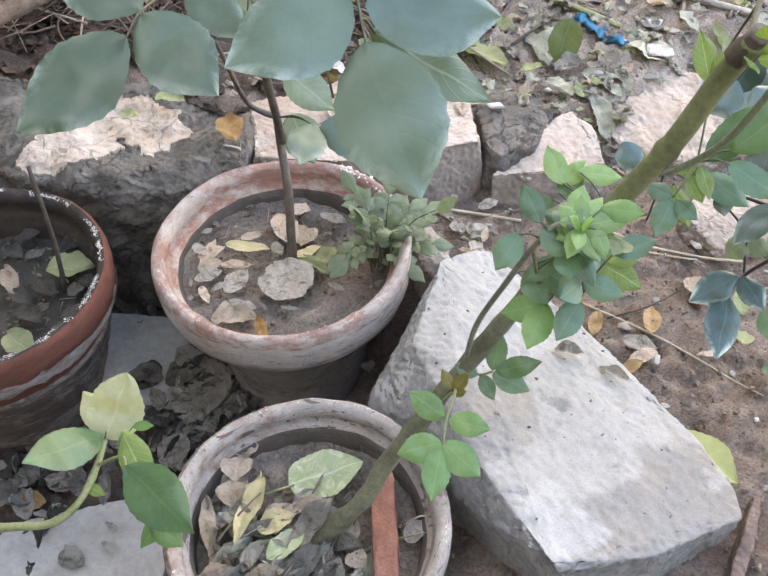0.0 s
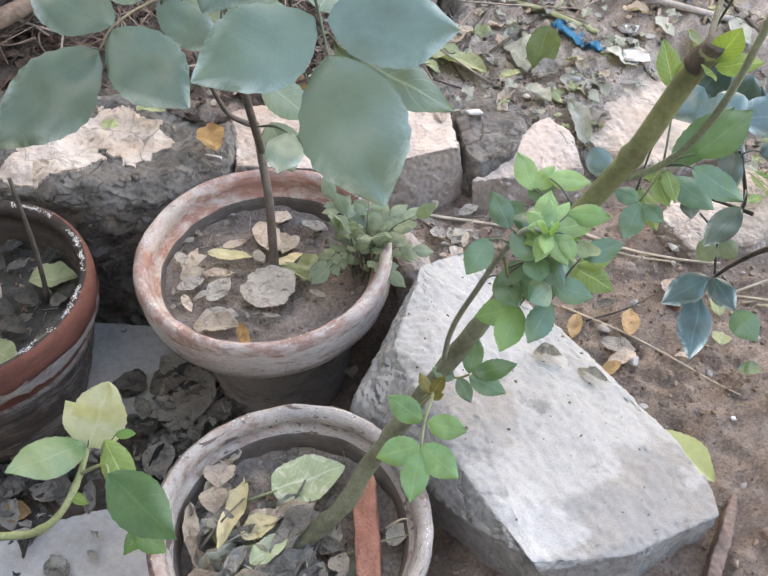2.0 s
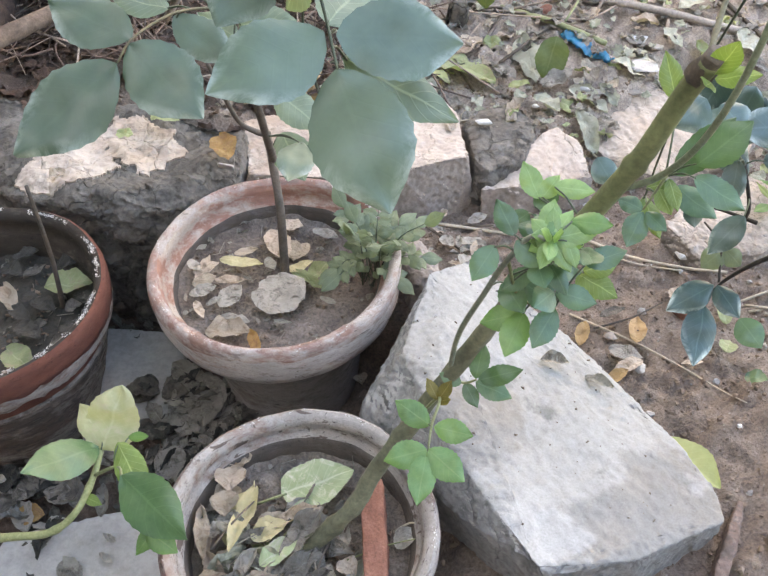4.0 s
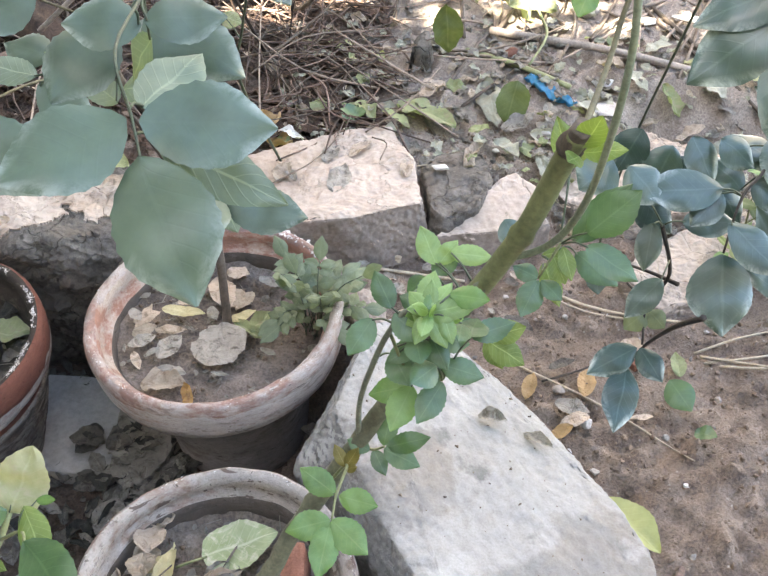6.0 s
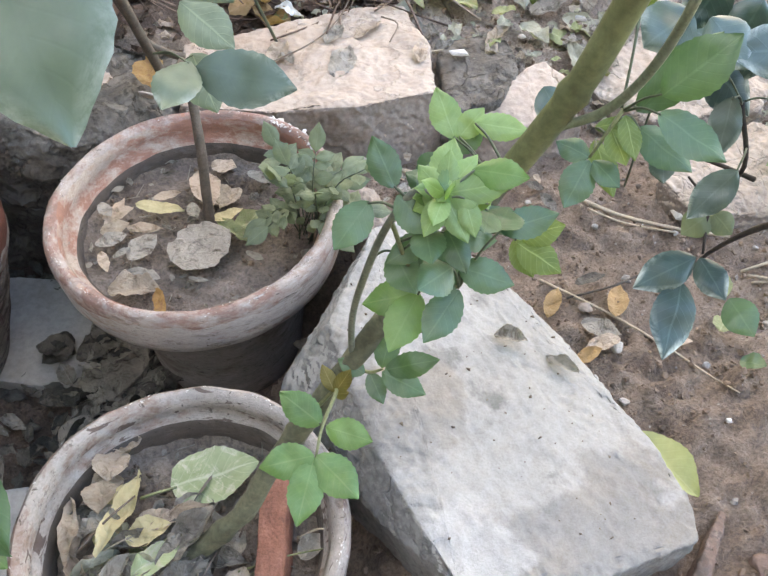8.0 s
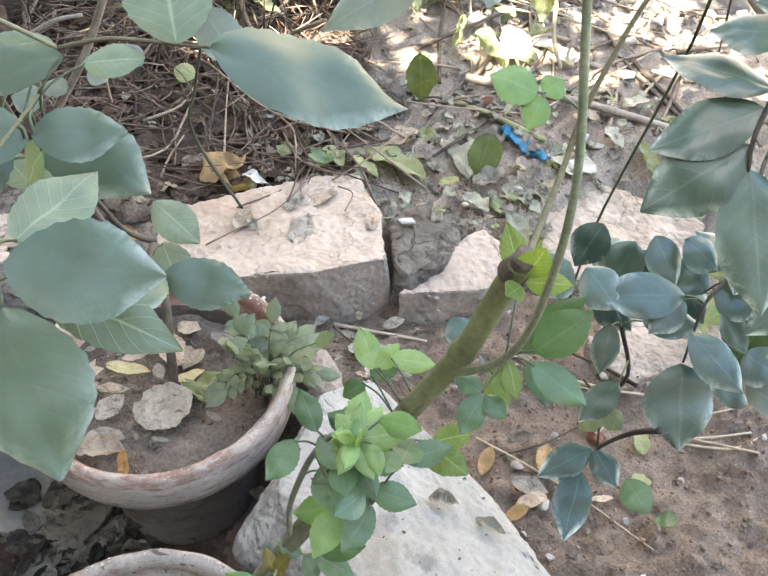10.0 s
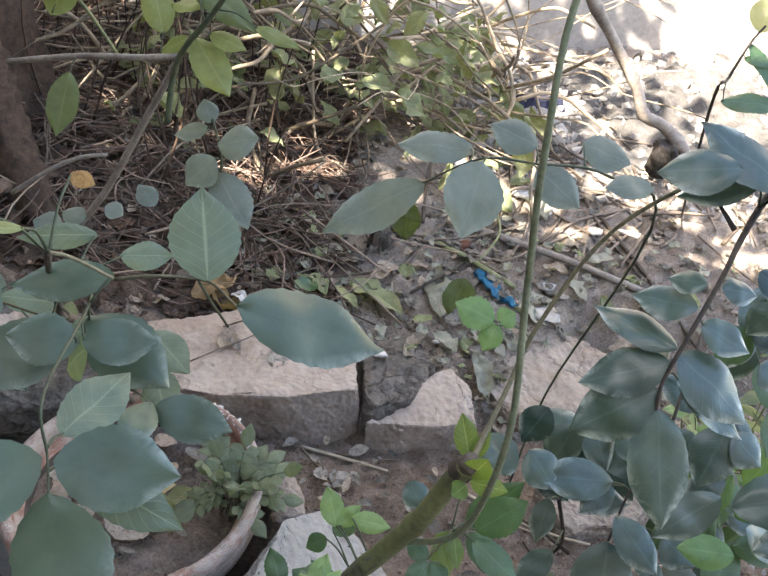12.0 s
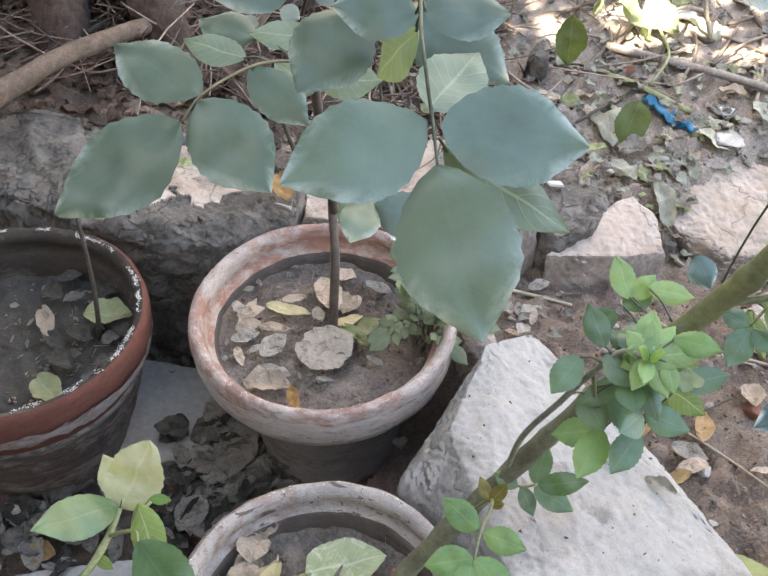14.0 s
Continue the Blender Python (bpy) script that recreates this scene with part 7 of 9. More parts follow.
fallen((-0.378, 0.499, -0.115), (-0.334, 0.489, -0.112), 0.024, DRY_GREY, "dark crinkled rotting leaf on the sunk floor", wave=0.08, fold=0.0, point=0.55, ragged=0.35, curl=0.0, arch=0.0, droop=0.0)
fallen((-0.378, 0.522, -0.115), (-0.335, 0.516, -0.112), 0.016, DARK_LITTER, "dark crinkled rotting leaf on the sunk floor", wave=0.08, fold=0.0, point=0.55, ragged=0.35, curl=0.0, arch=0.0, droop=0.0)
fallen((-0.337, 0.408, -0.115), (-0.305, 0.391, -0.112), 0.026, ROT_GREY, "dark crinkled rotting leaf on the sunk floor", wave=0.08, fold=0.0, point=0.55, ragged=0.35, curl=0.0, arch=0.0, droop=0.0)
fallen((-0.257, 0.516, -0.115), (-0.223, 0.496, -0.112), 0.024, DARK_LITTER, "dark crinkled rotting leaf on the sunk floor", wave=0.08, fold=0.0, point=0.55, ragged=0.35, curl=0.0, arch=0.0, droop=0.0)
fallen((-0.206, 0.588, -0.115), (-0.176, 0.596, -0.112), 0.021, DARK_LITTER, "dark crinkled rotting leaf on the sunk floor", wave=0.08, fold=0.0, point=0.55, ragged=0.35, curl=0.0, arch=0.0, droop=0.0)
fallen((-0.284, 0.595, -0.115), (-0.256, 0.580, -0.112), 0.015, DARK_LITTER, "dark crinkled rotting leaf on the sunk floor", wave=0.08, fold=0.0, point=0.55, ragged=0.35, curl=0.0, arch=0.0, droop=0.0)
fallen((-0.165, 0.611, -0.115), (-0.134, 0.623, -0.112), 0.017, DARK_LITTER, "dark crinkled rotting leaf on the sunk floor", wave=0.08, fold=0.0, point=0.55, ragged=0.35, curl=0.0, arch=0.0, droop=0.0)
fallen((-0.227, 0.528, -0.106), (-0.196, 0.504, -0.103), 0.020, ROT_GREY, "crinkled rotting leaf in the heap of litter between the pots", wave=0.14, fold=0.08, point=0.58, ragged=0.3, curl=-0.06, arch=0.0)
fallen((-0.262, 0.599, -0.113), (-0.286, 0.577, -0.110), 0.030, BLACK_LITTER, "crinkled rotting leaf in the heap of litter between the pots", wave=0.14, fold=-0.02, point=0.58, ragged=0.3, curl=-0.29, arch=0.0)
fallen((-0.235, 0.612, -0.113), (-0.211, 0.630, -0.110), 0.018, DARK_LITTER, "crinkled rotting leaf in the heap of litter between the pots", wave=0.14, fold=0.18, point=0.58, ragged=0.3, curl=-0.07, arch=0.0)
fallen((-0.172, 0.661, -0.108), (-0.143, 0.651, -0.105), 0.016, ROT_GREY, "crinkled rotting leaf in the heap of litter between the pots", wave=0.14, fold=-0.05, point=0.58, ragged=0.3, curl=-0.26, arch=0.0)
fallen((-0.151, 0.600, -0.111), (-0.131, 0.560, -0.108), 0.032, BLACK_LITTER, "crinkled rotting leaf in the heap of litter between the pots", wave=0.14, fold=0.02, point=0.58, ragged=0.3, curl=0.23, arch=0.0)
fallen((-0.242, 0.557, -0.109), (-0.207, 0.537, -0.106), 0.029, BLACK_LITTER, "crinkled rotting leaf in the heap of litter between the pots", wave=0.14, fold=-0.03, point=0.58, ragged=0.3, curl=-0.21, arch=0.0)
fallen((-0.201, 0.596, -0.111), (-0.159, 0.578, -0.108), 0.030, ROT_GREY, "crinkled rotting leaf in the heap of litter between the pots", wave=0.14, fold=0.22, point=0.58, ragged=0.3, curl=-0.12, arch=0.0)
fallen((-0.251, 0.673, -0.112), (-0.247, 0.642, -0.109), 0.023, BLACK_LITTER, "crinkled rotting leaf in the heap of litter between the pots", wave=0.14, fold=0.04, point=0.58, ragged=0.3, curl=-0.20, arch=0.0)
fallen((-0.176, 0.527, -0.106), (-0.160, 0.493, -0.103), 0.024, DARK_LITTER, "crinkled rotting leaf in the heap of litter between the pots", wave=0.14, fold=0.03, point=0.58, ragged=0.3, curl=0.20, arch=0.0)
fallen((-0.188, 0.537, -0.108), (-0.163, 0.513, -0.105), 0.023, DARK_LITTER, "crinkled rotting leaf in the heap of litter between the pots", wave=0.14, fold=0.00, point=0.58, ragged=0.3, curl=-0.24, arch=0.0)
fallen((-0.266, 0.661, -0.107), (-0.299, 0.664, -0.104), 0.026, BLACK_LITTER, "crinkled rotting leaf in the heap of litter between the pots", wave=0.14, fold=0.24, point=0.58, ragged=0.3, curl=-0.26, arch=0.0)
fallen((-0.273, 0.655, -0.111), (-0.297, 0.630, -0.108), 0.029, DARK_LITTER, "crinkled rotting leaf in the heap of litter between the pots", wave=0.14, fold=0.03, point=0.58, ragged=0.3, curl=0.09, arch=0.0)
fallen((-0.215, 0.669, -0.112), (-0.254, 0.700, -0.109), 0.037, ROT_GREY, "crinkled rotting leaf in the heap of litter between the pots", wave=0.14, fold=0.24, point=0.58, ragged=0.3, curl=-0.04, arch=0.0)
fallen((-0.252, 0.581, -0.113), (-0.286, 0.580, -0.110), 0.019, DARK_LITTER, "crinkled rotting leaf in the heap of litter between the pots", wave=0.14, fold=0.15, point=0.58, ragged=0.3, curl=0.09, arch=0.0)
fallen((-0.178, 0.595, -0.109), (-0.137, 0.573, -0.106), 0.031, DARK_LITTER, "crinkled rotting leaf in the heap of litter between the pots", wave=0.14, fold=-0.08, point=0.58, ragged=0.3, curl=-0.27, arch=0.0)
fallen((-0.259, 0.643, -0.106), (-0.221, 0.642, -0.103), 0.031, DARK_LITTER, "crinkled rotting leaf in the heap of litter between the pots", wave=0.14, fold=0.08, point=0.58, ragged=0.3, curl=0.29, arch=0.0)
fallen((-0.173, 0.582, -0.109), (-0.161, 0.614, -0.106), 0.025, DARK_LITTER, "crinkled rotting leaf in the heap of litter between the pots", wave=0.14, fold=0.16, point=0.58, ragged=0.3, curl=0.09, arch=0.0)
fallen((-0.261, 0.580, -0.112), (-0.231, 0.601, -0.109), 0.033, BLACK_LITTER, "crinkled rotting leaf in the heap of litter between the pots", wave=0.14, fold=0.00, point=0.58, ragged=0.3, curl=0.03, arch=0.0)
fallen((-0.149, 0.619, -0.106), (-0.109, 0.634, -0.103), 0.030, DARK_LITTER, "crinkled rotting leaf in the heap of litter between the pots", wave=0.14, fold=0.00, point=0.58, ragged=0.3, curl=0.21, arch=0.0)
fallen((-0.245, 0.618, -0.110), (-0.204, 0.629, -0.107), 0.027, DARK_LITTER, "crinkled rotting leaf in the heap of litter between the pots", wave=0.14, fold=0.03, point=0.58, ragged=0.3, curl=0.25, arch=0.0)
fallen((-0.198, 0.568, -0.112), (-0.217, 0.540, -0.109), 0.027, BLACK_LITTER, "crinkled rotting leaf in the heap of litter between the pots", wave=0.14, fold=0.19, point=0.58, ragged=0.3, curl=0.00, arch=0.0)
fallen((-0.264, 0.651, -0.108), (-0.309, 0.650, -0.105), 0.038, DARK_LITTER, "crinkled rotting leaf in the heap of litter between the pots", wave=0.14, fold=0.19, point=0.58, ragged=0.3, curl=0.29, arch=0.0)
fallen((-0.224, 0.548, -0.110), (-0.223, 0.507, -0.107), 0.032, ROT_GREY, "crinkled rotting leaf in the heap of litter between the pots", wave=0.14, fold=0.24, point=0.58, ragged=0.3, curl=0.17, arch=0.0)
fallen((-0.180, 0.638, -0.109), (-0.169, 0.673, -0.106), 0.030, DARK_LITTER, "crinkled rotting leaf in the heap of litter between the pots", wave=0.14, fold=-0.06, point=0.58, ragged=0.3, curl=-0.23, arch=0.0)
fallen((-0.264, 0.650, -0.114), (-0.298, 0.663, -0.111), 0.018, ROT_GREY, "crinkled rotting leaf in the heap of litter between the pots", wave=0.14, fold=-0.03, point=0.58, ragged=0.3, curl=-0.14, arch=0.0)
fallen((-0.254, 0.603, -0.108), (-0.274, 0.628, -0.105), 0.021, ROT_GREY, "crinkled rotting leaf in the heap of litter between the pots", wave=0.14, fold=0.20, point=0.58, ragged=0.3, curl=0.09, arch=0.0)
fallen((-0.409, 0.534, -0.104), (-0.377, 0.553, -0.101), 0.031, DARK_LITTER, "crinkled rotting leaf in the heap of litter between the pots", wave=0.14, fold=-0.07, point=0.58, ragged=0.3, curl=-0.16, arch=0.0)
fallen((-0.426, 0.493, -0.109), (-0.409, 0.460, -0.106), 0.031, DARK_LITTER, "crinkled rotting leaf in the heap of litter between the pots", wave=0.14, fold=-0.06, point=0.58, ragged=0.3, curl=0.13, arch=0.0)
fallen((-0.404, 0.527, -0.113), (-0.397, 0.500, -0.110), 0.020, DARK_LITTER, "crinkled rotting leaf in the heap of litter between the pots", wave=0.14, fold=-0.02, point=0.58, ragged=0.3, curl=-0.12, arch=0.0)
fallen((-0.412, 0.495, -0.106), (-0.392, 0.483, -0.103), 0.016, ROT_GREY, "crinkled rotting leaf in the heap of litter between the pots", wave=0.14, fold=0.10, point=0.58, ragged=0.3, curl=-0.10, arch=0.0)
fallen((-0.342, 0.496, -0.105), (-0.374, 0.492, -0.102), 0.028, ROT_GREY, "crinkled rotting leaf in the heap of litter between the pots", wave=0.14, fold=-0.05, point=0.58, ragged=0.3, curl=-0.10, arch=0.0)
fallen((-0.398, 0.527, -0.110), (-0.402, 0.548, -0.107), 0.019, DARK_LITTER, "crinkled rotting leaf in the heap of litter between the pots", wave=0.14, fold=0.23, point=0.58, ragged=0.3, curl=0.05, arch=0.0)
fallen((-0.338, 0.486, -0.107), (-0.363, 0.523, -0.104), 0.029, DARK_LITTER, "crinkled rotting leaf in the heap of litter between the pots", wave=0.14, fold=0.17, point=0.58, ragged=0.3, curl=-0.19, arch=0.0)
fallen((-0.400, 0.485, -0.106), (-0.389, 0.516, -0.103), 0.024, DARK_LITTER, "crinkled rotting leaf in the heap of litter between the pots", wave=0.14, fold=0.10, point=0.58, ragged=0.3, curl=-0.07, arch=0.0)
fallen((0.006, 0.672, -0.096), (0.011, 0.652, -0.093), 0.025, DRY, "brown curled leaf wedged between pot and boulder")
fallen(rest(0.346, 0.625, 0.011), rest(0.358, 0.670, 0.015), 0.023, TAN_BIG, "brownish tan fallen leaf on bare earth", wave=0.07, curl=0.1)
fallen(rest(0.275, 0.622, 0.011), rest(0.290, 0.661, 0.015), 0.018, TAN_BIG, "tan fallen leaf beside the boulder", wave=0.07, curl=0.1)
fallen(rest(0.299, 0.568, 0.011), rest(0.324, 0.576, 0.015), 0.017, TAN_BIG, "small tan leaf on bare earth", wave=0.07, curl=0.1)
fallen(rest(0.476, 0.670, 0.011), rest(0.476, 0.704, 0.015), 0.021, WILTED, "limp pale leaf on the earth", wave=0.07, curl=0.1)
fallen(rest(0.419, 0.720, 0.011), rest(0.420, 0.686, 0.015), 0.029, DRY, "pale dry leaf on the earth", wave=0.07, curl=0.1)
fallen(rest(0.452, 0.611, 0.011), rest(0.469, 0.638, 0.015), 0.023, WILTED, "limp pale leaf on the earth", wave=0.07, curl=0.1)
fallen(rest(0.346, 0.594, 0.011), rest(0.310, 0.583, 0.015), 0.018, DRY, "tan dry leaf on the earth", wave=0.07, curl=0.1)
fallen(rest(0.427, 0.606, 0.011), rest(0.394, 0.595, 0.015), 0.009, DRY, "thin dry leaf on the earth", wave=0.07, curl=0.1)
fallen(rest(0.309, 0.668, 0.011), rest(0.343, 0.681, 0.015), 0.015, DARK_LITTER, "dark leaf on the earth", wave=0.07, curl=0.1)
fallen(rest(0.262, 0.753, 0.011), rest(0.299, 0.736, 0.015), 0.022, DARK_LITTER, "dark leaf on the earth", wave=0.07, curl=0.1)
fallen(rest(0.115, 0.812, 0.011), rest(0.134, 0.798, 0.015), 0.020, DRY_GREY, "grey dry leaf on the earth", wave=0.07, curl=0.1)
fallen(rest(0.142, 0.807, 0.011), rest(0.166, 0.818, 0.015), 0.017, DRY_GREY, "grey dry leaf on the earth", wave=0.07, curl=0.1)
fallen(rest(0.466, 0.577, 0.011), rest(0.485, 0.563, 0.015), 0.024, MID, "green leaf lying on the earth", wave=0.07, curl=0.1)
fallen(rest(0.160, 0.868, 0.011), rest(0.189, 0.879, 0.015), 0.020, DRY_GREY, "grey dry leaf on the earth", wave=0.07, curl=0.1)
fallen((-0.223, 0.579, -0.108), (-0.199, 0.685, -0.105), 0.070, ROT_GREY, "large rotten grey leaf with raised veins on the floor", wave=0.12, fold=0.1, curl=0.0, teeth=0.01, shape=0.95)
gr = random.Random(63)
for k in range(26):
    x, y = gr.uniform(0.06, 0.34), gr.uniform(0.74, 0.88)
    ang, size = gr.uniform(0, 6.28), gr.uniform(0.012, 0.028)
    d = Vector((math.cos(ang), math.sin(ang), gr.uniform(-0.1, 0.25))) * size
    b = rest(x, y, 0.011)
    fallen(b, b + d, size * gr.uniform(0.4, 0.8), gr.choice((ROT_GREY, DRY_GREY, DARK_LITTER, DRY)), "scrap of dead leaf on the earth below the border stones", ragged=0.3)
for k in range(16):
    w = gr.uniform(0.006, 0.015)
    chip(gr.uniform(0.08, 0.42), gr.uniform(0.72, 0.88), None, w, w * gr.uniform(0.6, 1), w * 0.4, gr.choice((RUBBLE, SLAB_SIDE, DARK_STONE)), "pebble on the earth below the border stones", "stone", 500 + k, "stone_chip")
fr = random.Random(91)
for k in range(40):
    x, y = (fr.uniform(-0.28, -0.14), fr.uniform(0.49, 0.68)) if k < 28 else (fr.uniform(-0.43, -0.30), fr.uniform(0.46, 0.56))
    ang, size = fr.uniform(0, 6.28), fr.uniform(0.028, 0.052)
    d = Vector((math.cos(ang), math.sin(ang), fr.uniform(-0.1, 0.3))) * size
    b = rest(x, y, 0.016) - d / 2
    fallen(b, b + d, size * fr.uniform(0.4, 0.75), fr.choice((ROT_GREY, DRY_GREY, DARK_LITTER, BLACK_LITTER, ROT_GREY)), "crumpled dead leaf on the sunk floor between the pots", wave=fr.uniform(0.10, 0.22), curl=fr.uniform(-0.2, 0.8), fold=fr.uniform(0.1, 0.5), ragged=0.3)
for k in range(22):
    x, y = fr.uniform(-0.30, -0.15), fr.uniform(0.49, 0.67)
    w = fr.uniform(0.010, 0.024)
    chip(x, y, None, w, w * fr.uniform(0.6, 1.0), w * 0.4, DARK_STONE, "dark clod of earth on the sunk floor", "clod", 300 + k, "clod")
single("twig", tube([rest(-0.267, 0.455, 0.0076), rest(-0.277, 0.431, 0.0076), rest(-0.294, 0.419, 0.0076), rest(-0.311, 0.395, 0.0076), rest(-0.327, 0.372, 0.0076)], 0.0016, 0.001, 7, 4, None, 0.2), STEM, "thin dark twig with withered leaves on the slab", "twig")
fallen((-0.277, 0.434, -0.113), (-0.293, 0.443, -0.110), 0.008, DRY_GREY, "withered dark leaf on the thin twig", wave=0.07, fold=0.0, ragged=0.4, curl=0.0, arch=0.0, droop=0.0)
fallen((-0.292, 0.420, -0.113), (-0.274, 0.407, -0.110), 0.009, DRY_GREY, "withered dark leaf on the thin twig", wave=0.07, fold=0.0, ragged=0.4, curl=0.0, arch=0.0, droop=0.0)
fallen((-0.312, 0.398, -0.113), (-0.332, 0.414, -0.110), 0.014, DRY_GREY, "withered dark leaf on the thin twig", wave=0.07, fold=0.0, ragged=0.4, curl=0.0, arch=0.0, droop=0.0)
fallen(rest(0.338, 0.482, 0.022), rest(0.385, 0.418, 0.026), 0.049, OLIVE, "large yellow-green leaf lying beside the boulder", wave=0.04, ragged=0.0, curl=0.1)
fallen((0.206, 0.545, 0.102), (0.236, 0.538, 0.103), 0.020, DRY_GREY, "thin grey dead leaf on the boulder", fold=0.5, curl=0.3, wave=0.1)
fallen((0.255, 0.532, 0.089), (0.283, 0.514, 0.092), 0.016, DRY_GREY, "grey dead leaf on the boulder edge")
single("straw", tube([rest(0.273, 0.677, 0.0078), rest(0.342, 0.630, 0.0078), rest(0.400, 0.593, 0.0078), rest(0.433, 0.564, 0.0078), rest(0.454, 0.535, 0.0078)], 0.0018, 0.0008, 7, 4, None, 0.2), STRAW, "long dry straw lying on the earth", "straw")
single("stick", tube([rest(0.324, 0.823, 0.0058), rest(0.381, 0.798, 0.0058), rest(0.448, 0.768, 0.0058), rest(0.499, 0.755, 0.0058)], 0.0028, 0.002, 7, 4, None, 0.2), STRAW, "pale dry stalk on the earth", "stick")
single("straw", tube([rest(0.334, 0.804, 0.0048), rest(0.384, 0.784, 0.0048), rest(0.440, 0.763, 0.0048)], 0.0018, 0.0012, 7, 4, None, 0.2), STRAW, "thin dry straw on the earth", "straw")
single("stick", tube([rest(0.091, 0.864, 0.0058), rest(0.147, 0.860, 0.0058), rest(0.220, 0.853, 0.0058)], 0.0028, 0.0022, 7, 4, None, 0.2), STRAW, "pale dry stalk below the border stone", "stick")
single("twig", tube([rest(0.092, 0.861, 0.0052), rest(0.120, 0.824, 0.0052), rest(0.152, 0.789, 0.0052)], 0.0022, 0.0016, 7, 4, None, 0.2), TWIG, "brown twig on the earth", "twig")
single("twig", tube([rest(0.141, 0.871, 0.0044), rest(0.189, 0.863, 0.0044), rest(0.233, 0.870, 0.0044)], 0.0014, 0.001, 7, 4, None, 0.2), TWIG, "thin brown twig on the earth", "twig")
single("twig", tube([rest(0.299, 0.651, 0.0044), rest(0.351, 0.670, 0.0044), rest(0.402, 0.707, 0.0044)], 0.0014, 0.001, 7, 4, None, 0.2), STEM, "thin brown twig on the earth", "twig")
single("straw", tube([rest(0.511, 0.706, 0.0050), rest(0.562, 0.685, 0.0050), rest(0.608, 0.665, 0.0050)], 0.002, 0.0015, 7, 4, None, 0.2), STRAW, "dry straw under the bush", "straw")
single("straw", tube([rest(0.515, 0.697, 0.0050), rest(0.567, 0.698, 0.0050), rest(0.618, 0.708, 0.0050)], 0.002, 0.0015, 7, 4, None, 0.2), STRAW, "dry straw under the bush", "straw")
single("straw", tube([rest(0.507, 0.714, 0.0048), rest(0.559, 0.729, 0.0048), rest(0.621, 0.753, 0.0048)], 0.0018, 0.0012, 7, 4, None, 0.2), STRAW, "dry straw under the bush", "straw")
single("straw", tube([rest(0.530, 0.687, 0.0050), rest(0.581, 0.676, 0.0050), rest(0.638, 0.709, 0.0050)], 0.002, 0.0015, 7, 4, None, 0.2), STRAW, "dry straw under the bush", "straw")
fallen(rest(0.270, 1.249, 0.016), rest(0.282, 1.124, 0.02), 0.046, PALE_DRY, "pale oval dead leaf on the bed", wave=0.13, arch=0.0, droop=0.0, ragged=0.3, fold=0.05, curl=0.12)
fallen(rest(0.124, 1.189, 0.016), rest(0.215, 1.113, 0.02), 0.060, WILTED, "large wilted pale green leaf on the bed", wave=0.13, arch=0.0, droop=0.0, ragged=0.3, fold=0.10, curl=0.25)
fallen(rest(0.159, 1.189, 0.016), rest(0.203, 1.233, 0.02), 0.039, DRY, "tan dry leaf on the bed", wave=0.13, arch=0.0, droop=0.0, ragged=0.3, fold=0.15, curl=0.38)
fallen(rest(0.447, 1.236, 0.016), rest(0.466, 1.160, 0.02), 0.049, PALE_DRY, "pale sage-grey crumpled leaf on the bed", wave=0.13, arch=0.0, droop=0.0, ragged=0.3, fold=0.20, curl=0.12)
fallen(rest(0.415, 1.178, 0.016), rest(0.465, 1.154, 0.02), 0.028, PALE_DRY, "pale sage-grey crumpled leaf on the bed", wave=0.13, arch=0.0, droop=0.0, ragged=0.3, fold=0.05, curl=0.25)
fallen(rest(0.271, 1.077, 0.016), rest(0.307, 1.042, 0.02), 0.036, PALE_DRY, "pale sage-grey crumpled leaf on the bed", wave=0.13, arch=0.0, droop=0.0, ragged=0.3, fold=0.10, curl=0.38)
fallen(rest(0.313, 1.093, 0.016), rest(0.399, 1.051, 0.02), 0.049, WILTED, "wilted leaf with pale veins on the bed", wave=0.13, arch=0.0, droop=0.0, ragged=0.3, fold=0.15, curl=0.12)
fallen(rest(0.335, 1.116, 0.016), rest(0.394, 1.079, 0.02), 0.039, PALE_DRY, "pale sage-grey crumpled leaf on the bed", wave=0.13, arch=0.0, droop=0.0, ragged=0.3, fold=0.20, curl=0.25)
fallen(rest(0.339, 1.055, 0.016), rest(0.371, 1.008, 0.02), 0.037, PALE_DRY, "pale sage-grey crumpled leaf on the bed", wave=0.13, arch=0.0, droop=0.0, ragged=0.3, fold=0.05, curl=0.38)
fallen(rest(0.289, 1.107, 0.016), rest(0.341, 1.145, 0.02), 0.036, ROT_GREY, "dark crumpled leaf on the bed", wave=0.13, arch=0.0, droop=0.0, ragged=0.3, fold=0.10, curl=0.12)
fallen(rest(0.372, 1.180, 0.016), rest(0.365, 1.102, 0.02), 0.031, ROT_GREY, "dark crumpled leaf on the bed", wave=0.13, arch=0.0, droop=0.0, ragged=0.3, fold=0.15, curl=0.25)
fallen(rest(0.464, 1.291, 0.016), rest(0.512, 1.282, 0.02), 0.031, DRY, "tan dry leaf on the bed", wave=0.13, arch=0.0, droop=0.0, ragged=0.3, fold=0.20, curl=0.38)
fallen(rest(0.235, 1.108, 0.016), rest(0.265, 1.094, 0.02), 0.030, WILTED, "wilted leaf on the bed", wave=0.13, arch=0.0, droop=0.0, ragged=0.3, fold=0.05, curl=0.12)
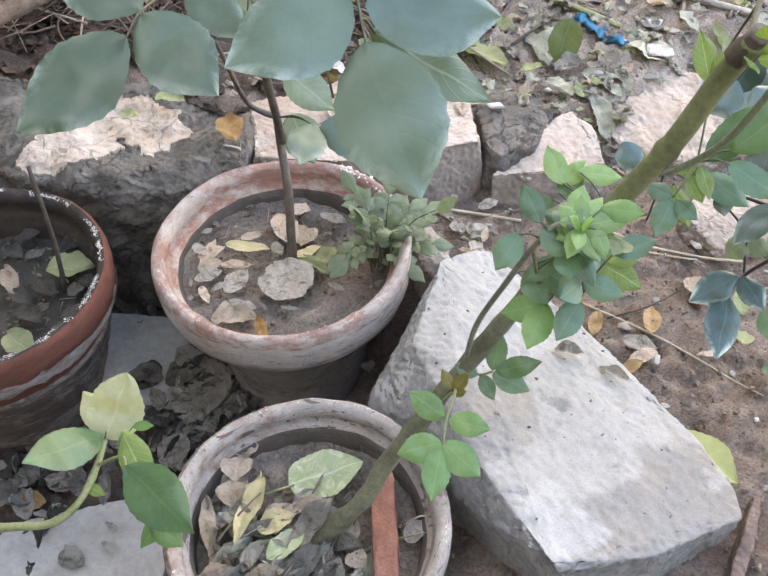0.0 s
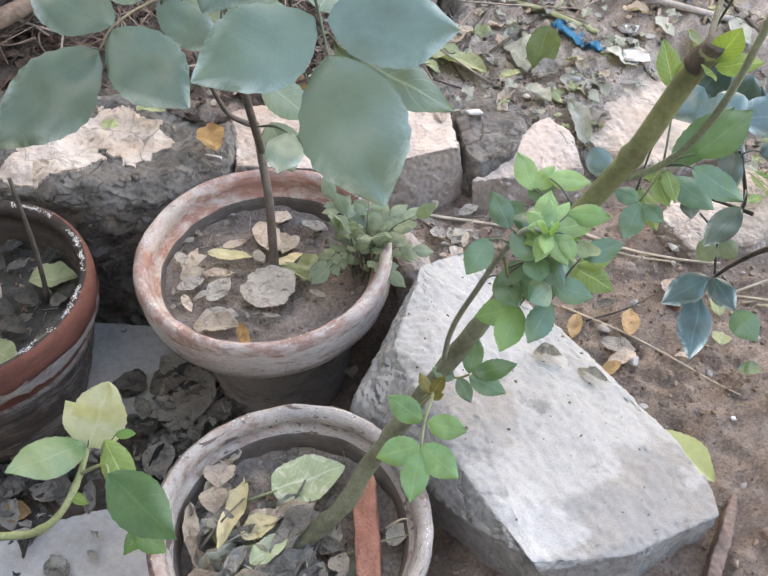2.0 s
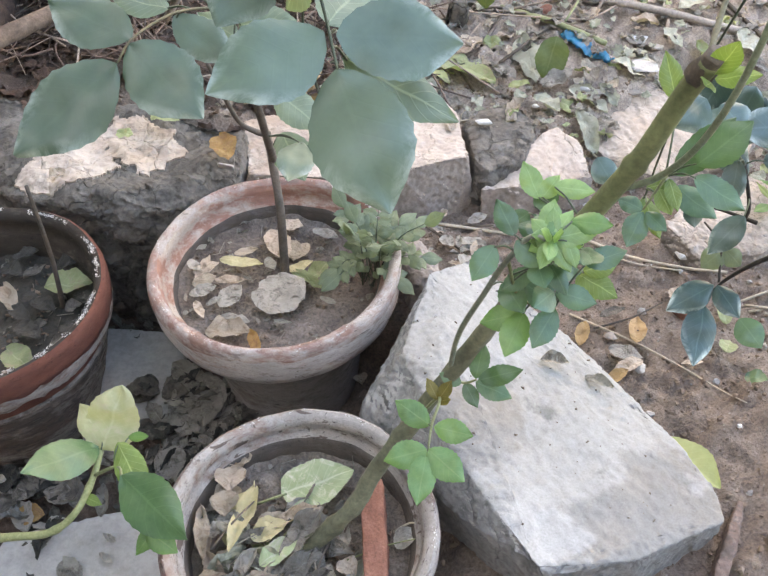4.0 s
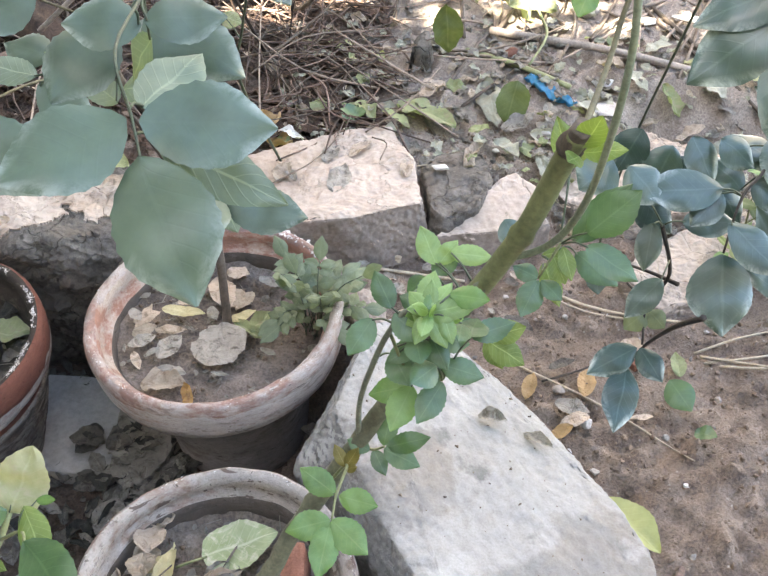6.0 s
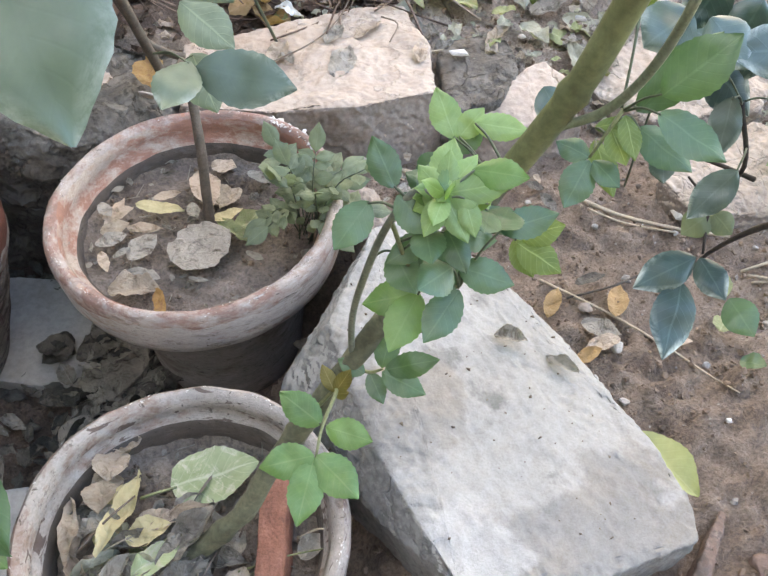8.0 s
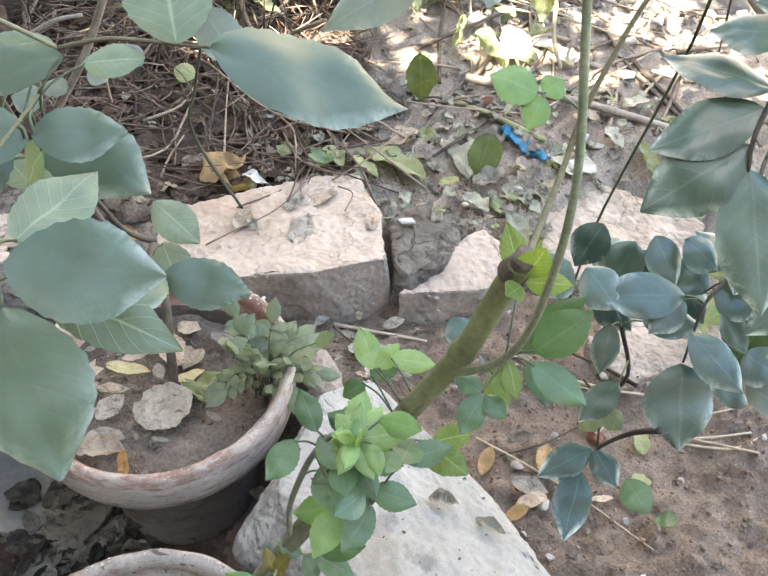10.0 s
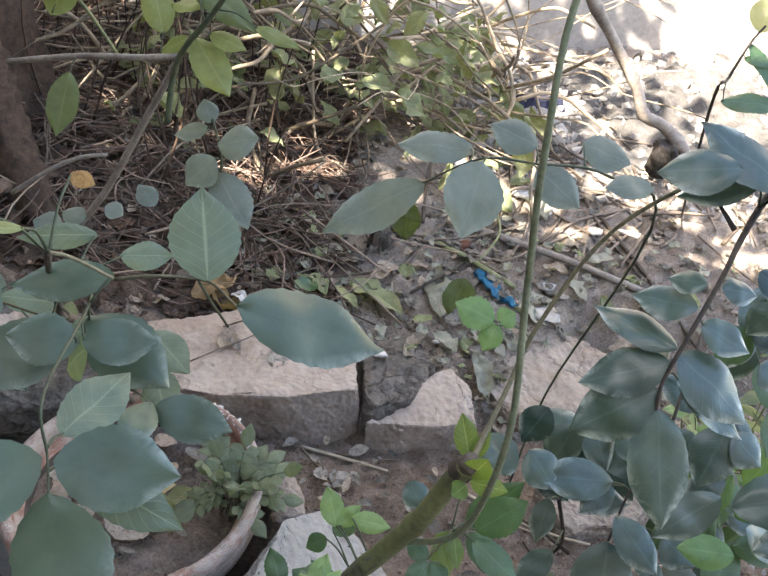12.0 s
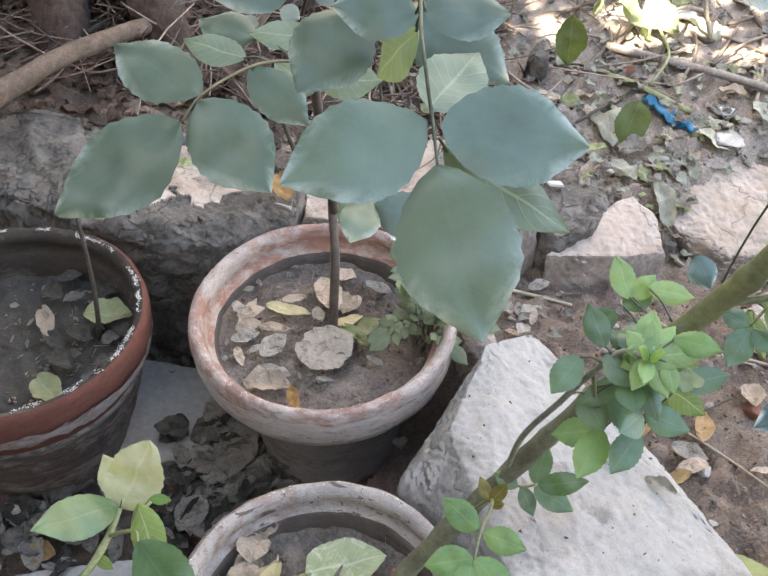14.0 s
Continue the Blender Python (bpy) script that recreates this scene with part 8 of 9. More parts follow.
fallen(rest(0.222, 1.161, 0.016), rest(0.248, 1.123, 0.02), 0.027, ROT_GREY, "dark crumpled leaf on the bed", wave=0.13, arch=0.0, droop=0.0, ragged=0.3, fold=0.10, curl=0.25)
fallen(rest(0.059, 1.183, 0.016), rest(0.088, 1.138, 0.02), 0.036, WILTED, "wilted leaf on the bed", wave=0.13, arch=0.0, droop=0.0, ragged=0.3, fold=0.15, curl=0.38)
fallen(rest(0.100, 1.151, 0.016), rest(0.143, 1.112, 0.02), 0.027, WILTED, "wilted leaf on the bed", wave=0.13, arch=0.0, droop=0.0, ragged=0.3, fold=0.20, curl=0.12)
fallen(rest(0.591, 1.132, 0.016), rest(0.629, 1.091, 0.02), 0.050, PALE_DRY, "pale grey dead leaf on the bed", wave=0.13, arch=0.0, droop=0.0, ragged=0.3, fold=0.05, curl=0.25)
fallen(rest(0.550, 1.155, 0.016), rest(0.604, 1.170, 0.02), 0.033, WILTED, "wilted pale leaf on the bed", wave=0.13, arch=0.0, droop=0.0, ragged=0.3, fold=0.10, curl=0.38)
fallen(rest(0.497, 1.101, 0.016), rest(0.549, 1.133, 0.02), 0.036, WILTED, "wilted pale leaf on the bed", wave=0.13, arch=0.0, droop=0.0, ragged=0.3, fold=0.15, curl=0.12)
fallen(rest(0.412, 1.531, 0.016), rest(0.466, 1.562, 0.02), 0.033, WILTED, "wilted leaf on the bed", wave=0.13, arch=0.0, droop=0.0, ragged=0.3, fold=0.20, curl=0.25)
fallen(rest(0.446, 1.498, 0.016), rest(0.482, 1.427, 0.02), 0.047, PALE_DRY, "pale grey dead leaf on the bed", wave=0.13, arch=0.0, droop=0.0, ragged=0.3, fold=0.05, curl=0.38)
fallen(rest(0.514, 1.259, 0.016), rest(0.540, 1.222, 0.02), 0.029, PALE_DRY, "pale grey dead leaf on the bed", wave=0.13, arch=0.0, droop=0.0, ragged=0.3, fold=0.10, curl=0.12)
fallen(rest(0.554, 1.321, 0.016), rest(0.603, 1.340, 0.02), 0.034, PALE_DRY, "pale grey dead leaf on the bed", wave=0.13, arch=0.0, droop=0.0, ragged=0.3, fold=0.15, curl=0.25)
fallen(rest(0.225, 1.034, 0.016), rest(0.255, 1.069, 0.02), 0.022, DRY, "tan dry leaf on the bed", wave=0.13, arch=0.0, droop=0.0, ragged=0.3, fold=0.20, curl=0.38)
fallen(rest(0.648, 1.271, 0.016), rest(0.681, 1.234, 0.02), 0.044, PALE_DRY, "pale grey dead leaf on the bed", wave=0.13, arch=0.0, droop=0.0, ragged=0.3, fold=0.05, curl=0.12)
fallen(rest(0.661, 1.164, 0.016), rest(0.715, 1.203, 0.02), 0.043, PALE_DRY, "pale grey dead leaf on the bed", wave=0.13, arch=0.0, droop=0.0, ragged=0.3, fold=0.10, curl=0.25)
fallen(rest(0.572, 1.248, 0.016), rest(0.602, 1.212, 0.02), 0.034, WILTED, "wilted pale leaf on the bed", wave=0.13, arch=0.0, droop=0.0, ragged=0.3, fold=0.15, curl=0.38)
fallen(rest(0.601, 1.193, 0.016), rest(0.647, 1.203, 0.02), 0.028, DRY, "tan dry leaf on the bed", wave=0.13, arch=0.0, droop=0.0, ragged=0.3, fold=0.20, curl=0.12)
fallen(rest(0.721, 1.278, 0.016), rest(0.751, 1.248, 0.02), 0.039, WILTED, "wilted pale leaf on the bed", wave=0.13, arch=0.0, droop=0.0, ragged=0.3, fold=0.05, curl=0.25)
fallen(rest(0.384, 1.120, 0.016), rest(0.412, 1.097, 0.02), 0.030, PALE_DRY, "pale sage-grey crumpled leaf on the bed", wave=0.13, arch=0.0, droop=0.0, ragged=0.3, fold=0.10, curl=0.38)
fallen((0.311, 1.165, 0.142), (0.298, 1.140, 0.078), 0.054, OLIVE_LEAF, "large olive green leaf with brown holes standing on the bed", up=(0, -0.9, 0.4), point=0.55, ragged=0.08, curl=0.0, wave=0.06)
fallen((0.197, 1.246, 0.225), (0.206, 1.250, 0.140), 0.050, OLIVE_LEAF, "hanging olive green leaf over the bed", up=(0, -0.9, 0.4), point=0.6, ragged=0.08, curl=0.1)
single("stalk", tube([rest(0.245, 1.337, 0.0090), rest(0.322, 1.280, 0.0090), rest(0.411, 1.223, 0.0090)], 0.006, 0.0046, 7, 4, None, 0.2), PALE_STEM, "thick pale green cut stalk on the bed", "stalk")
single("stick", tube([rest(0.290, 1.393, 0.0105), rest(0.384, 1.358, 0.0105), rest(0.509, 1.314, 0.0105), rest(0.658, 1.279, 0.0105)], 0.0080, 0.0062, 9, 4, None, 0.2), WOOD, "long grey weathered stick across the bed", "stick")
single("twig", tube([rest(0.137, 1.016, 0.0134), rest(0.183, 1.026, 0.0134), rest(0.231, 1.038, 0.0134)], 0.0014, 0.001, 7, 4, None, 0.2), STRAW, "thin pale twig across the stones", "twig")
single("stalk", tube([rest(0.363, 1.497, 0.0330), rest(0.377, 1.398, 0.0330), rest(0.379, 1.325, 0.0330), rest(0.343, 1.255, 0.0330)], 0.003, 0.002, 7, 4, None, 0.2), PALE_STEM, "bent pale stalk on the bed", "stalk")
single("twig", tube([rest(0.205, 1.232, 0.0070), rest(0.257, 1.336, 0.0070), rest(0.290, 1.393, 0.0070)], 0.004, 0.003, 7, 4, None, 0.2), TWIG, "brown twig on the bed", "twig")
single("twig", tube([rest(0.467, 1.366, 0.0070), rest(0.506, 1.444, 0.0070), rest(0.538, 1.507, 0.0070)], 0.004, 0.003, 7, 4, None, 0.2), TWIG, "brown twig on the bed", "twig")
single("twig", tube([rest(-0.018, 1.415, 0.0060), rest(0.037, 1.325, 0.0060), rest(0.071, 1.241, 0.0060)], 0.003, 0.002, 7, 4, None, 0.2), TWIG, "brown twig on the bed", "twig")
BLUE_STRIP = ((0.343, 1.256, 0.090), (0.409, 1.167, 0.090))
chip(0.457, 0.794, None, 0.039, 0.025, 0.006, PALE_CHIP, "bright white chip of stone on the earth", "stone", 2, "stone_chip")
chip(0.420, 0.688, None, 0.027, 0.029, 0.011, BRICK, "small piece of red brick in the earth", "brick", 3, "brick_piece")
chip(0.436, 0.504, None, 0.007, 0.007, 0.003, PALE_CHIP, "tiny white pebble on the earth", "stone", 4, "stone_chip")
fallen(rest(0.308, 0.613, 0.012), rest(0.349, 0.601, 0.016), 0.025, ROT_GREY, "oval brown sodden leaf on the earth", wave=0.05, curl=0.0)
chip(0.318, 0.638, None, 0.018, 0.020, 0.005, SLAB_SIDE, "tan pebble in the earth", "stone", 6, "stone_chip")
chip(0.341, 0.585, None, 0.020, 0.019, 0.005, RUBBLE, "grey pebble in the earth", "stone", 61, "stone_chip")
chip(0.136, 0.800, None, 0.014, 0.014, 0.003, RUBBLE, "grey pebble in the earth", "stone", 62, "stone_chip")
chip(0.189, 1.004, 0.085, 0.033, 0.017, 0.004, PALE_CHIP, "long white pebble on the dark stone", "stone", 7, "stone_chip")
chip(0.277, 1.076, None, 0.014, 0.012, 0.003, PALE_CHIP, "small white pebble on the bed", "stone", 8, "stone_chip")
chip(0.470, 1.187, None, 0.071, 0.058, 0.006, RUBBLE, "flat pale grey scrap of stone on the bed", "stone", 9, "stone_chip")
chip(0.447, 1.136, None, 0.040, 0.018, 0.003, RUBBLE, "thin grey flake on the bed", "stone", 10, "stone_chip")
chip(0.474, 1.262, None, 0.051, 0.028, 0.006, PALE_CHIP, "pale stone scrap on the bed", "stone", 20, "stone_chip")
chip(0.474, 1.462, None, 0.085, 0.059, 0.012, RUBBLE, "pale stone scrap on the bed", "stone", 21, "stone_chip")
chip(0.438, 1.501, None, 0.057, 0.041, 0.008, PALE_CHIP, "pale stone scrap on the bed", "stone", 22, "stone_chip")
chip(0.502, 1.231, None, 0.025, 0.021, 0.004, RUBBLE, "pale stone scrap on the bed", "stone", 23, "stone_chip")
chip(0.359, 1.111, None, 0.021, 0.020, 0.004, PALE_CHIP, "pale stone scrap on the bed", "stone", 24, "stone_chip")
chip(0.584, 1.429, None, 0.046, 0.035, 0.007, RUBBLE, "pale stone scrap on the bed", "stone", 25, "stone_chip")
chip(0.651, 1.433, None, 0.056, 0.035, 0.007, PALE_CHIP, "pale stone scrap on the bed", "stone", 26, "stone_chip")
chip(0.375, 1.467, None, 0.038, 0.024, 0.005, RUBBLE, "pale stone scrap on the bed", "stone", 27, "stone_chip")
chip(0.517, 1.154, None, 0.032, 0.030, 0.006, PALE_CHIP, "pale stone scrap on the bed", "stone", 28, "stone_chip")
chip(0.323, 1.323, None, 0.026, 0.024, 0.010, BRICK, "bit of red brick on the bed", "brick", 30, "brick_piece")
chip(0.167, 1.289, None, 0.052, 0.065, 0.041, DARK_STONE, "dark clod of earth on the bed", "clod", 31, "clod")
chip(0.357, 1.140, None, 0.021, 0.050, 0.008, RUBBLE, "grey chunk of stone on the bed", "stone", 77, "stone_chip")
chip(0.384, 1.119, None, 0.032, 0.020, 0.003, PALE_CHIP, "pale flake of stone on the bed", "stone", 78, "stone_chip")
chip(-0.171, 0.840, 0.12, 0.028, 0.022, 0.009, RUBBLE, "pale pebble on the dark border stone", "stone", 40, "stone_chip")
fallen((-0.189, 0.906, 0.129), (-0.168, 0.847, 0.132), 0.038, ORANGE, "orange leaf with a brown midrib on the dark stone")
fallen((-0.287, 0.944, 0.132), (-0.246, 0.930, 0.135), 0.037, WILTED, "pale green leaf on the border stone")
fallen((-0.324, 0.898, 0.136), (-0.299, 0.886, 0.139), 0.019, WILTED, "small olive leaf on the pale stone")
fallen((-0.388, 0.793, 0.134), (-0.369, 0.812, 0.137), 0.023, DRY, "curled brown leaf on the pale stone", wave=0.2)
fallen((0.031, 0.937, 0.091), (0.046, 1.003, 0.094), 0.035, DRY_GREY, "crumpled grey-green dead leaf on the pale stone", wave=0.1, fold=0.2)
fallen((0.013, 1.011, 0.091), (0.035, 1.048, 0.094), 0.027, DRY_GREY, "crumpled grey-green dead leaf on the pale stone", wave=0.1, fold=0.2)
fallen((-0.052, 0.961, 0.091), (-0.035, 1.006, 0.094), 0.026, DRY, "crumpled grey-green dead leaf on the pale stone", wave=0.1, fold=0.2)
fallen((0.044, 1.116, 0.091), (0.065, 1.154, 0.094), 0.042, MID, "crumpled grey-green dead leaf on the pale stone", wave=0.1, fold=0.2)
fallen((0.134, 0.978, 0.091), (0.139, 1.023, 0.094), 0.020, DRY, "crumpled grey-green dead leaf on the pale stone", wave=0.1, fold=0.2)
fallen((0.051, 1.026, 0.091), (0.084, 1.059, 0.094), 0.021, DRY, "crumpled grey-green dead leaf on the pale stone", wave=0.1, fold=0.2)
fallen((-0.040, 0.994, 0.091), (-0.022, 0.958, 0.094), 0.015, DRY_GREY, "crumpled grey-green dead leaf on the pale stone", wave=0.1, fold=0.2)
single("twig", tube([(-0.084, 0.915, 0.100), (-0.050, 0.949, 0.100), (-0.002, 0.997, 0.100), (0.027, 1.051, 0.100), (0.043, 1.121, 0.100)], 0.0012, 0.0009, 7, 4, None, 0.2), TWIG, "thin bent twig on the pale stone", "twig")
single("twig", tube([(0.084, 1.063, 0.100), (0.106, 1.048, 0.100), (0.097, 1.006, 0.100)], 0.0012, 0.0009, 7, 4, None, 0.2), TWIG, "thin curled twig on the pale stone", "twig")
fallen(rest(-0.121, 1.074, 0.02), rest(-0.059, 1.119, 0.024), 0.057, TAN_BIG, "large curled tan leaf behind the pale stone", wave=0.22, fold=0.4)
fallen(rest(-0.112, 1.126, 0.012), rest(-0.037, 1.059, 0.016), 0.048, TAN_BIG, "large curled tan leaf behind the pale stone", wave=0.25, fold=0.3)
fallen(rest(-0.062, 1.096, 0.02), rest(-0.021, 1.076, 0.024), 0.021, PAPER_LEAF, "white scrap of paper on the bed", wave=0.2)
single("branch", tube([(-0.623, 0.882, 0.150), (-0.572, 0.955, 0.170), (-0.512, 1.062, 0.180), (-0.432, 1.210, 0.160), (-0.400, 1.343, 0.120)], 0.0165, 0.011, 12, 6, None, 0.25), BRANCH, "thick curved brown branch lying behind the stones", "branch")
single("branch", tube([(0.262, 1.061, 0.761), (0.324, 1.094, 0.675), (0.397, 1.131, 0.597), (0.468, 1.155, 0.518), (0.496, 1.160, 0.477), (0.544, 1.166, 0.455), (0.636, 1.128, 0.377)], 0.0058, 0.0095, 10, 6, None, 0.25, 7), WOOD, "pale grey leaning branch in the sun", "branch")
KNOT = (0.540, 1.152, 0.435)
back_twig = thing("sapling", (0.804, 1.587, 0.080), "thin sapling with a few dark leaves against the bright wall", "sapling")
part("stem", tube([(0.804, 1.587, 0.080), (0.493, 0.951, 0.580), (0.500, 0.955, 0.621), (0.513, 0.969, 0.658), (0.522, 0.971, 0.679)], 0.0022, 0.0012, 7), STEM, back_twig)
blade(back_twig, (0.495, 0.939, 0.599), (0.562, 0.931, 0.610), 0.027, MID)
blade(back_twig, (0.517, 0.979, 0.655), (0.558, 0.936, 0.618), 0.022, MID)
blade(back_twig, (0.527, 0.986, 0.666), (0.527, 1.002, 0.705), 0.037, YELLOW)
blade(back_twig, (0.513, 0.969, 0.641), (0.548, 0.957, 0.645), 0.017, MID)
CLOTH = (0.507, 1.940, 0.130)

# ---- scraps with more shape ----
a, b = Vector(SHARD[0]), Vector(SHARD[1])
mid, along = (a + b) / 2, (b - a).normalized()
side = along.cross(UP).normalized()
corners = []
for u in (-0.056, 0.056):
    for s in (-0.011, 0.011):
        for h in (-0.03, 0.012 if u < 0 else 0.006):
            corners.append(mid + along * (u + 0.006 * s) + side * (s + 0.10 * h) + UP * h)
shard = two_tone("pot_shard", corners, BRICK, BRICK, "broken red terracotta shard standing in the pot soil", 0.3, 21.0, 0.002, 0.003, 4, 30.0)
shard["category"] = "pot shard"

a, b = Vector(BLUE_STRIP[0]), Vector(BLUE_STRIP[1])
bm = bmesh.new()
along = (b - a).normalized()
side = along.cross(UP).normalized()
rows = []
for i in range(25):
    u = i / 24
    c = a.lerp(b, u)
    row = []
    for k in range(7):
        w = (k / 6 - 0.5) * 0.026 * (0.55 + 0.6 * math.sin(math.pi * min(1, u * 1.1 + 0.05)))
        z = ground_height(c.x, c.y) + 0.010 + 0.004 * (1 - (2 * k / 6 - 1) ** 2) + 0.009 * noise.noise(Vector((u * 9, k * 0.9, 3)))
        q = c + side * w
        row.append(bm.verts.new((q.x, q.y, z)))
    rows.append(row)
for r0, r1 in zip(rows, rows[1:]):
    for k in range(6):
        bm.faces.new((r0[k], r0[k + 1], r1[k + 1], r1[k]))
bmesh.ops.solidify(bm, geom=bm.faces[:], thickness=0.0012)
single("plastic_scrap", bm, PLASTIC, "crumpled bright blue plastic scrap on the bed", "plastic scrap")

c = Vector(CLOTH)
bm = bmesh.new()
bmesh.ops.create_grid(bm, x_segments=26, y_segments=16, size=0.5)
for v in bm.verts:
    x, y = v.co.x * 0.13, v.co.y * 0.07
    h = 0.022 * max(0, 1 - (v.co.x * 2) ** 2) * max(0, 1 - (v.co.y * 2) ** 2) + 0.014 * noise.fractal(Vector((x * 40, y * 50, 1)), 0.8, 2, 3)
    v.co = (c.x + x, c.y + y, ground_height(c.x + x, c.y + y) + 0.012 + max(0, h))
bmesh.ops.solidify(bm, geom=bm.faces[:], thickness=0.003)
single("rag", bm, NAVY, "crumpled dark navy rag on the rubble", "rag")

bm = hull([(x, y, z) for x in (-0.015, 0.014) for y in (-0.016, 0.015) for z in (-0.03, 0.018)], 4, 0.006, 50, 7.0, 0.006)
bmesh.ops.transform(bm, matrix=Matrix.Translation(Vector(KNOT) + Vector((0, 0, -0.01))), verts=bm.verts)
single("wood_knot", bm, STEM, "dark broken knot at the foot of the branch", "wood knot")

brick_bm = hull([(x, y, z) for x in (-0.075, 0.075) for y in (-0.052, 0.052) for z in (-0.035, 0.035)], 5, 0.003, 30, 3.0, 0.005)
bmesh.ops.transform(brick_bm, matrix=pose(0.508, 0.333, 0.004, 3, -3, 8), verts=brick_bm.verts)
single("brick", brick_bm, BRICK_OLD, "half-buried worn red brick beside the boulder", "brick")
edge = []
for u, top_z, half in ((0.0, 0.052, 0.006), (0.5, 0.050, 0.0065), (1.0, 0.030, 0.003)):
    c = Vector((0.352, 0.312, 0)).lerp(Vector((0.412, 0.414, 0)), u)
    for sgn in (-1, 1):
        for z in (-0.04, top_z):
            edge.append((c.x + sgn * half * 0.87, c.y - sgn * half * 0.5, z))
upright = two_tone("pot_shard", edge, CRUSTED, CRUSTED, "lime-crusted piece of a clay pot standing on edge beside the boulder", 0.5, 23.0, 0.002, 0.0015, 5, 30.0)
upright["category"] = "pot shard"

bm = hull([(x, y, z) for x in (-0.022, 0.022) for y in (-0.036, 0.036) for z in (-0.04, 0.018)] + [(0, -0.045, 0.0), (0, 0.045, 0.0), (0.030, 0, 0.0), (0.004, 0.0, 0.030)], 4, 0.004, 30, 11.0, 0.008)
bmesh.ops.transform(bm, matrix=pose(0.079, 0.742, 0.042, 0, 0, 20), verts=bm.verts)
single("stone", bm, SLAB_SIDE, "rounded tan stone sunk in earth behind the pot", "stone")
bm = bmesh.new()
lime = random.Random(9)
for k in range(150):
    a = radians(lime.uniform(20, 66))
    d = Vector((math.cos(a), math.sin(a), 0))
    c = Vector((-0.0965, 0.694, 0.1065 + 0.15 * (0.045 * d.x + 0.018 * d.y))) + d * (0.1465 + lime.gauss(0, 0.0022))
    if noise.noise(Vector((a * 9, 2.0, 0))) < lime.uniform(-0.5, 0.1):
        continue
    size = lime.uniform(0.0012, 0.0034)
    vs = [bm.verts.new(c + Vector((lime.uniform(-1, 1) * 1.3, lime.uniform(-1, 1) * 1.3, lime.uniform(-0.4, 0.8))) * size) for _ in range(8)]
    bmesh.ops.convex_hull(bm, input=vs)
bmesh.ops.delete(bm, geom=[v for v in bm.verts if not v.link_faces], context='VERTS')
single("lime_crust", bm, LIME, "flaky white lime crust along the pot rim", "lime crust", kind="stuff", smooth=False)

# ---- herb in the pot ----
herb = thing("herb", (0.0, 0.70, 0.062), "small feathery herb with pinnate leaves in the pot", "plant")
hr = random.Random(5)
for k in range(15):
    ang = hr.uniform(0, 2 * math.pi) if k > 5 else (-2.2, -1.5, -0.7, 0.2, 1.2, 2.4)[k]
    reach = hr.uniform(0.024, 0.064)
    root = Vector((0.018 + hr.uniform(-0.012, 0.012), 0.70 + hr.uniform(-0.012, 0.012), 0.058))
    top = root + Vector((math.cos(ang) * reach, math.sin(ang) * reach * 0.9, hr.uniform(0.040, 0.118)))
    mid = root.lerp(top, 0.5) + Vector((0, 0, 0.026))
    line = curve_points([root, mid, top], 8)
    frond = part("frond", tube([root, mid, top], 0.0009, 0.0005, 5), SHOOT, herb)
    for i in range(5, len(line), 3):
        p = line[i]
        d = (line[i] - line[i - 1]).normalized()
        s = d.cross(UP).normalized()
        size = 0.0235 * (1 - 0.25 * abs(i - 10) / 8) * hr.uniform(0.8, 1.15)
        for sgn in (-1, 1):
            tip = p + (s * sgn * 0.88 + d * 0.45).normalized() * size + Vector((0, 0, hr.uniform(-0.006, 0.003)))
            part("leaflet", leaf(p, tip, size * 0.60, (hr.uniform(-0.4, 0.4), -0.4 + hr.uniform(-0.4, 0.3), 0.9), teeth=0.05, segs=9, point=0.85, fold=0.14, wave=0.06), HERB, frond)
    part("leaflet", leaf(line[-1], line[-1] + (line[-1] - line[-2]).normalized() * 0.030, 0.0175, (0, -0.4, 0.9), segs=8, point=0.85), HERB, frond)

# ---- tree at the back left: visible trunk, unseen crown added to dapple the wall ----
tree = thing("tree", (-0.62, 1.45, 0.1), "old tree with a rough brown trunk and an added unseen crown", "tree")
part("trunk", tube([(-0.60, 1.40, -0.05), (-0.64, 1.46, 0.35), (-0.74, 1.42, 1.0), (-0.80, 1.20, 1.8), (-0.75, 0.95, 2.4)], 0.15, 0.06, 20, 8, None, 0.35), TRUNK, tree)
for line, r0, r1 in (([(-0.60, 1.38, 0.36), (-0.50, 1.28, 0.24), (-0.40, 1.18, 0.13), (-0.33, 1.12, 0.06)], 0.055, 0.018), ([(-0.64, 1.36, 0.34), (-0.60, 1.24, 0.20), (-0.56, 1.12, 0.09)], 0.06, 0.03)):
    part("root", tube(line, r0, r1, 22, 9, None, 0.5), TRUNK, tree)
tr = random.Random(11)
crown = bmesh.new()
for k in range(5):
    a = Vector((-0.79, 1.2, 1.55 + 0.1 * k))
    b = a + Vector((tr.uniform(-0.9, 0.9), tr.uniform(-0.8, 0.5), tr.uniform(0.4, 0.8)))
    part("limb", tube([a, a.lerp(b, 0.5) + Vector((0, 0, 0.1)), b], 0.035, 0.012, 8), TRUNK, tree)
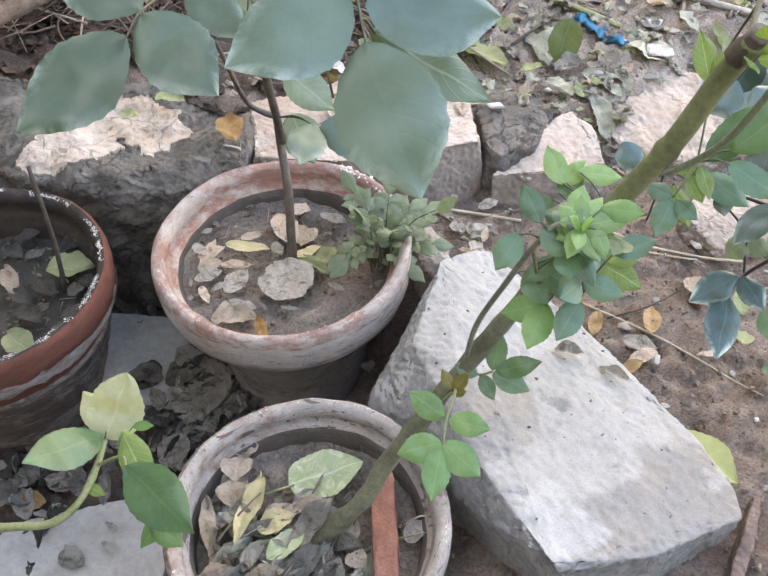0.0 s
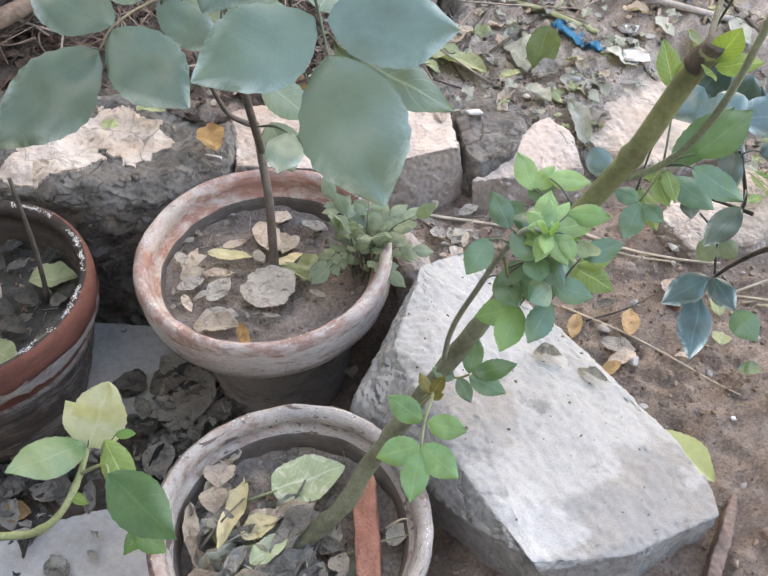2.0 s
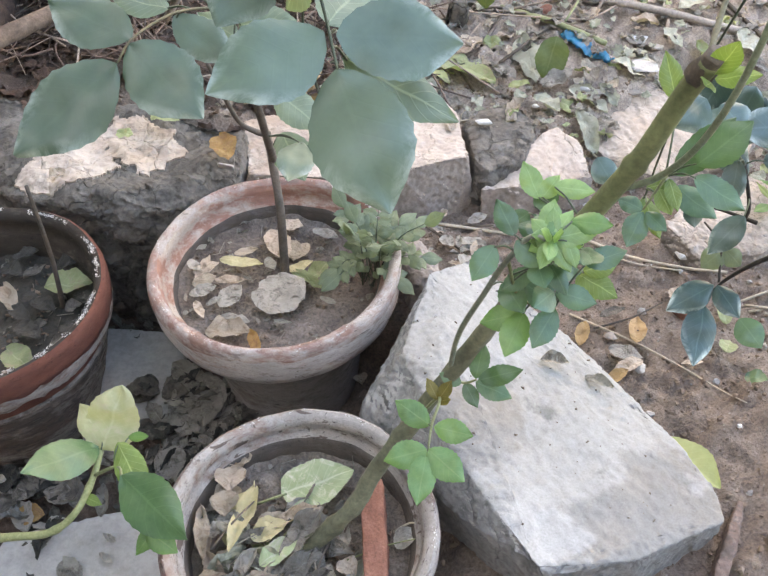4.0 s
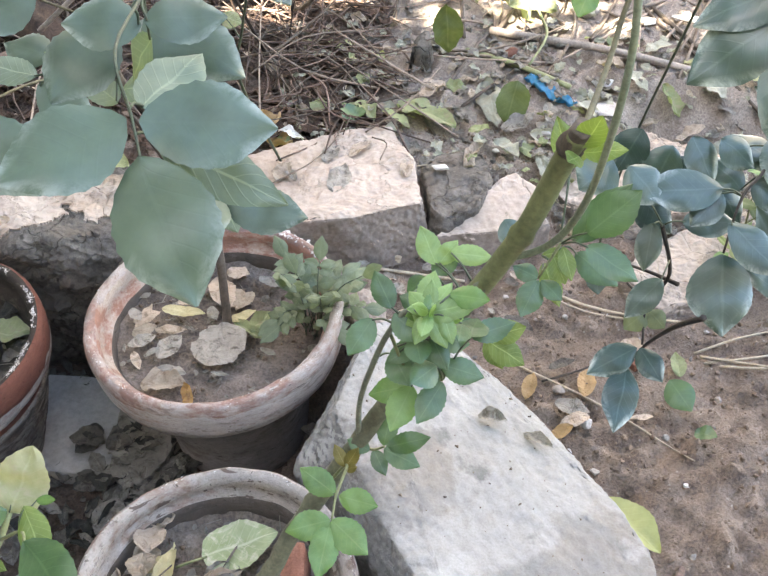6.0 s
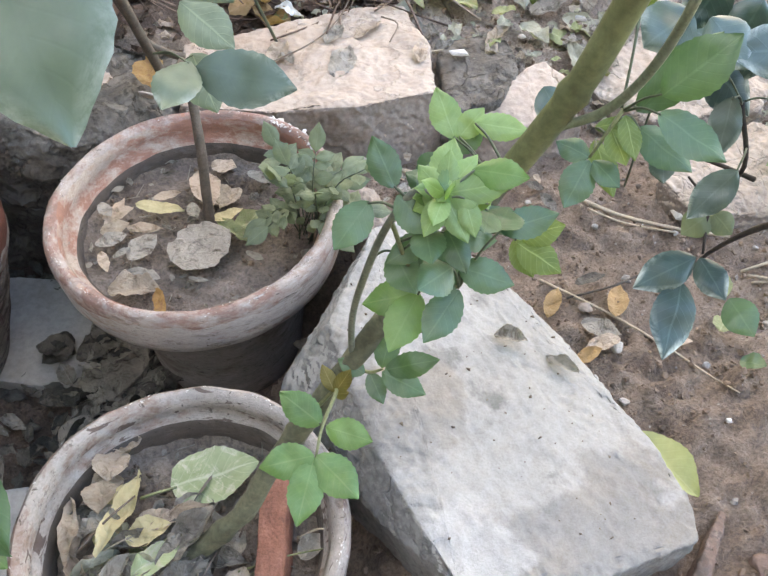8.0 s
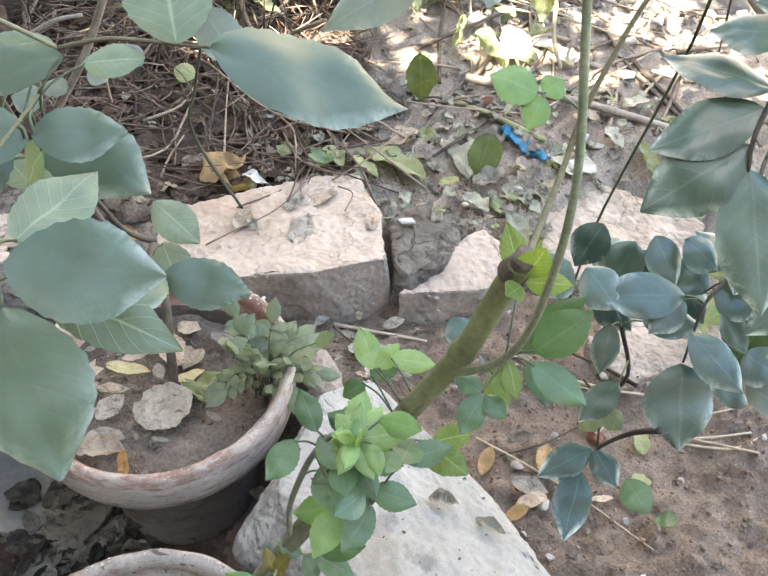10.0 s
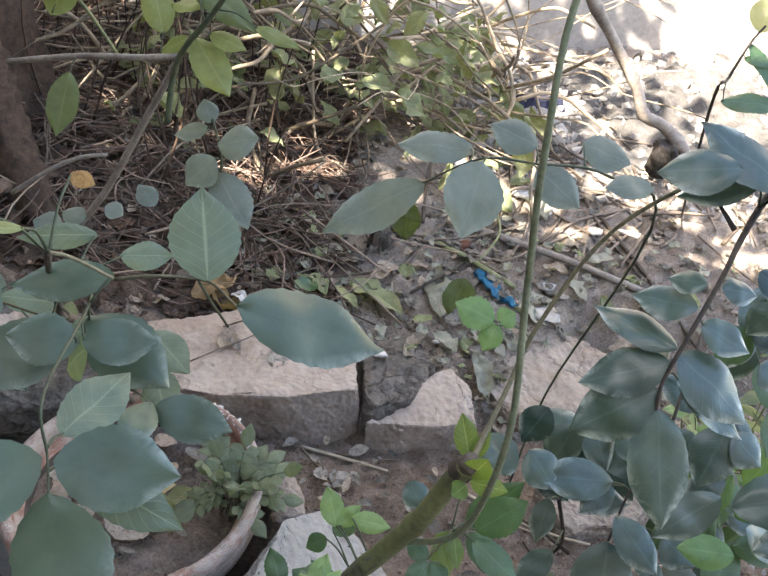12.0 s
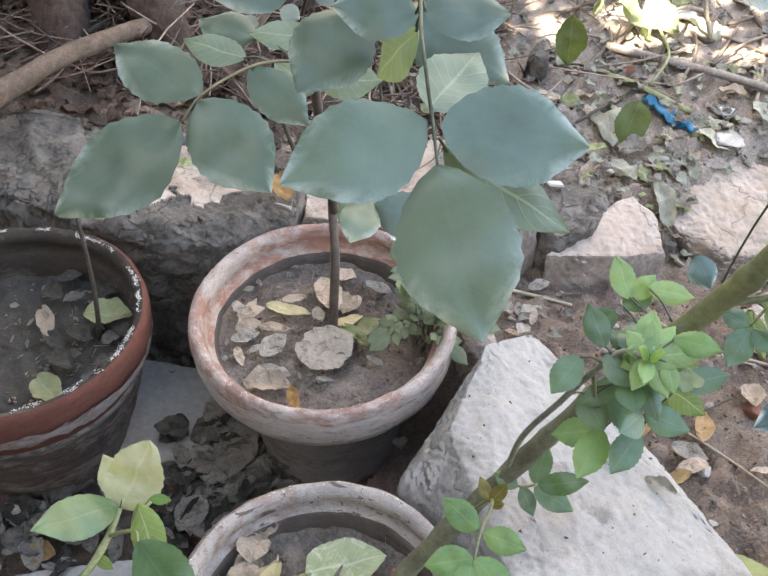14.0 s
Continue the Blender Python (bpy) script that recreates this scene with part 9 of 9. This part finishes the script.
for k in range(52):
    c = Vector((min(-0.3, -0.75 + tr.gauss(0, 0.40)), 0.85 + tr.gauss(0, 0.30), 2.22 + tr.gauss(0, 0.24)))
    for i in range(24):
        p = c + Vector((tr.gauss(0, 0.10), tr.gauss(0, 0.10), tr.gauss(0, 0.07)))
        d = Vector((tr.uniform(-1, 1), tr.uniform(-1, 1), tr.uniform(-0.7, 0.3))).normalized() * tr.uniform(0.06, 0.10)
        leaf(p, p + d, 0.045, (tr.uniform(-1, 1), tr.uniform(-1, 1), 1), crown, segs=4, teeth=0)
# more unseen clumps, placed to shade the vines and ground at the back left
for k in range(60):
    c = Vector((-1.15 + tr.gauss(0, 0.36), 0.22 + tr.gauss(0, 0.24), 2.15 + tr.gauss(0, 0.14)))
    for i in range(22):
        p = c + Vector((tr.gauss(0, 0.10), tr.gauss(0, 0.10), tr.gauss(0, 0.06)))
        d = Vector((tr.uniform(-1, 1), tr.uniform(-1, 1), tr.uniform(-0.7, 0.3))).normalized() * tr.uniform(0.06, 0.10)
        leaf(p, p + d, 0.05, (tr.uniform(-1, 1), tr.uniform(-1, 1), 1), crown, segs=4, teeth=0)
# sparse unseen clumps, added to break up the sun on the bed
for k in range(24):
    c = Vector((-0.25 + tr.gauss(0, 0.30), 0.05 + tr.gauss(0, 0.22), 2.15 + tr.gauss(0, 0.12)))
    for i in range(11):
        p = c + Vector((tr.gauss(0, 0.08), tr.gauss(0, 0.08), tr.gauss(0, 0.05)))
        d = Vector((tr.uniform(-1, 1), tr.uniform(-1, 1), tr.uniform(-0.7, 0.3))).normalized() * tr.uniform(0.06, 0.10)
        leaf(p, p + d, 0.045, (tr.uniform(-1, 1), tr.uniform(-1, 1), 1), crown, segs=4, teeth=0)
part("crown", crown, MID, tree)["kind"] = "stuff"

# ---- brushwood, litter, pebbles and rubble: past counting ----
br = random.Random(21)


def stuff(name, bm, material, label, category, smooth=True):
    return single(name, bm, material, label, category, kind="stuff", smooth=smooth)


def flat_twig(bm, x, y, length, r, rise=0.0, lift=0.004, bend=0.15):
    ang = br.uniform(0, 2 * math.pi)
    d = Vector((math.cos(ang), math.sin(ang), 0))
    p0 = Vector((x, y, 0)) - d * length / 2
    p2 = Vector((x, y, 0)) + d * length / 2
    m = Vector((x, y, 0)) + Vector((-d.y, d.x, 0)) * length * br.uniform(-bend, bend)
    pts = []
    for q, h in ((p0, 0), (m, 0.5), (p2, 1)):
        pts.append(Vector((q.x, q.y, ground_height(q.x, q.y) + lift + rise * h * br.uniform(0.6, 1.2))))
    tube(pts, r, r * 0.6, 5, 3, bm)


# dry brown stems and litter at the back left
bm = bmesh.new()
for k in range(300):
    x, y = br.uniform(-0.75, 0.14), br.uniform(1.12, 2.05)
    flat_twig(bm, x, y, br.uniform(0.06, 0.30), br.uniform(0.0008, 0.0026), br.choice((0, 0, 0.03, 0.08)), br.uniform(0.002, 0.03))
stuff("dry_twigs", bm, TWIG, "tangle of thin brown dry twigs on the bed", "twigs")
bm = bmesh.new()
for k in range(70):
    x, y = br.uniform(-0.70, -0.05), br.uniform(1.3, 2.0)
    base = rest(x, y)
    top = base + Vector((br.gauss(0, 0.05), br.gauss(0, 0.05), br.uniform(0.12, 0.42)))
    tube([base, base.lerp(top, 0.5) + Vector((br.gauss(0, 0.015), br.gauss(0, 0.015), 0)), top], br.uniform(0.0012, 0.003), 0.001, 5, 3, bm)
stuff("dead_stems", bm, TRUNK, "thicket of upright dead brown stems", "stems")
bm = bmesh.new()
for k in range(760):
    x, y = br.uniform(-0.65, 0.12), br.uniform(1.08, 1.8)
    flat_twig(bm, x, y, br.uniform(0.04, 0.20), br.uniform(0.0007, 0.0022), br.choice((0, 0.01, 0.03, 0.05)), br.uniform(0.002, 0.02), 0.25)
stuff("fine_twigs", bm, RED_TWIG, "mat of fine reddish-brown dead twigs", "twigs")
# straw-coloured vines heaped against the wall
bm = bmesh.new()
for k in range(300):
    x, y = br.uniform(-0.45, 0.42), br.uniform(1.55, 2.1)
    n = br.randint(3, 5)
    p = Vector((x, y, ground_height(x, y) + br.uniform(0.02, 0.34) * (1 - 0.55 * smooth(0.1, 0.5, x))))
    d = Vector((br.gauss(0, 1), br.gauss(0, 0.45), br.gauss(0, 0.35))).normalized()
    pts = [p]
    for i in range(n):
        d = (d + Vector((br.gauss(0, 0.35), br.gauss(0, 0.25), br.gauss(-0.08, 0.3)))).normalized()
        q = pts[-1] + d * br.uniform(0.05, 0.13)
        q.y = min(q.y, 2.2)
        q.z = max(q.z, ground_height(q.x, q.y) + 0.004)
        pts.append(q)
    r = br.choice((0.0011, 0.0020, 0.0030, 0.0046))
    tube(pts, r, r * 0.7, 6, 3, bm)
stuff("dry_vines", bm, VINE, "heap of straw-coloured dry vines against the wall", "vines")
bm = bmesh.new()
for k in range(230):
    x, y = br.uniform(-0.42, 0.42), br.uniform(1.45, 2.08)
    p = Vector((x, y, ground_height(x, y) + br.uniform(0.01, 0.34) * (1 - 0.5 * smooth(0.1, 0.45, x))))
    d = Vector((br.gauss(0, 1), br.gauss(0, 0.7), br.gauss(-0.4, 0.6))).normalized() * br.uniform(0.035, 0.105)
    leaf(p, p + d, d.length * br.uniform(0.35, 0.65), (br.gauss(0, 0.6), -0.5, 1), bm, fold=br.uniform(0.1, 0.8), wave=0.2, segs=9, teeth=0.03, ragged=0.15, curl=br.uniform(-0.3, 0.5))
stuff("wilted_leaves", bm, WILTED, "wilted yellow-green leaves among the vines", "leaves")
bm = bmesh.new()
for k in range(70):
    x, y = br.uniform(0.2, 0.95), br.uniform(1.28, 1.85)
    flat_twig(bm, x, y, br.uniform(0.12, 0.42), br.uniform(0.0018, 0.005), br.choice((0, 0, 0.03)), 0.006, 0.1)
stuff("dry_stalks", bm, TWIG, "scattered dry stalks on the far bed", "stalks")
# leaf crumbs: dark under the brush, pale on the bed
for mat_, n, box, name, lab in ((RED_LITTER, 2200, (-0.85, 0.10, 0.98, 2.1), "leaf_litter", "dark reddish-brown leaf litter on the bed"),
                                (DRY, 300, (-0.4, 1.0, 1.0, 2.0), "leaf_litter", "crumbled dry leaf litter on the bed"),
                                (ROT_GREY, 460, (0.05, 1.05, 0.95, 1.75), "leaf_litter", "grey crumbled leaf litter among the stones"),
                                (DARK_LITTER, 260, (-0.50, -0.02, 0.25, 0.85), "rotting_litter", "dark wet leaf litter on the sunk floor")):
    bm = bmesh.new()
    for k in range(n):
        x, y = br.uniform(box[0], box[1]), br.uniform(box[2], box[3])
        p = rest(x, y, 0.004 if box[2] > 0.7 or x < -0.9 else 0.008)
        size = br.uniform(0.008, 0.034) * (1.35 if mat_ is RED_LITTER else 1.0)
        ang = br.uniform(0, 6.3)
        d = Vector((math.cos(ang), math.sin(ang), br.uniform(-0.1, 0.25))) * size
        leaf(p, p + d, size * br.uniform(0.4, 0.9), (br.gauss(0, 0.3), br.gauss(0, 0.3), 1), bm, fold=br.uniform(-0.1, 0.3), wave=0.28, segs=7, teeth=0.08, ragged=0.25, point=0.6, arch=0.0)
    stuff(name, bm, mat_, lab, "leaf litter")
for mat_, n, lab in ((ROT_GREY, 46, "thin curled grey fragments of leaf on the sunk floor"), (BLACK_LITTER, 40, "blackened fragments of leaf on the sunk floor"), (DRY_GREY, 14, "pale brittle fragments of leaf on the sunk floor")):
    bm = bmesh.new()
    for k in range(n):
        near = br.random() < 0.72
        p = Vector((br.uniform(-0.250, -0.135), br.uniform(0.50, 0.69), 0)) if near else Vector((br.uniform(-0.45, -0.32), br.uniform(0.44, 0.57), 0))
        p.z = br.uniform(-0.112, -0.106)
        size = br.uniform(0.016, 0.042)
        ang = br.uniform(0, 6.3)
        d = Vector((math.cos(ang), math.sin(ang), br.uniform(-0.15, 0.35))) * size
        leaf(p, p + d, size * br.uniform(0.25, 0.6), (br.gauss(0, 0.5), br.gauss(0, 0.5), 1), bm, fold=br.uniform(0.0, 0.7), wave=0.25, segs=8, teeth=0.06, ragged=0.3, point=0.6, arch=0.0, curl=br.uniform(-0.4, 1.0))
    stuff("rotting_litter", bm, mat_, lab, "leaf litter")
# torn bits of leaf and short straws strewn on the bed
lr = random.Random(77)
for mat_, n, lab in ((DRY, 120, "tan torn bits of dead leaf on the bed"), (PALE_DRY, 190, "pale torn bits of dead leaf on the bed"), (ROT_GREY, 240, "dark crumpled bits of leaf on the bed"), (WILTED, 50, "greenish torn bits of leaf on the bed")):
    bm = bmesh.new()
    for k in range(n):
        p = rest(lr.uniform(-0.08, 0.9), lr.uniform(0.98, 1.42), 0.011)
        size = lr.uniform(0.010, 0.034)
        ang = lr.uniform(0, 6.3)
        d = Vector((math.cos(ang), math.sin(ang), lr.uniform(-0.1, 0.2))) * size
        leaf(p, p + d, size * lr.uniform(0.35, 0.8), (lr.gauss(0, 0.3), lr.gauss(0, 0.3), 1), bm, fold=lr.uniform(-0.1, 0.3), wave=0.25, segs=7, teeth=0.08, ragged=0.3, point=0.6, arch=0.0)
    stuff("leaf_litter", bm, mat_, lab, "leaf litter")
# mound at the foot of the wall, coloured dark as shaded gaps between chips
bm = bmesh.new()
bmesh.ops.create_grid(bm, x_segments=150, y_segments=80, size=1.0)
for v in bm.verts:
    x, y = 1.15 + v.co.x * 0.85, 1.92 + v.co.y * 0.36
    e = max(abs(v.co.x), abs(v.co.y))
    h = 0.020 * (1 - e * e) + 0.024 * noise.fractal(Vector((x * 14, y * 14, 2)), 0.8, 2.1, 5) - 0.030 * smooth(0.55, 1.0, e) - 0.004
    v.co = (x, y, ground_height(x, y) + h)
stuff("debris_mound", bm, RUBBLE_GAPS, "low debris mound by the wall, dark for the shaded gaps in the rubble", "debris")
# crumbs of soil and small stones
for mat_, n, box, lo, hi, name, lab in ((CRUMB, 6000, (0.05, 0.95, 0.32, 1.15), 0.0022, 0.0095, "soil_crumbs", "crumbs and clods of brown soil"),
                                        (RUBBLE, 520, (0.02, 1.2, 0.4, 1.9), 0.003, 0.014, "pebbles", "small pale pebbles on the earth"),
                                        (CRUMB, 400, (-0.5, 0.1, 0.9, 1.4), 0.004, 0.018, "soil_crumbs", "dark crumbs of soil behind the stones"),
                                        (RUBBLE, 3200, (0.30, 1.75, 1.55, 2.24), 0.006, 0.045, "rubble", "pale broken rubble at the foot of the wall")):
    bm = bmesh.new()
    shapes = []
    for s in range(7):
        b2 = lump((1, 1, 0.75), 200 + s)
        shapes.append(([v.co.copy() for v in b2.verts], [[v.index for v in f.verts] for f in b2.faces]))
        b2.free()
    for k in range(n):
        x, y = br.uniform(box[0], box[1]), br.uniform(box[2], box[3])
        s = lo + (hi - lo) * br.random() ** 2.5
        co, fs = shapes[k % 7]
        m = Matrix.Translation(rest(x, y, s * 0.12)) @ Euler((br.uniform(0, 6), br.uniform(0, 6), br.uniform(0, 6))).to_matrix().to_4x4() @ Matrix.Scale(s, 4)
        vs = [bm.verts.new(m @ c) for c in co]
        for f in fs:
            bm.faces.new([vs[i] for i in f])
    stuff(name, bm, mat_, lab, "pebbles", False)
# crumbs of leaf in the pots
for cx, cy, r, z, n in ((-0.098, 0.693, 0.118, 0.062, 70), (-0.0445, 0.347, 0.100, 0.060, 70), (-0.440, 0.632, 0.122, 0.040, 60)):
    bm = bmesh.new()
    for k in range(n):
        a, q = br.uniform(0, 6.283), r * math.sqrt(br.random())
        p = Vector((cx + q * math.cos(a), cy + q * math.sin(a), z + br.uniform(0, 0.004)))
        size = br.uniform(0.004, 0.016)
        a = br.uniform(0, 6.283)
        d = Vector((math.cos(a), math.sin(a), br.uniform(-0.1, 0.3))) * size
        if br.random() < 0.3:
            tube([p, p + d * 0.9, p + d * 1.8], 0.0006, 0.0004, 4, 2, bm)
        else:
            leaf(p, p + d, size * br.uniform(0.3, 0.8), (br.gauss(0, 0.4), br.gauss(0, 0.4), 1), bm, fold=br.uniform(0, 0.6), wave=0.2, segs=4, teeth=0.05)
    clods = bmesh.new()
    for k in range(170):
        a, q = br.uniform(0, 6.283), (r - 0.004) * math.sqrt(br.random())
        s = br.choice((0.0012, 0.0016, 0.0024, 0.0036))
        p = Vector((cx + q * math.cos(a), cy + q * math.sin(a), z - 0.003))
        bmesh.ops.convex_hull(clods, input=[clods.verts.new(p + Vector((br.uniform(-1, 1), br.uniform(-1, 1), br.uniform(-0.6, 0.9))) * s) for _ in range(8)])
    bmesh.ops.delete(clods, geom=[v for v in clods.verts if not v.link_faces], context='VERTS')
    stuff("soil_crumbs", clods, CRUMB, "crumbs of soil in the pot", "soil")
    stuff("leaf_crumbs", bm, ROT_GREY, "crumbs of dead leaf on the pot soil", "leaf litter")
